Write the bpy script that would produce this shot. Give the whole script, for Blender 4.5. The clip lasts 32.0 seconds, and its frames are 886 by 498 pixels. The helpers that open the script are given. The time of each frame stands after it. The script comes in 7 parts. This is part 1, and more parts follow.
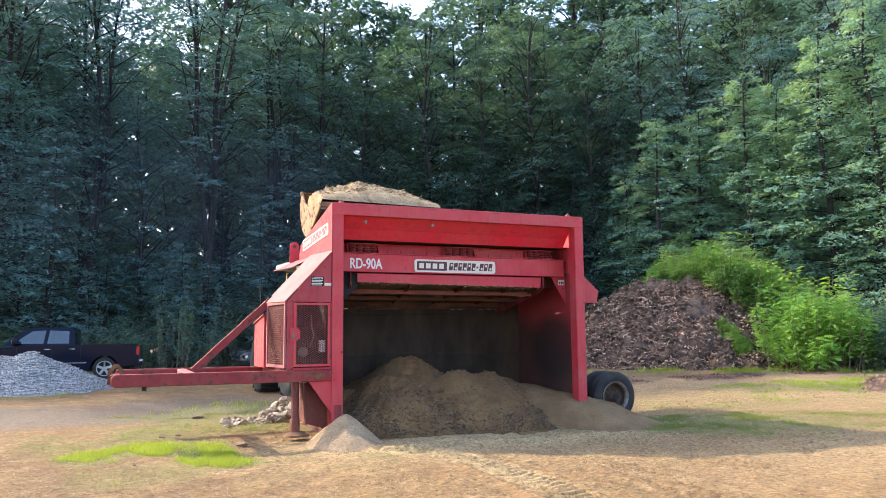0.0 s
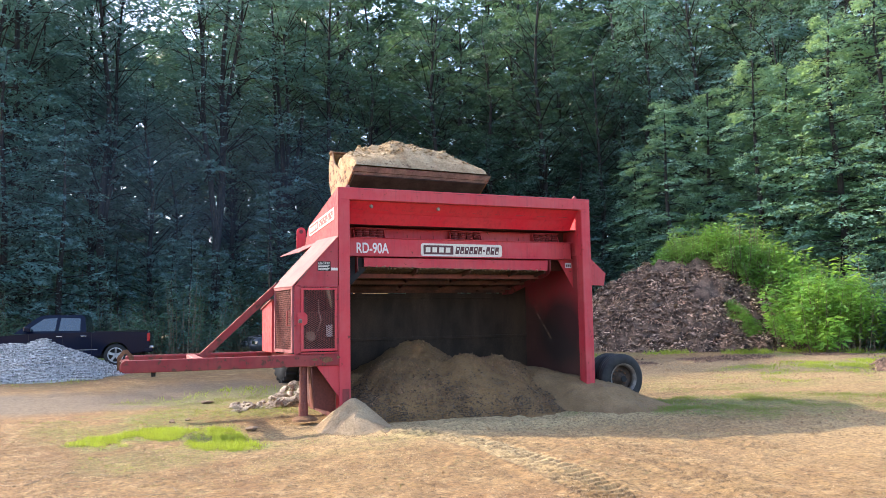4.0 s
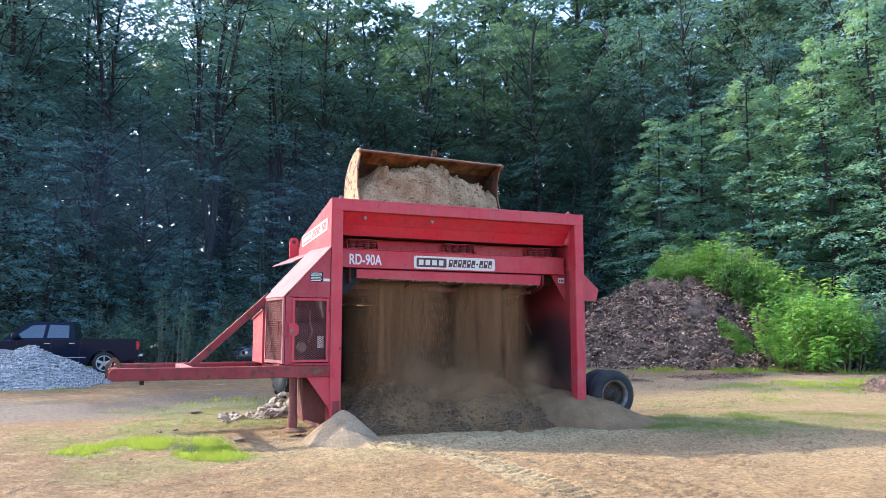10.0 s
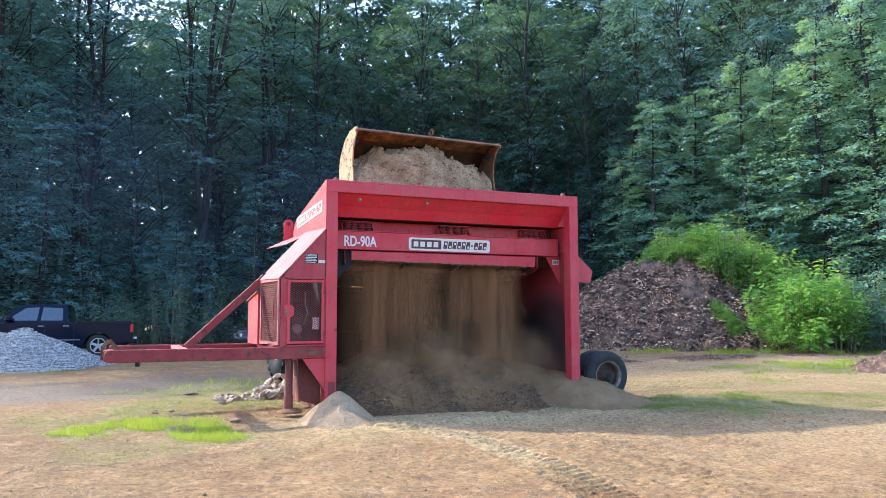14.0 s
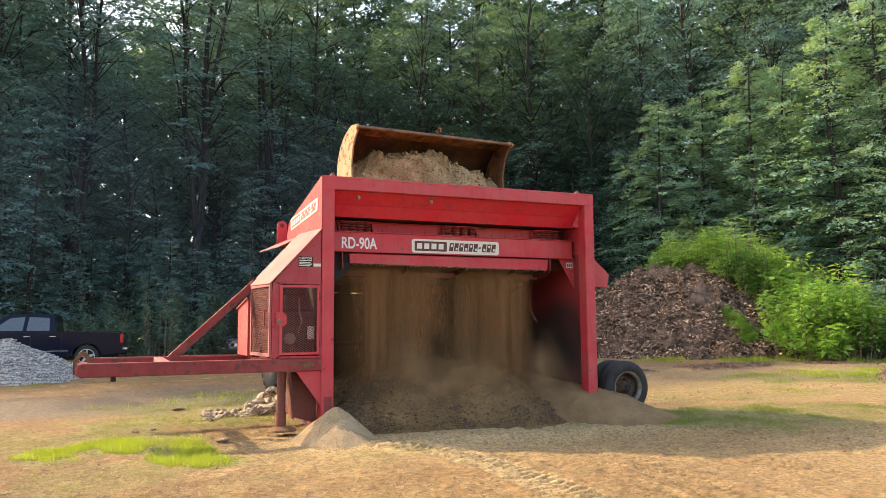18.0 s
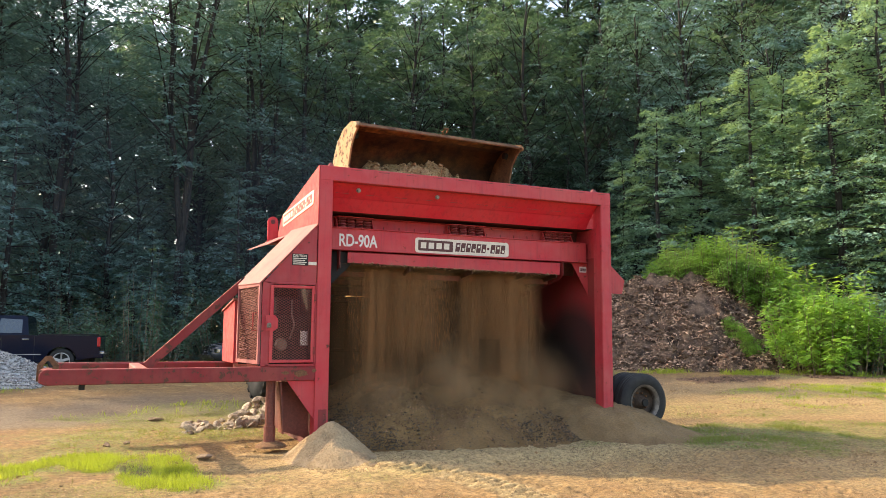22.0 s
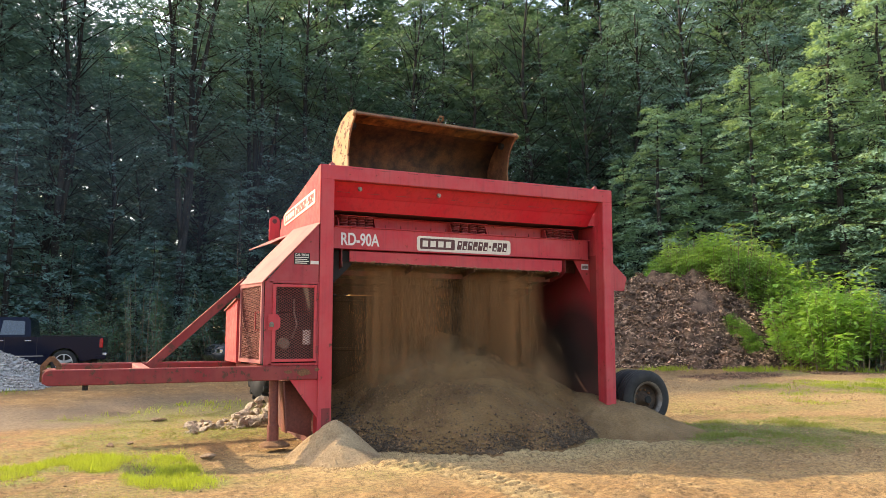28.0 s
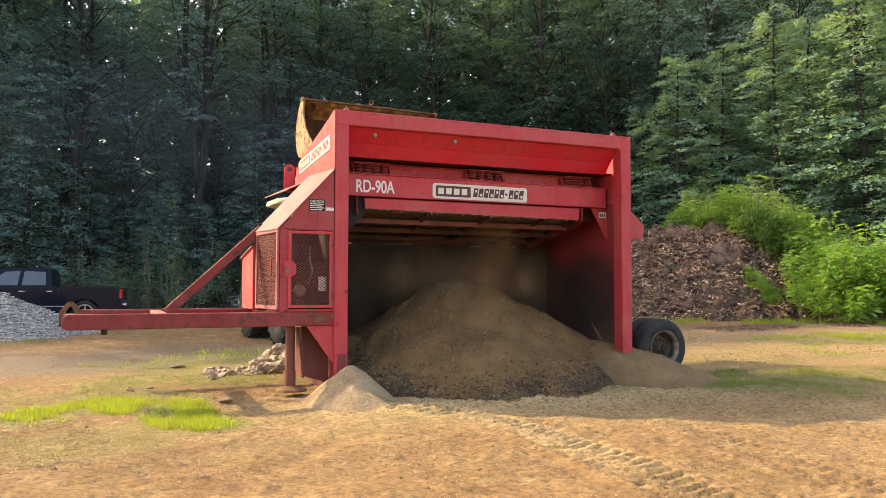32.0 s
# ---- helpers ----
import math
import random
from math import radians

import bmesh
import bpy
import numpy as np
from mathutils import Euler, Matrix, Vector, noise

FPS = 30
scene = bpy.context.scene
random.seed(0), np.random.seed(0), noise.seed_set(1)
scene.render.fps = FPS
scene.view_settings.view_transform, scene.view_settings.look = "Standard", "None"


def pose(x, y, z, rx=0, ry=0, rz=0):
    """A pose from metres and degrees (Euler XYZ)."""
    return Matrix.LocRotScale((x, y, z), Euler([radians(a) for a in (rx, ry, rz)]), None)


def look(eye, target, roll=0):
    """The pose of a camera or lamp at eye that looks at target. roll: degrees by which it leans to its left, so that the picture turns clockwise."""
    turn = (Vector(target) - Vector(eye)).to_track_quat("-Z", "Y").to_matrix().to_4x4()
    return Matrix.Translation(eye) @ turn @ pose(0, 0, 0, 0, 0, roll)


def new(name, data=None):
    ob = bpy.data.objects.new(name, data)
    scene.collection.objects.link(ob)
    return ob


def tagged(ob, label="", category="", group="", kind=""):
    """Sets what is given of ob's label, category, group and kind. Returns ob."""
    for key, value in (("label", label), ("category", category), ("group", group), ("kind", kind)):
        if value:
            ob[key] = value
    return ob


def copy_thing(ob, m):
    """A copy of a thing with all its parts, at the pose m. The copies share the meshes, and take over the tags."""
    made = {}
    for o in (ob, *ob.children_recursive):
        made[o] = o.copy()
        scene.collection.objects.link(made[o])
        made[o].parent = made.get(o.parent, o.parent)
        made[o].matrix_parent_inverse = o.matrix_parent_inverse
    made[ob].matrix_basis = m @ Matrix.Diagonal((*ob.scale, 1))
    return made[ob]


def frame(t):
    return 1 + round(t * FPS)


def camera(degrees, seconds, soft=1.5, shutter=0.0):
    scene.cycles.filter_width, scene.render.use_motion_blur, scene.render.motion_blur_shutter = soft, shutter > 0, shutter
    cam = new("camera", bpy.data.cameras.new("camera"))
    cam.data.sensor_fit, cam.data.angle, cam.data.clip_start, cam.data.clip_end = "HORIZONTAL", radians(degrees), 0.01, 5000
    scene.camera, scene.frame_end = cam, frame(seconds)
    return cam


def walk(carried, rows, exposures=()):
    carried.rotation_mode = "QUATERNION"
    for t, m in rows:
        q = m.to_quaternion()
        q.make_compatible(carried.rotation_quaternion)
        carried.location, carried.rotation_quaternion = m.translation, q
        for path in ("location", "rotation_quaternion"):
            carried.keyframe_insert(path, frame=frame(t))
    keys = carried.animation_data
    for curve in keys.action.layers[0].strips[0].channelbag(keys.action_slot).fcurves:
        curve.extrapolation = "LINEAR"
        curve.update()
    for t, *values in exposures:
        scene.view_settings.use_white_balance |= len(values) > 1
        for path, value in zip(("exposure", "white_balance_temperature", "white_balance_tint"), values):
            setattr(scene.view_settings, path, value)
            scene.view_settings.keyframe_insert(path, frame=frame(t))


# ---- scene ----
cam = camera(60.0, 32.0, soft=0.7)
PATH = [
    (0, (-3.35, -12.591, 1.681), (-2.569, -10.763, 1.905), -0.5),
    (0.5, (-3.344, -12.61, 1.693), (-2.562, -10.782, 1.909), -0.5),
    (1, (-3.339, -12.612, 1.688), (-2.557, -10.784, 1.9), -0.5),
    (1.5, (-3.335, -12.608, 1.706), (-2.557, -10.777, 1.907), -0.5),
    (2, (-3.333, -12.604, 1.668), (-2.557, -10.771, 1.862), -0.8),
    (2.5, (-3.324, -12.58, 1.674), (-2.553, -10.743, 1.854), -0.8),
    (3, (-3.296, -12.594, 1.662), (-2.53, -10.754, 1.836), -0.9),
    (3.5, (-3.299, -12.597, 1.666), (-2.538, -10.757, 1.843), -0.9),
    (5.5, (-3.318, -12.606, 1.657), (-2.553, -10.771, 1.869), -1.4),
    (6, (-3.33, -12.575, 1.664), (-2.559, -10.742, 1.88), -1.5),
    (6.5, (-3.317, -12.579, 1.664), (-2.542, -10.748, 1.884), -1.4),
    (7, (-3.315, -12.57, 1.653), (-2.534, -10.742, 1.877), -1.2),
    (7.5, (-3.315, -12.576, 1.633), (-2.533, -10.749, 1.86), -0.8),
    (8, (-3.322, -12.57, 1.65), (-2.54, -10.743, 1.873), -0.3),
    (8.5, (-3.308, -12.57, 1.642), (-2.53, -10.741, 1.862), -0.1),
    (9, (-3.311, -12.564, 1.649), (-2.534, -10.734, 1.866), -0.0),
    (9.5, (-3.31, -12.558, 1.652), (-2.533, -10.728, 1.87), -0.0),
    (10, (-3.3, -12.567, 1.653), (-2.523, -10.737, 1.873), -0.0),
    (10.5, (-3.307, -12.58, 1.637), (-2.53, -10.751, 1.86), -0.1),
    (11, (-3.315, -12.572, 1.655), (-2.536, -10.743, 1.873), -0.1),
    (11.5, (-3.313, -12.569, 1.641), (-2.534, -10.739, 1.854), -0.1),
    (12, (-3.308, -12.566, 1.655), (-2.529, -10.735, 1.856), -0.1),
    (12.5, (-3.318, -12.575, 1.624), (-2.537, -10.744, 1.818), -0.2),
    (13, (-3.312, -12.579, 1.628), (-2.529, -10.748, 1.813), -0.2),
    (13.5, (-3.324, -12.557, 1.649), (-2.536, -10.727, 1.826), -0.1),
    (14, (-3.327, -12.57, 1.633), (-2.533, -10.743, 1.808), -0.1),
    (14.5, (-3.321, -12.553, 1.63), (-2.52, -10.728, 1.8), -0.2),
    (16.5, (-3.352, -12.341, 1.645), (-2.517, -10.53, 1.794), -0.6),
    (17, (-3.263, -12.16, 1.626), (-2.434, -10.347, 1.79), -0.7),
    (17.5, (-3.108, -11.888, 1.63), (-2.294, -10.071, 1.812), -0.6),
    (18, (-2.993, -11.526, 1.63), (-2.198, -9.701, 1.826), -0.4),
    (18.5, (-2.881, -11.165, 1.607), (-2.1, -9.336, 1.813), -0.3),
    (19, (-2.761, -10.85, 1.624), (-1.976, -9.022, 1.827), -0.4),
    (19.5, (-2.771, -10.667, 1.62), (-1.973, -8.845, 1.822), -0.7),
    (20, (-2.852, -10.47, 1.626), (-2.037, -8.655, 1.827), -0.8),
    (20.5, (-2.862, -10.433, 1.617), (-2.029, -8.626, 1.823), -0.7),
    (21, (-2.851, -10.412, 1.617), (-2.012, -8.609, 1.828), -0.3),
    (21.5, (-2.849, -10.401, 1.602), (-2.012, -8.597, 1.818), 0.1),
    (22, (-2.859, -10.413, 1.603), (-2.03, -8.605, 1.821), 0.4),
    (22.5, (-2.863, -10.404, 1.591), (-2.041, -8.594, 1.813), 0.4),
    (23, (-2.867, -10.403, 1.598), (-2.049, -8.592, 1.82), 0.6),
    (23.5, (-2.866, -10.411, 1.585), (-2.047, -8.6, 1.809), 0.6),
    (24, (-2.868, -10.397, 1.587), (-2.04, -8.59, 1.811), 0.6),
    (24.5, (-2.874, -10.403, 1.593), (-2.033, -8.602, 1.816), 0.5),
    (25, (-2.869, -10.404, 1.601), (-2.017, -8.608, 1.822), 0.4),
    (25.5, (-2.855, -10.389, 1.599), (-1.998, -8.595, 1.819), 0.3),
    (27.5, (-2.864, -10.407, 1.584), (-2.032, -8.601, 1.803), -0.1),
    (28, (-2.867, -10.407, 1.587), (-2.041, -8.598, 1.803), -0.0),
    (28.5, (-2.87, -10.414, 1.59), (-2.045, -8.604, 1.801), 0.0),
    (29, (-2.867, -10.404, 1.598), (-2.045, -8.592, 1.802), 0.1),
    (29.5, (-2.87, -10.405, 1.586), (-2.05, -8.591, 1.783), -0.0),
    (30, (-2.861, -10.404, 1.577), (-2.044, -8.588, 1.768), -0.0),
    (30.5, (-2.868, -10.408, 1.582), (-2.052, -8.591, 1.762), -0.1),
    (31, (-2.872, -10.411, 1.586), (-2.058, -8.591, 1.748), -0.1),
    (31.5, (-2.87, -10.406, 1.561), (-2.065, -8.58, 1.697), 0.0),
    (32, (-2.824, -10.327, 1.478), (-2.033, -8.493, 1.577), 0.1),
]
walk(cam, [(t, look(e, g, r)) for t, e, g, r in PATH], [(0, 2.0, 6100, 13), (4, 2.0, 6050, 13), (6, 2.02, 5450, 11), (14.5, 2.02, 5350, 12), (16.3, 1.88, 7700, 12), (24, 1.86, 7650, 11), (30, 1.86, 8000, 13), (32, 1.88, 8300, 14)])

# ---- light ----
SUN_TO = Vector((-3.8, 4.3, 3.95)).normalized()
world = bpy.data.worlds.new("sky")
scene.world = world
world.use_nodes = True
sky_tree = world.node_tree
sky_node = sky_tree.nodes.new("ShaderNodeTexSky")
sky_node.sky_type = "NISHITA"
sky_node.sun_disc = False
sky_node.sun_elevation = math.asin(SUN_TO.z)
sky_node.sun_rotation = math.atan2(SUN_TO.x, SUN_TO.y)
sky_node.air_density, sky_node.dust_density, sky_node.ozone_density = 1.0, 2.4, 1.0
sky_tree.nodes["Background"].inputs["Strength"].default_value = 0.15
sky_tree.links.new(sky_node.outputs["Color"], sky_tree.nodes["Background"].inputs["Color"])
sun = new("sun", bpy.data.lights.new("sun", "SUN"))
sun.data.energy, sun.data.angle, sun.data.color = 2.1, radians(0.7), (1.0, 0.83, 0.58)
sun.matrix_world = look(SUN_TO * 100, (0, 0, 0))


# ---- materials ----
def link(m, a, b):
    m.node_tree.links.new(a, b)


def node(m, kind, **values):
    n = m.node_tree.nodes.new("ShaderNode" + kind)
    for k, v in values.items():
        n.inputs[k].default_value = v
    return n


def noise_of(m, scale, detail=6.0, stretch=(1, 1, 1), rough=0.6):
    co = node(m, "TexCoord")
    mp = node(m, "Mapping", Scale=stretch)
    nz = node(m, "TexNoise", Scale=scale, Detail=detail, Roughness=rough)
    link(m, co.outputs["Object"], mp.inputs["Vector"])
    link(m, mp.outputs["Vector"], nz.inputs["Vector"])
    return nz.outputs["Fac"]


def ramp(m, fac, stops):
    r = node(m, "ValToRGB")
    while len(r.color_ramp.elements) < len(stops):
        r.color_ramp.elements.new(0.5)
    for e, (p, c) in zip(r.color_ramp.elements, stops):
        e.position, e.color = p, (*c, 1) if len(c) == 3 else c
    link(m, fac, r.inputs["Fac"])
    return r.outputs["Color"]


def mixed(m, fac, a, b):
    n = m.node_tree.nodes.new("ShaderNodeMix")
    n.data_type = "RGBA"
    for socket, v in ((n.inputs[0], fac), (n.inputs[6], a), (n.inputs[7], b)):
        if isinstance(v, tuple):
            socket.default_value = (*v, 1)
        elif isinstance(v, float):
            socket.default_value = v
        else:
            link(m, v, socket)
    return n.outputs[2]


def base_mat(name, rough=0.8, metal=0.0):
    m = bpy.data.materials.new(name)
    m.use_nodes = True
    b = m.node_tree.nodes["Principled BSDF"]
    b.inputs["Roughness"].default_value, b.inputs["Metallic"].default_value = rough, metal
    return m, b


def bump(m, b, height, strength, dist):
    n = node(m, "Bump", Strength=strength, Distance=dist)
    link(m, height, n.inputs["Height"])
    link(m, n.outputs["Normal"], b.inputs["Normal"])


def rough_mat(name, dark, light, scale=4.0, rough=0.85, metal=0.0, grain=60.0, strength=0.4, dist=0.01, speck=None, stretch=(1, 1, 1), vary=0.0):
    """Two scales of tone, fine relief, specks where asked for, and a tone of its own for each loose piece."""
    m, b = base_mat(name, rough, metal)
    big = noise_of(m, scale, 5.0, stretch)
    fine = noise_of(m, grain, 4.0)
    col = mixed(m, ramp(m, big, [(0.35, (0, 0, 0)), (0.68, (1, 1, 1))]), dark, light)
    tone = ramp(m, fine, [(0.3, (0.62, 0.62, 0.62)), (0.7, (1.25, 1.25, 1.25))])
    mul = m.node_tree.nodes.new("ShaderNodeMix")
    mul.data_type, mul.blend_type = "RGBA", "MULTIPLY"
    mul.inputs[0].default_value = 0.8
    link(m, col, mul.inputs[6])
    link(m, tone, mul.inputs[7])
    col = mul.outputs[2]
    if speck:
        sp = noise_of(m, speck[1], 2.0)
        col = mixed(m, ramp(m, sp, [(speck[2], (0, 0, 0)), (speck[2] + 0.04, (1, 1, 1))]), col, speck[0])
    if vary:
        geo = node(m, "NewGeometry")
        piece = m.node_tree.nodes.new("ShaderNodeMix")
        piece.data_type, piece.blend_type = "RGBA", "MULTIPLY"
        piece.inputs[0].default_value = 1.0
        link(m, col, piece.inputs[6])
        link(m, ramp(m, geo.outputs["Random Per Island"], [(0.0, (1 - vary,) * 3), (1.0, (1 + vary,) * 3)]), piece.inputs[7])
        col = piece.outputs[2]
    link(m, col, b.inputs["Base Color"])
    bump(m, b, fine, strength, dist)
    return m


def paint_mat(name, c, faded, worn=0.66, rough=0.42):
    """Old machine paint: faded patches, run-down streaks, chips to rust."""
    m, b = base_mat(name, rough)
    big = noise_of(m, 1.4, 5.0)
    streak = noise_of(m, 5.0, 4.0, (3, 3, 0.25))
    chips = noise_of(m, 9.0, 8.0, rough=0.7)
    col = mixed(m, ramp(m, big, [(0.38, (0, 0, 0)), (0.7, (1, 1, 1))]), c, faded)
    col = mixed(m, ramp(m, streak, [(0.5, (0, 0, 0)), (0.8, (0.55, 0.55, 0.55))]), col, (c[0] * 0.45, c[1] * 0.6 + 0.01, c[2] * 0.6 + 0.01))
    col = mixed(m, ramp(m, chips, [(worn, (0, 0, 0)), (worn + 0.04, (1, 1, 1))]), col, (0.09, 0.035, 0.02))
    link(m, col, b.inputs["Base Color"])
    rg = ramp(m, chips, [(0.3, (rough, rough, rough)), (0.75, (0.85, 0.85, 0.85))])
    link(m, rg, b.inputs["Roughness"])
    bump(m, b, noise_of(m, 30.0, 3.0), 0.12, 0.004)
    return m


def plain_mat(name, c, rough=0.5, metal=0.0):
    m, b = base_mat(name, rough, metal)
    nz = noise_of(m, 25.0)
    link(m, mixed(m, ramp(m, nz, [(0.3, (0, 0, 0)), (0.75, (1, 1, 1))]), tuple(v * 0.8 for v in c), c), b.inputs["Base Color"])
    return m


def leaf_mat(name, dark, light, through_c, share=0.45):
    m, b = base_mat(name, 0.45)
    geo = node(m, "NewGeometry")
    obj = node(m, "ObjectInfo")
    clump = noise_of(m, 0.9, 3.0)
    sway = node(m, "MixRGB", Fac=0.45)
    link(m, ramp(m, clump, [(0.36, (0, 0, 0)), (0.64, (1, 1, 1))]), sway.inputs[1])
    link(m, geo.outputs["Random Per Island"], sway.inputs[2])
    col = mixed(m, sway.outputs[0], dark, light)
    tint = ramp(m, obj.outputs["Random"], [(0.0, (0.72, 0.8, 0.75)), (1.0, (1.15, 1.1, 1.0))])
    mul = m.node_tree.nodes.new("ShaderNodeMix")
    mul.data_type, mul.blend_type = "RGBA", "MULTIPLY"
    mul.inputs[0].default_value = 1.0
    link(m, col, mul.inputs[6])
    link(m, tint, mul.inputs[7])
    link(m, mul.outputs[2], b.inputs["Base Color"])
    b.inputs["Specular IOR Level"].default_value = 0.3
    tr = node(m, "BsdfTranslucent", Color=(*through_c, 1))
    mx = node(m, "MixShader", Fac=share)
    link(m, b.outputs[0], mx.inputs[1])
    link(m, tr.outputs[0], mx.inputs[2])
    link(m, mx.outputs[0], m.node_tree.nodes["Material Output"].inputs["Surface"])
    return m


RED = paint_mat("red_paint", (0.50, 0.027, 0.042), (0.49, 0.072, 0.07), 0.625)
# dark brown-red for the sheets inside the plant
RED_INNER = rough_mat("dark_brown_red", (0.075, 0.03, 0.024), (0.17, 0.035, 0.03), 1.6, 0.8, 0.0, 30, 0.2, 0.004)
# brighter red, for the hopper's front sheet only
RED_BRIGHT = paint_mat("red_paint_bright", (0.67, 0.017, 0.04), (0.64, 0.05, 0.062), 0.72, 0.4)
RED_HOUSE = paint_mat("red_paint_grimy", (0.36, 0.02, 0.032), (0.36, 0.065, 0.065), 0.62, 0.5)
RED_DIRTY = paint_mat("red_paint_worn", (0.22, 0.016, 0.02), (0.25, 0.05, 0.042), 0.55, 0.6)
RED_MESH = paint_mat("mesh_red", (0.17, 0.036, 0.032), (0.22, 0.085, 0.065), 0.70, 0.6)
RED_PALE = paint_mat("red_paint_pale", (0.30, 0.08, 0.085), (0.34, 0.13, 0.12), 0.70, 0.7)
# rust brown, darkened for the shade under the deck
DECK_RUST_SHADED = rough_mat("shaded_deck_rust", (0.045, 0.022, 0.014), (0.15, 0.06, 0.038), 2.2, 0.75, 0.0, 30, 0.2, 0.004, None, (1, 1, 0.4))
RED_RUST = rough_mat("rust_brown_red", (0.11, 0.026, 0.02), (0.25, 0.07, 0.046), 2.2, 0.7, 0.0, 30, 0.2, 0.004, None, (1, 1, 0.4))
# soil-stained steel, taken darker to carry the shade inside the plant
SOIL_STEEL_SHADED = rough_mat("shaded_dusty_steel", (0.024, 0.016, 0.010), (0.085, 0.053, 0.032), 2.0, 0.8, 0.2, 40, 0.3, 0.006, None, (1, 1, 0.35))
STEEL = rough_mat("worn_steel", (0.09, 0.075, 0.06), (0.2, 0.17, 0.14), 6.0, 0.5, 0.7, 50, 0.2, 0.004)
RUST = rough_mat("rusted_steel", (0.10, 0.045, 0.022), (0.26, 0.13, 0.06), 5.0, 0.85, 0.1, 40, 0.4, 0.008)
SCREEN_WIRE = rough_mat("dark_wire", (0.04, 0.027, 0.015), (0.13, 0.092, 0.05), 5.0, 0.7, 0.2, 50, 0.3, 0.006)
CLOTH = rough_mat("soiled_wire", (0.16, 0.11, 0.055), (0.40, 0.30, 0.16), 5.0, 0.7, 0.2, 50, 0.3, 0.006)
SPRING = rough_mat("spring_red", (0.20, 0.03, 0.03), (0.38, 0.06, 0.055), 12.0, 0.5, 0.1, 60, 0.2, 0.003)
OCHRE = paint_mat("ochre_paint", (0.34, 0.17, 0.065), (0.38, 0.26, 0.15), 0.54, 0.7)
BELLY = rough_mat("worn_belly_steel", (0.014, 0.014, 0.015), (0.06, 0.055, 0.05), 3.0, 0.6, 0.3, 40, 0.3, 0.006)
DUST_STEEL = rough_mat("dust_caked_steel", (0.15, 0.13, 0.11), (0.32, 0.28, 0.23), 4.0, 0.85, 0.0, 40, 0.3, 0.006)
YELLOW = paint_mat("yellow_paint", (0.50, 0.27, 0.055), (0.58, 0.40, 0.18), 0.62, 0.5)
RUST_OCHRE = rough_mat("ochre_rust", (0.05, 0.027, 0.013), (0.40, 0.21, 0.05), 5.0, 0.75, 0.1, 30, 0.4, 0.006, None, (1, 1, 0.5))
# rust, taken down to carry the shadow inside the bucket
BUCKET_IN = rough_mat("shaded_bucket_rust", (0.02, 0.015, 0.011), (0.13, 0.068, 0.025), 4.0, 0.75, 0.1, 45, 0.4, 0.008, None, (1, 1, 1))
RUBBER = rough_mat("tyre_rubber", (0.012, 0.012, 0.013), (0.034, 0.032, 0.03), 5.0, 0.8, 0.0, 60, 0.3, 0.004)
RIM_DARK = rough_mat("dark_rim", (0.032, 0.021, 0.015), (0.13, 0.082, 0.055), 6.0, 0.7, 0.1, 40, 0.2, 0.004)
RIM = rough_mat("grey_rim", (0.11, 0.085, 0.068), (0.30, 0.26, 0.225), 6.0, 0.6, 0.2, 40, 0.2, 0.004)
WHITE = plain_mat("white_paint", (0.78, 0.76, 0.72), 0.5)
CREAM = plain_mat("cream_sign", (0.74, 0.69, 0.58), 0.5)
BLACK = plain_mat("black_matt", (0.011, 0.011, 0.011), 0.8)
SIGN_DARK = plain_mat("sign_dark", (0.10, 0.03, 0.03), 0.6)
TRUCK = plain_mat("navy_car_paint", (0.003, 0.006, 0.022), 0.14)
TRUCK.node_tree.nodes["Principled BSDF"].inputs["Specular IOR Level"].default_value = 0.22
CAR_GREY = plain_mat("grey_car_paint", (0.03, 0.034, 0.042), 0.25)
CHROME = plain_mat("chrome", (0.6, 0.6, 0.62), 0.18, 1.0)
ALLOY = plain_mat("alloy", (0.5, 0.5, 0.52), 0.35, 0.8)
LAMP_RED = plain_mat("tail_lamp", (0.5, 0.01, 0.015), 0.25)
WINDOW = plain_mat("tinted_window", (0.03, 0.045, 0.06), 0.05)
WINDOW.node_tree.nodes["Principled BSDF"].inputs["IOR"].default_value = 2.0
SAND = rough_mat("sand", (0.31, 0.21, 0.115), (0.47, 0.34, 0.20), 3.2, 0.95, 0.0, 34, 1.0, 0.04, ((0.16, 0.12, 0.085), 34.0, 0.68))
# one soil in two tones: screened for shade inside, spilled for open light
SOIL = rough_mat("screened_soil", (0.155, 0.084, 0.030), (0.255, 0.146, 0.057), 1.3, 0.95, 0.0, 40, 0.8, 0.03, ((0.075, 0.046, 0.026), 38.0, 0.66))
SPILL = rough_mat("lit_spilled_soil", (0.19, 0.112, 0.046), (0.305, 0.192, 0.088), 1.8, 0.95, 0.0, 40, 0.8, 0.03, ((0.10, 0.065, 0.036), 38.0, 0.66))
LOAD = rough_mat("loaded_soil", (0.29, 0.188, 0.09), (0.54, 0.395, 0.22), 3.2, 0.95, 0.0, 26, 1.0, 0.04, ((0.17, 0.105, 0.055), 9.0, 0.66), vary=0.25)
GRAINS = rough_mat("falling_grains", (0.15, 0.077, 0.034), (0.31, 0.172, 0.078), 3.0, 0.95, 0.0, 30, 0.2, 0.01, vary=0.35)
HEAP_STONE = rough_mat("soil_pebbles", (0.07, 0.046, 0.03), (0.17, 0.115, 0.07), 9.0, 0.9, 0.0, 50, 0.3, 0.01, vary=0.4)
GRAVEL = rough_mat("crushed_stone", (0.28, 0.272, 0.26), (0.60, 0.58, 0.555), 9.0, 0.85, 0.0, 40, 0.4, 0.01, vary=0.6)
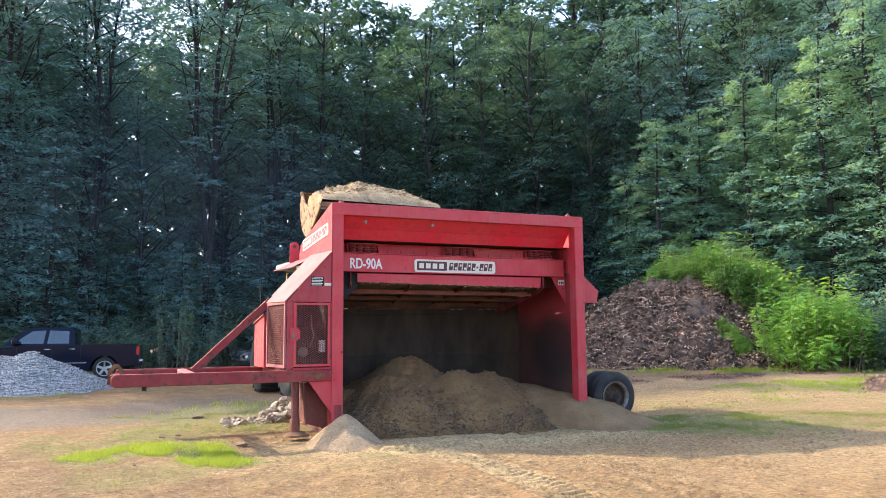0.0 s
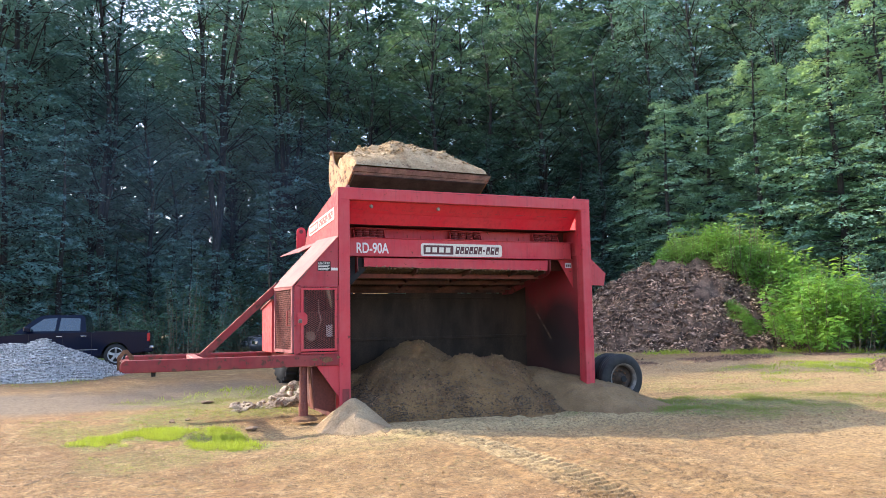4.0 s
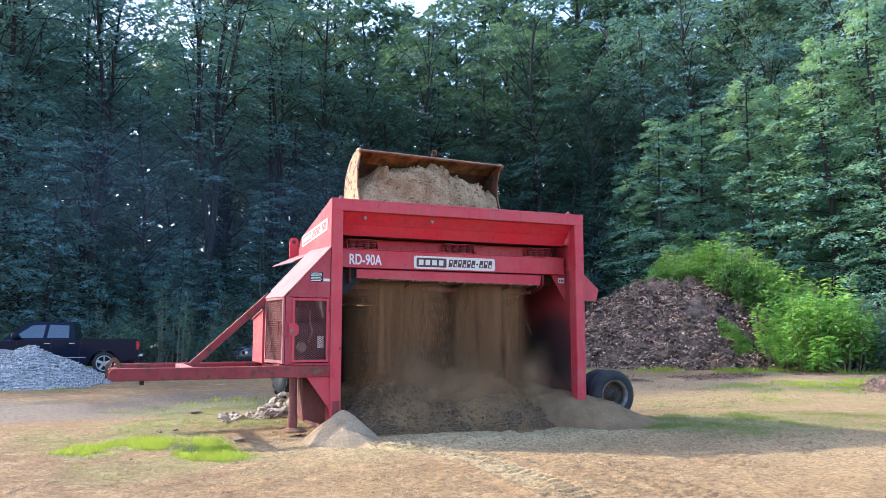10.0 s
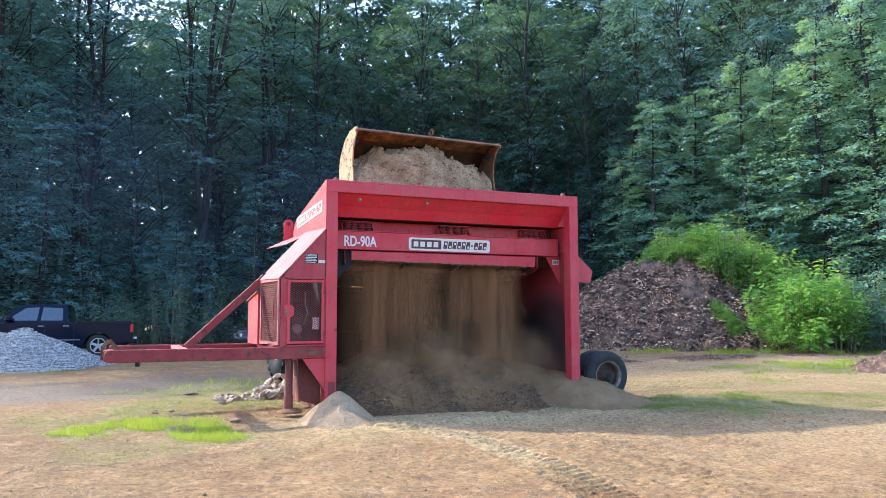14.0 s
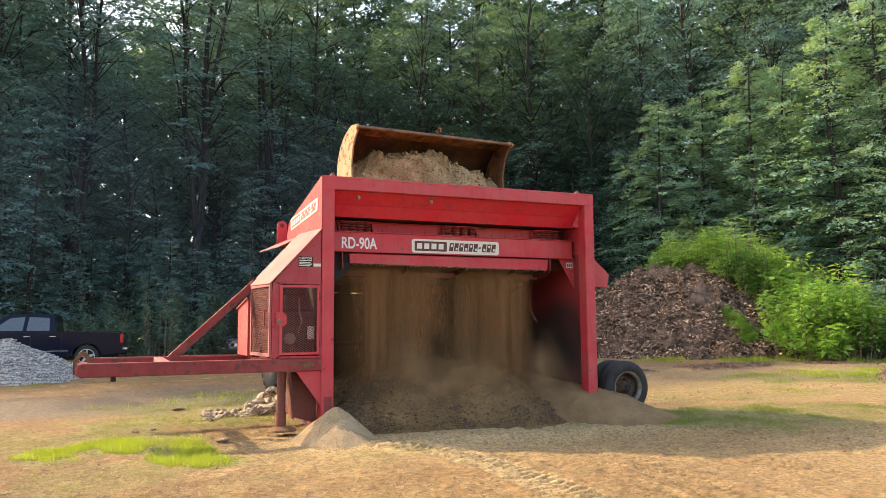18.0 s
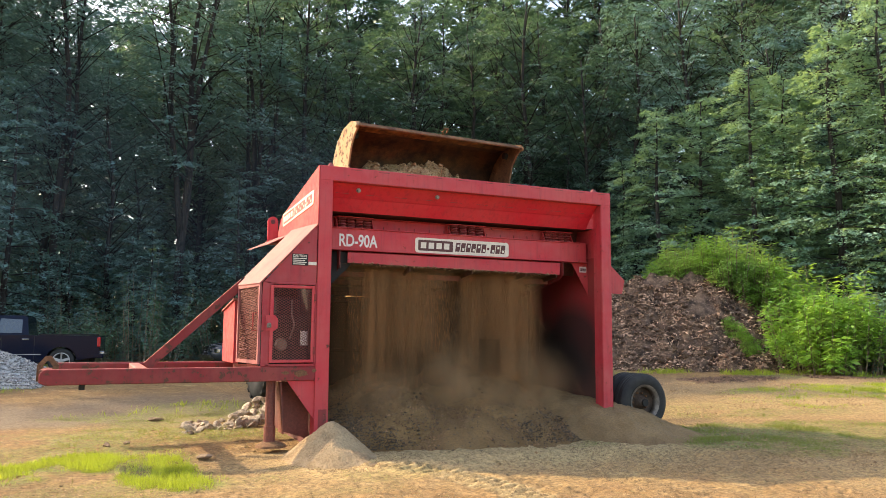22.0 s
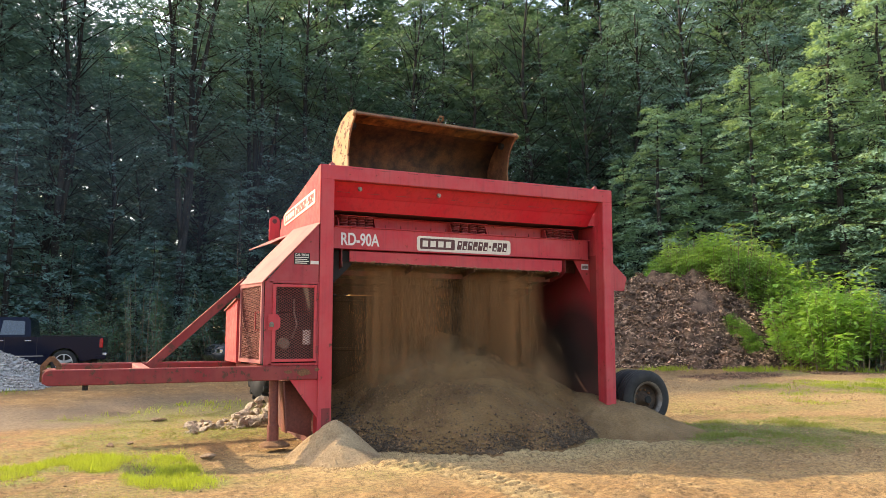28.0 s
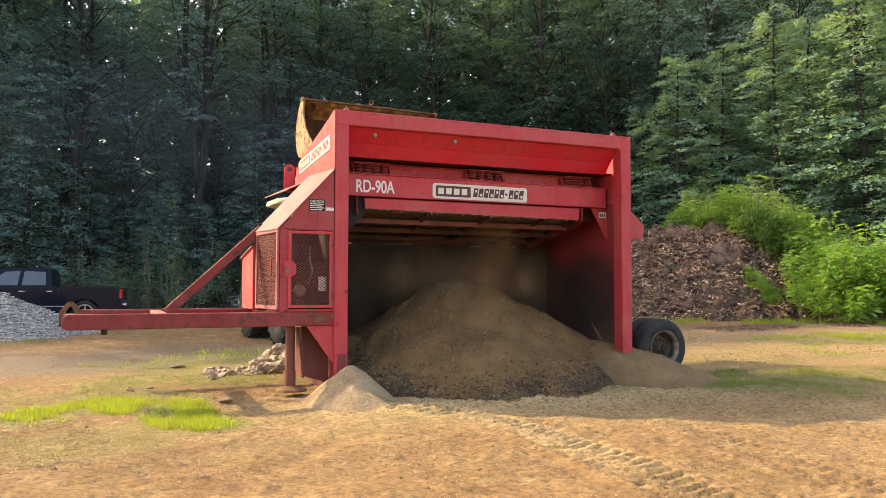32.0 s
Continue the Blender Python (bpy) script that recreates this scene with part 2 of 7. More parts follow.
CLOD = rough_mat("earth_clod", (0.19, 0.11, 0.05), (0.38, 0.265, 0.14), 3.0, 0.95, 0.0, 40, 0.5, 0.02, vary=0.35)
ROCK = rough_mat("dark_rock", (0.15, 0.10, 0.065), (0.34, 0.235, 0.155), 6.0, 0.9, 0.0, 40, 0.5, 0.02)
STONE = rough_mat("field_stone", (0.20, 0.16, 0.12), (0.46, 0.38, 0.29), 3.5, 0.9, 0.0, 40, 0.5, 0.02, vary=0.3)
MULCH = rough_mat("compost", (0.05, 0.030, 0.021), (0.29, 0.18, 0.122), 2.4, 0.95, 0.0, 18, 1.0, 0.10, ((0.36, 0.23, 0.16), 11.0, 0.61))
CHIPS = rough_mat("bark_chips", (0.15, 0.09, 0.06), (0.72, 0.475, 0.335), 1.5, 0.95, 0.0, 40, 0.3, 0.01, vary=0.85)
BARK = rough_mat("bark", (0.014, 0.013, 0.013), (0.05, 0.046, 0.043), 5.0, 0.95, 0.0, 30, 0.7, 0.02, None, (3, 3, 0.5))
# haze and brightness of each part of the wood are put into these leaf colours
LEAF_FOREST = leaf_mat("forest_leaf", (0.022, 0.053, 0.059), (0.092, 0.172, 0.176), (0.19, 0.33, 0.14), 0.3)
LEAF_HAZY = leaf_mat("hazy_blue_green_leaf", (0.066, 0.135, 0.155), (0.19, 0.325, 0.36), (0.20, 0.36, 0.20), 0.3)
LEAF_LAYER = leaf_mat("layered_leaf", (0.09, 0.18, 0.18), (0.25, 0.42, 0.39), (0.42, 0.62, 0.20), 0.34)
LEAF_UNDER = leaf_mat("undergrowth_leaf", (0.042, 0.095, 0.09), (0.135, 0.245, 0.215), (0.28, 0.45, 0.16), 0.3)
LEAF_SHRUB = leaf_mat("shrub_leaf", (0.06, 0.15, 0.03), (0.34, 0.58, 0.14), (0.42, 0.68, 0.10), 0.42)
LEAF_FEATHER = leaf_mat("feathery_leaf", (0.10, 0.20, 0.06), (0.36, 0.56, 0.19), (0.40, 0.64, 0.12), 0.4)
LEAF_GRASS = leaf_mat("grass_blade", (0.13, 0.19, 0.03), (0.35, 0.43, 0.065), (0.48, 0.58, 0.05), 0.4)
LEAF_SHORT = leaf_mat("short_blade", (0.12, 0.15, 0.04), (0.26, 0.29, 0.075), (0.32, 0.36, 0.06), 0.35)
LEAF_DRY = leaf_mat("dry_grass", (0.15, 0.13, 0.05), (0.27, 0.23, 0.09), (0.28, 0.25, 0.07), 0.3)
WOODY = rough_mat("dead_twig", (0.16, 0.115, 0.075), (0.34, 0.26, 0.18), 8.0)


def wall_red_mat():
    """Red sheet, dark brown below a slanting uneven edge, with a soft near-black patch."""
    m, b = base_mat("side_wall_red", 0.72)
    big = noise_of(m, 1.5, 6.0)
    col = mixed(m, ramp(m, big, [(0.35, (0, 0, 0)), (0.7, (1, 1, 1))]), (0.33, 0.02, 0.028), (0.25, 0.05, 0.04))
    co = node(m, "TexCoord")
    sep = node(m, "SeparateXYZ")
    link(m, co.outputs["Object"], sep.inputs[0])

    def calc(op, x, y):
        n = m.node_tree.nodes.new("ShaderNodeMath")
        n.operation = op
        for socket, v in ((n.inputs[0], x), (n.inputs[1], y)):
            if isinstance(v, float):
                socket.default_value = v
            else:
                link(m, v, socket)
        return n.outputs[0]
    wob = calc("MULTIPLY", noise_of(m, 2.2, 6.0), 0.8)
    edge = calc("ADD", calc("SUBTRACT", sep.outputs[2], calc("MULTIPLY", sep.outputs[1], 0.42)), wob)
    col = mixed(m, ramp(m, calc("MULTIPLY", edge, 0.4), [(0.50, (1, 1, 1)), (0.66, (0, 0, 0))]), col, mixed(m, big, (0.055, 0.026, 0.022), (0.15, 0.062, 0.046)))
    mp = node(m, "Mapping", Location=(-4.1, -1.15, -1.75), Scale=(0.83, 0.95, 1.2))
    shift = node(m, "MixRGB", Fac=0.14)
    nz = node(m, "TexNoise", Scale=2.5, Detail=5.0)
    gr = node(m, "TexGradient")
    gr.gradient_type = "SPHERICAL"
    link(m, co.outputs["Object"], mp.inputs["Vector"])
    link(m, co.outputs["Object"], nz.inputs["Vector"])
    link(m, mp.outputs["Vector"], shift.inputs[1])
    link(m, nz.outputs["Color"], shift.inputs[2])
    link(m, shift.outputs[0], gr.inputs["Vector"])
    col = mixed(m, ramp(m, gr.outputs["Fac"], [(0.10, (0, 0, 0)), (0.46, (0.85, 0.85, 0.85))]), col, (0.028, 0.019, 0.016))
    link(m, col, b.inputs["Base Color"])
    bump(m, b, noise_of(m, 30.0, 3.0), 0.15, 0.004)
    return m


def ground_mat():
    m, b = base_mat("earth", 0.95)
    at = m.node_tree.nodes.new("ShaderNodeAttribute")
    at.attribute_name = "cover"
    sep = node(m, "SeparateColor")
    link(m, at.outputs["Color"], sep.inputs[0])
    big, mid, fine = noise_of(m, 0.55, 7.0, rough=0.65), noise_of(m, 2.6, 9.0, rough=0.78), noise_of(m, 16.0, 8.0, rough=0.85)
    streak = noise_of(m, 1.5, 9.0, (0.75, 1.3, 1), 0.78)
    col = mixed(m, ramp(m, streak, [(0.36, (0, 0, 0)), (0.66, (1, 1, 1))]), (0.168, 0.088, 0.029), (0.28, 0.172, 0.064))
    col = mixed(m, ramp(m, big, [(0.47, (0, 0, 0)), (0.62, (0.75, 0.75, 0.75))]), col, (0.19, 0.094, 0.031))
    col = mixed(m, ramp(m, mid, [(0.52, (0, 0, 0)), (0.66, (0.85, 0.85, 0.85))]), col, (0.385, 0.262, 0.122))
    crumb = noise_of(m, 6.5, 10.0, (0.8, 1.1, 1), 0.8)
    col = mixed(m, ramp(m, crumb, [(0.53, (0, 0, 0)), (0.59, (0.5, 0.5, 0.5))]), col, (0.17, 0.095, 0.042))
    # grey gravel road, pale spilled sand, moss and short grass
    col = mixed(m, sep.outputs[1], col, mixed(m, mid, (0.088, 0.067, 0.047), (0.20, 0.156, 0.113)))
    col = mixed(m, sep.outputs[2], col, mixed(m, streak, (0.345, 0.238, 0.108), (0.50, 0.362, 0.178)))
    gm = m.node_tree.nodes.new("ShaderNodeMath")
    gm.operation = "MULTIPLY"
    link(m, sep.outputs[0], gm.inputs[0])
    link(m, ramp(m, noise_of(m, 7.0, 7.0, rough=0.75), [(0.36, (0.1, 0.1, 0.1)), (0.55, (1, 1, 1))]), gm.inputs[1])
    col = mixed(m, gm.outputs[0], col, mixed(m, mid, (0.108, 0.128, 0.031), (0.21, 0.217, 0.058)))
    tone = ramp(m, fine, [(0.40, (0.30, 0.29, 0.28)), (0.50, (0.95, 0.95, 0.95)), (0.60, (1.4, 1.4, 1.4))])
    mul = m.node_tree.nodes.new("ShaderNodeMix")
    mul.data_type, mul.blend_type = "RGBA", "MULTIPLY"
    mul.inputs[0].default_value = 0.9
    link(m, col, mul.inputs[6])
    link(m, tone, mul.inputs[7])
    link(m, mul.outputs[2], b.inputs["Base Color"])
    add = m.node_tree.nodes.new("ShaderNodeMath")
    add.operation = "ADD"
    link(m, fine, add.inputs[0])
    link(m, mid, add.inputs[1])
    bump(m, b, add.outputs[0], 0.6, 0.03)
    return m


def dust_mat(name, c, stretch, scale, lo):
    m = bpy.data.materials.new(name)
    m.use_nodes = True
    b = m.node_tree.nodes["Principled BSDF"]
    b.inputs["Base Color"].default_value = (*c, 1)
    b.inputs["Roughness"].default_value = 1.0
    b.inputs["Specular IOR Level"].default_value = 0.0
    at = m.node_tree.nodes.new("ShaderNodeAttribute")
    at.attribute_name = "thick"
    nz = noise_of(m, scale, 5.0, stretch)
    info = node(m, "ObjectInfo")
    far = node(m, "CombineXYZ")
    own = m.node_tree.nodes.new("ShaderNodeMath")
    own.operation, own.inputs[1].default_value = "MULTIPLY", 40.0
    link(m, info.outputs["Random"], own.inputs[0])
    link(m, own.outputs[0], far.inputs[0])
    link(m, far.outputs[0], nz.node.inputs["Vector"].links[0].from_node.inputs["Location"])
    mu = m.node_tree.nodes.new("ShaderNodeMath")
    mu.operation = "MULTIPLY"
    link(m, at.outputs["Fac"], mu.inputs[0])
    link(m, ramp(m, nz, [(0.35, (lo, lo, lo)), (0.65, (1, 1, 1))]), mu.inputs[1])
    link(m, mu.outputs[0], b.inputs["Alpha"])
    return m


GROUND = ground_mat()
RED_WALL = wall_red_mat()
DUST = dust_mat("dust", (0.29, 0.172, 0.09), (1, 1, 1), 1.6, 0.25)
HAZE = dust_mat("exhaust_haze", (0.42, 0.50, 0.62), (1, 1, 1), 0.35, 0.3)
VEIL = dust_mat("soil_veil", (0.225, 0.112, 0.05), (6, 6, 0.3), 1.0, 0.22)


# ---- building helpers ----
def bx(bm, lo, hi, b=0.006):
    q = bmesh.new()
    bmesh.ops.create_cube(q, size=1)
    for v in q.verts:
        v.co = [lo[i] + (v.co[i] + 0.5) * (hi[i] - lo[i]) for i in range(3)]
    if b:
        bmesh.ops.bevel(q, geom=q.edges[:], offset=min(b, min(hi[i] - lo[i] for i in range(3)) * 0.3), segments=1, affect="EDGES")
    merge(bm, q)
    return bm


def merge(bm, q, m=None):
    if m is not None:
        bmesh.ops.transform(q, matrix=m, verts=q.verts[:])
    me = bpy.data.meshes.new("tmp")
    q.to_mesh(me)
    bm.from_mesh(me)
    bpy.data.meshes.remove(me)
    q.free()


def prism(bm, pts, a, b, axis="y", shift=(0, 0)):
    """A polygon, given in the two other axes, pushed from a to b along axis; shift moves its far end."""
    def at(p, w, s):
        u, v = p[0] + s[0], p[1] + s[1]
        return {"x": (w, u, v), "y": (u, w, v), "z": (u, v, w)}[axis]
    one = [bm.verts.new(at(p, a, (0, 0))) for p in pts]
    two = [bm.verts.new(at(p, b, shift)) for p in pts]
    bm.faces.new(one)
    bm.faces.new(two[::-1])
    for i in range(len(pts)):
        j = (i + 1) % len(pts)
        bm.faces.new((one[j], one[i], two[i], two[j]))
    return bm


def lathe(bm, prof, c, axis="y", n=32):
    """Turn a profile of (radius, along) round an axis through c."""
    rings = []
    for r, a in prof:
        ring = []
        for i in range(n):
            u, v = r * math.cos(2 * math.pi * i / n), r * math.sin(2 * math.pi * i / n)
            p = {"x": (a, u, v), "y": (u, a, v), "z": (u, v, a)}[axis]
            ring.append(bm.verts.new([c[k] + p[k] for k in range(3)]))
        rings.append(ring)
    for s, t in zip(rings, rings[1:]):
        for i in range(n):
            j = (i + 1) % n
            bm.faces.new((s[i], s[j], t[j], t[i]))
    return bm


def tube(bm, pts, radii, n=8):
    pts = [Vector(p) for p in pts]
    if not hasattr(radii, "__len__"):
        radii = [radii] * len(pts)
    radii = [float(r) for r in radii]
    rings = []
    for i, p in enumerate(pts):
        d = (pts[min(i + 1, len(pts) - 1)] - pts[max(i - 1, 0)]).normalized()
        a = d.cross(Vector((0.31, 0.17, 0.93)) if abs(d.z) < 0.9 else Vector((1, 0, 0))).normalized()
        c = d.cross(a)
        rings.append([bm.verts.new(p + radii[i] * (math.cos(2 * math.pi * k / n) * a + math.sin(2 * math.pi * k / n) * c)) for k in range(n)])
    for s, t in zip(rings, rings[1:]):
        for i in range(n):
            j = (i + 1) % n
            bm.faces.new((s[i], s[j], t[j], t[i]))
    bm.faces.new(rings[0][::-1])
    bm.faces.new(rings[-1])
    return bm


def beam(bm, a, b, w, h):
    """A bar of rectangular section from a to b; h is its upright measure."""
    a, b = Vector(a), Vector(b)
    d = (b - a).normalized()
    s = d.cross(Vector((0, 0, 1))).normalized()
    u = s.cross(d)
    vs = []
    for p in (a, b):
        vs.append([bm.verts.new(p + s * (i * w / 2) + u * (k * h / 2)) for i, k in ((-1, -1), (1, -1), (1, 1), (-1, 1))])
    bm.faces.new(vs[0])
    bm.faces.new(vs[1][::-1])
    for i in range(4):
        j = (i + 1) % 4
        bm.faces.new((vs[0][j], vs[0][i], vs[1][i], vs[1][j]))
    return bm


def thing(name, label, category, group="", kind="", place=(0, 0, 0)):
    ob = new(name)
    ob.empty_display_size = 0.2
    ob.location = place
    return tagged(ob, label, category, group, kind)


def part(name, bm, material, parent, label="", smooth=False):
    me = bpy.data.meshes.new(name)
    bmesh.ops.recalc_face_normals(bm, faces=bm.faces[:])
    bm.to_mesh(me)
    bm.free()
    me.materials.append(material)
    if smooth:
        me.polygons.foreach_set("use_smooth", [True] * len(me.polygons))
    ob = new(name, me)
    ob.parent = parent
    return tagged(ob, label)


def array_mesh(name, verts, faces, material, smooth=False):
    """A mesh of equal-sided faces from two arrays."""
    me = bpy.data.meshes.new(name)
    verts, faces = np.asarray(verts, dtype=np.float32), np.asarray(faces, dtype=np.int32)
    k = faces.shape[1]
    me.vertices.add(len(verts))
    me.vertices.foreach_set("co", verts.ravel())
    me.loops.add(faces.size)
    me.loops.foreach_set("vertex_index", faces.ravel())
    me.polygons.add(len(faces))
    me.polygons.foreach_set("loop_start", np.arange(0, faces.size, k, dtype=np.int32))
    if smooth:
        me.polygons.foreach_set("use_smooth", np.ones(len(faces), dtype=bool))
    me.materials.append(material)
    me.update(calc_edges=True)
    me.validate()
    return me


def unit(v):
    return v / np.maximum(np.linalg.norm(v, axis=1, keepdims=True), 1e-6)


def leaves(name, at, along, normal, size, material, slim=0.5):
    """One rhombus a leaf: at its foot, along its midrib, slim: width over length."""
    along = unit(along)
    side = unit(np.cross(normal, along))
    nrm = np.cross(along, side)
    s = size[:, None]
    v = np.stack([at, at + along * s * 0.5 + side * s * slim * 0.5 + nrm * s * 0.06, at + along * s - nrm * s * 0.05,
                  at + along * s * 0.5 - side * s * slim * 0.5 + nrm * s * 0.06], 1).reshape(-1, 3)
    f = np.arange(len(v)).reshape(-1, 4)
    return array_mesh(name, v, f, material)


def small_leaves(name, at, along, normal, size, material, slim=0.62):
    """One pointed triangle a leaf, for crowns."""
    along = unit(along)
    side = unit(np.cross(normal, along))
    s = size[:, None]
    v = np.stack([at - side * s * slim * 0.5, at + along * s, at + side * s * slim * 0.5 + along * s * 0.12], 1).reshape(-1, 3)
    return array_mesh(name, v, np.arange(len(v)).reshape(-1, 3), material)


def lumps(name, at, size, material, rng, flat=0.7):
    """Small angular stones: one skewed octahedron each."""
    n = len(at)
    oct_v = np.array([(1, 0, 0), (-1, 0, 0), (0, 1, 0), (0, -1, 0), (0, 0, 1), (0, 0, -1)], float)
    f = np.array([(0, 2, 4), (2, 1, 4), (1, 3, 4), (3, 0, 4), (2, 0, 5), (1, 2, 5), (3, 1, 5), (0, 3, 5)])
    v = oct_v[None] * rng.uniform(0.6, 1.25, (n, 6, 1)) + rng.normal(0, 0.18, (n, 6, 3))
    a = rng.uniform(0, 6.28, n)
    c, s = np.cos(a)[:, None], np.sin(a)[:, None]
    v = np.stack([v[..., 0] * c - v[..., 1] * s, v[..., 0] * s + v[..., 1] * c, v[..., 2] * flat], -1)
    v = at[:, None] + v * size[:, None, None]
    faces = (f[None] + 6 * np.arange(n)[:, None, None]).reshape(-1, 3)
    return array_mesh(name, v.reshape(-1, 3), faces, material)


def crumbs(name, at, size, material, rng):
    """Tiny four-sided clods."""
    n = len(at)
    tet = np.array([(1, 0, -0.4), (-0.5, 0.87, -0.4), (-0.5, -0.87, -0.4), (0, 0, 0.8)])
    a = rng.uniform(0, 6.28, n)
    v = tet[None] * rng.uniform(0.6, 1.3, (n, 4, 1))
    c, s = np.cos(a)[:, None], np.sin(a)[:, None]
    v = np.stack([v[..., 0] * c - v[..., 1] * s, v[..., 0] * s + v[..., 1] * c, v[..., 2]], -1)
    f = np.array([(0, 1, 3), (1, 2, 3), (2, 0, 3)])
    return array_mesh(name, (at[:, None] + v * size[:, None, None]).reshape(-1, 3), (f[None] + 4 * np.arange(n)[:, None, None]).reshape(-1, 3), material)


def fbm(x, y, seed=0, octaves=4, base=1.0):
    """Smooth value noise on arrays."""
    out, amp, freq = np.zeros_like(x, dtype=float), 1.0, base
    for o in range(octaves):
        g = np.random.RandomState(seed * 31 + o).uniform(-1, 1, (64, 64))
        u, v = x * freq, y * freq
        iu, iv = np.floor(u).astype(int), np.floor(v).astype(int)
        fu, fv = u - iu, v - iv
        fu, fv = fu * fu * (3 - 2 * fu), fv * fv * (3 - 2 * fv)
        a, b = g[iu % 64, iv % 64], g[(iu + 1) % 64, iv % 64]
        c, d = g[iu % 64, (iv + 1) % 64], g[(iu + 1) % 64, (iv + 1) % 64]
        out += amp * ((a * (1 - fu) + b * fu) * (1 - fv) + (c * (1 - fu) + d * fu) * fv)
        amp, freq = amp * 0.5, freq * 2.03
    return out


def near_line(x, y, pts):
    """Distance to a bent line, and how far along it."""
    best, along, run = np.full(x.shape, 1e9), np.zeros(x.shape), 0.0
    for (x0, y0), (x1, y1) in zip(pts, pts[1:]):
        dx, dy = x1 - x0, y1 - y0
        ln = math.hypot(dx, dy)
        k = np.clip(((x - x0) * dx + (y - y0) * dy) / ln ** 2, 0, 1)
        sgn = ((x - x0) * dy - (y - y0) * dx) / ln
        d = np.hypot(x - x0 - k * dx, y - y0 - k * dy) * np.sign(sgn)
        hit = np.abs(d) < np.abs(best)
        best, along = np.where(hit, d, best), np.where(hit, run + k * ln, along)
        run += ln
    return best, along


# ---- ground ----
TRACKS = [([(0.55, -1.5), (0.98, -2.04), (1.1, -3.2), (1.08, -4.8), (0.9, -6.5), (0.3, -9.0)], 0.28, 1.0),
          ([(1.15, -0.95), (1.6, -1.41), (2.87, -2.56), (3.9, -3.17), (6.0, -4.3)], 0.25, 0.4),
          ([(1.9, -0.9), (3.2, -1.75), (5.0, -2.6), (7.0, -3.2)], 0.25, 0.55),
          ([(3.0, -0.8), (2.85, -1.3), (2.76, -3.2), (2.5, -4.7), (2.0, -7.5)], 0.27, 0.45),
          ([(3.75, -0.9), (3.6, -2.5), (3.85, -3.4), (4.3, -5.4)], 0.25, 0.4),
          ([(1.55, -0.8), (1.43, -2.2), (1.5, -2.9), (1.9, -4.4), (1.6, -7.0)], 0.24, 0.28)]
GRASS = [(-3.62, -0.65, 0.38, 0.7, 1.0), (-3.05, 0.0, 0.4, 0.6, 1.0), (-2.6, -0.05, 0.4, 0.7, 1.0), (-2.15, -1.0, 0.38, 0.75, 1.0), (-1.82, -1.85, 0.34, 0.6, 1.0), (-2.7, -1.6, 0.8, 0.5, 0.42),
         (-3.4, 1.2, 0.9, 1.4, 0.54), (-2.5, 2.4, 1.3, 1.7, 0.85), (-1.4, 2.2, 1.1, 1.1, 0.8), (-1.3, 4.9, 1.2, 1.3, 0.8), (0.3, 6.7, 1.2, 0.8, 0.9), (-2.6, -2.2, 1.1, 0.8, 0.45), (-1.2, -2.9, 1.2, 0.35, 0.3), (-0.3, 1.9, 0.9, 0.5, 0.6), (0.3, -2.2, 0.6, 0.35, 0.3),
         (-5.8, 11.2, 1.7, 0.6, 0.6), (-1.5, 16, 5, 1.0, 0.25), (2, 22, 9, 3, 0.8), (5.5, 18, 6, 3, 0.7),
         (7.2, -0.9, 1.7, 1.4, 1.0), (7.2, -2.2, 1.5, 1.0, 0.6), (9.6, -1.5, 2.6, 1.5, 0.62), (12.0, -1.2, 2.4, 1.3, 0.45), (10, 3.2, 4, 1.0, 0.35), (10.5, 1.3, 3.0, 0.8, 0.5),
         (16.0, 3.8, 2.6, 1.1, 1.0), (15.5, 5.0, 3.0, 0.7, 0.7), (19.5, 3.6, 2.5, 1.0, 0.9), (26, 3.5, 6, 1.5, 0.7), (26, 6.8, 4, 0.7, 0.8),
         (12.4, 12.2, 2.2, 0.6, 0.8), (14.8, 11.4, 1.5, 0.5, 0.9), (18.6, 9.6, 1.7, 0.55, 1.0), (20.3, 8.4, 1.6, 0.6, 1.0), (22.4, 7.2, 1.6, 0.6, 0.9)]


def grass_at(x, y):
    g = np.zeros_like(x, dtype=float)
    wob = 1.7 * fbm(x, y, 5, 5, 1.1)
    for cx, cy, rx, ry, s in GRASS:
        d = np.hypot((x - cx) / rx, (y - cy) / ry) + 0.45 * wob
        g = np.maximum(g, s * np.clip((1.35 - d) / 0.7, 0, 1))
    return g


def ground_z(x, y):
    far = np.clip((np.hypot(x + 3, y + 12) - 18) / 14, 0, 1)
    z = 0.25 * far * far * (3 - 2 * far)
    near = np.exp(-((x - 1.5) / 12) ** 2 - ((y + 2) / 10) ** 2)
    z = z + near * (0.035 * fbm(x, y, 1, 3, 0.45) + 0.018 * fbm(x, y, 2, 3, 2.5) + 0.016 * np.abs(fbm(x, y, 3, 2, 5.0)) + 0.009 * fbm(x, y, 6, 1, 11.0))
    for pts, w, s in TRACKS:
        d, a = near_line(x, y, pts)
        inside = np.clip((w - np.abs(d)) / 0.05, 0, 1)
        lug = ((a / 0.145 + np.abs(d) * 2.8) % 1.0 < 0.52).astype(float)
        z = z + s * inside * (-0.026 + 0.046 * lug) + s * 0.016 * np.exp(-((np.abs(d) - w - 0.05) / 0.05) ** 2)
    # ruts worn along the front of the pile
    rut = np.exp(-((y + 1.35 + 0.1 * x) / 0.55) ** 2) * np.clip((x - 1.5) / 1.5, 0, 1) * np.clip((6.5 - x) / 1.5, 0, 1)
    z = z + rut * 0.026 * np.sin(x * 2.0 + y * 34.0 + 2.5 * fbm(x, y, 8, 3, 1.2))
    return z


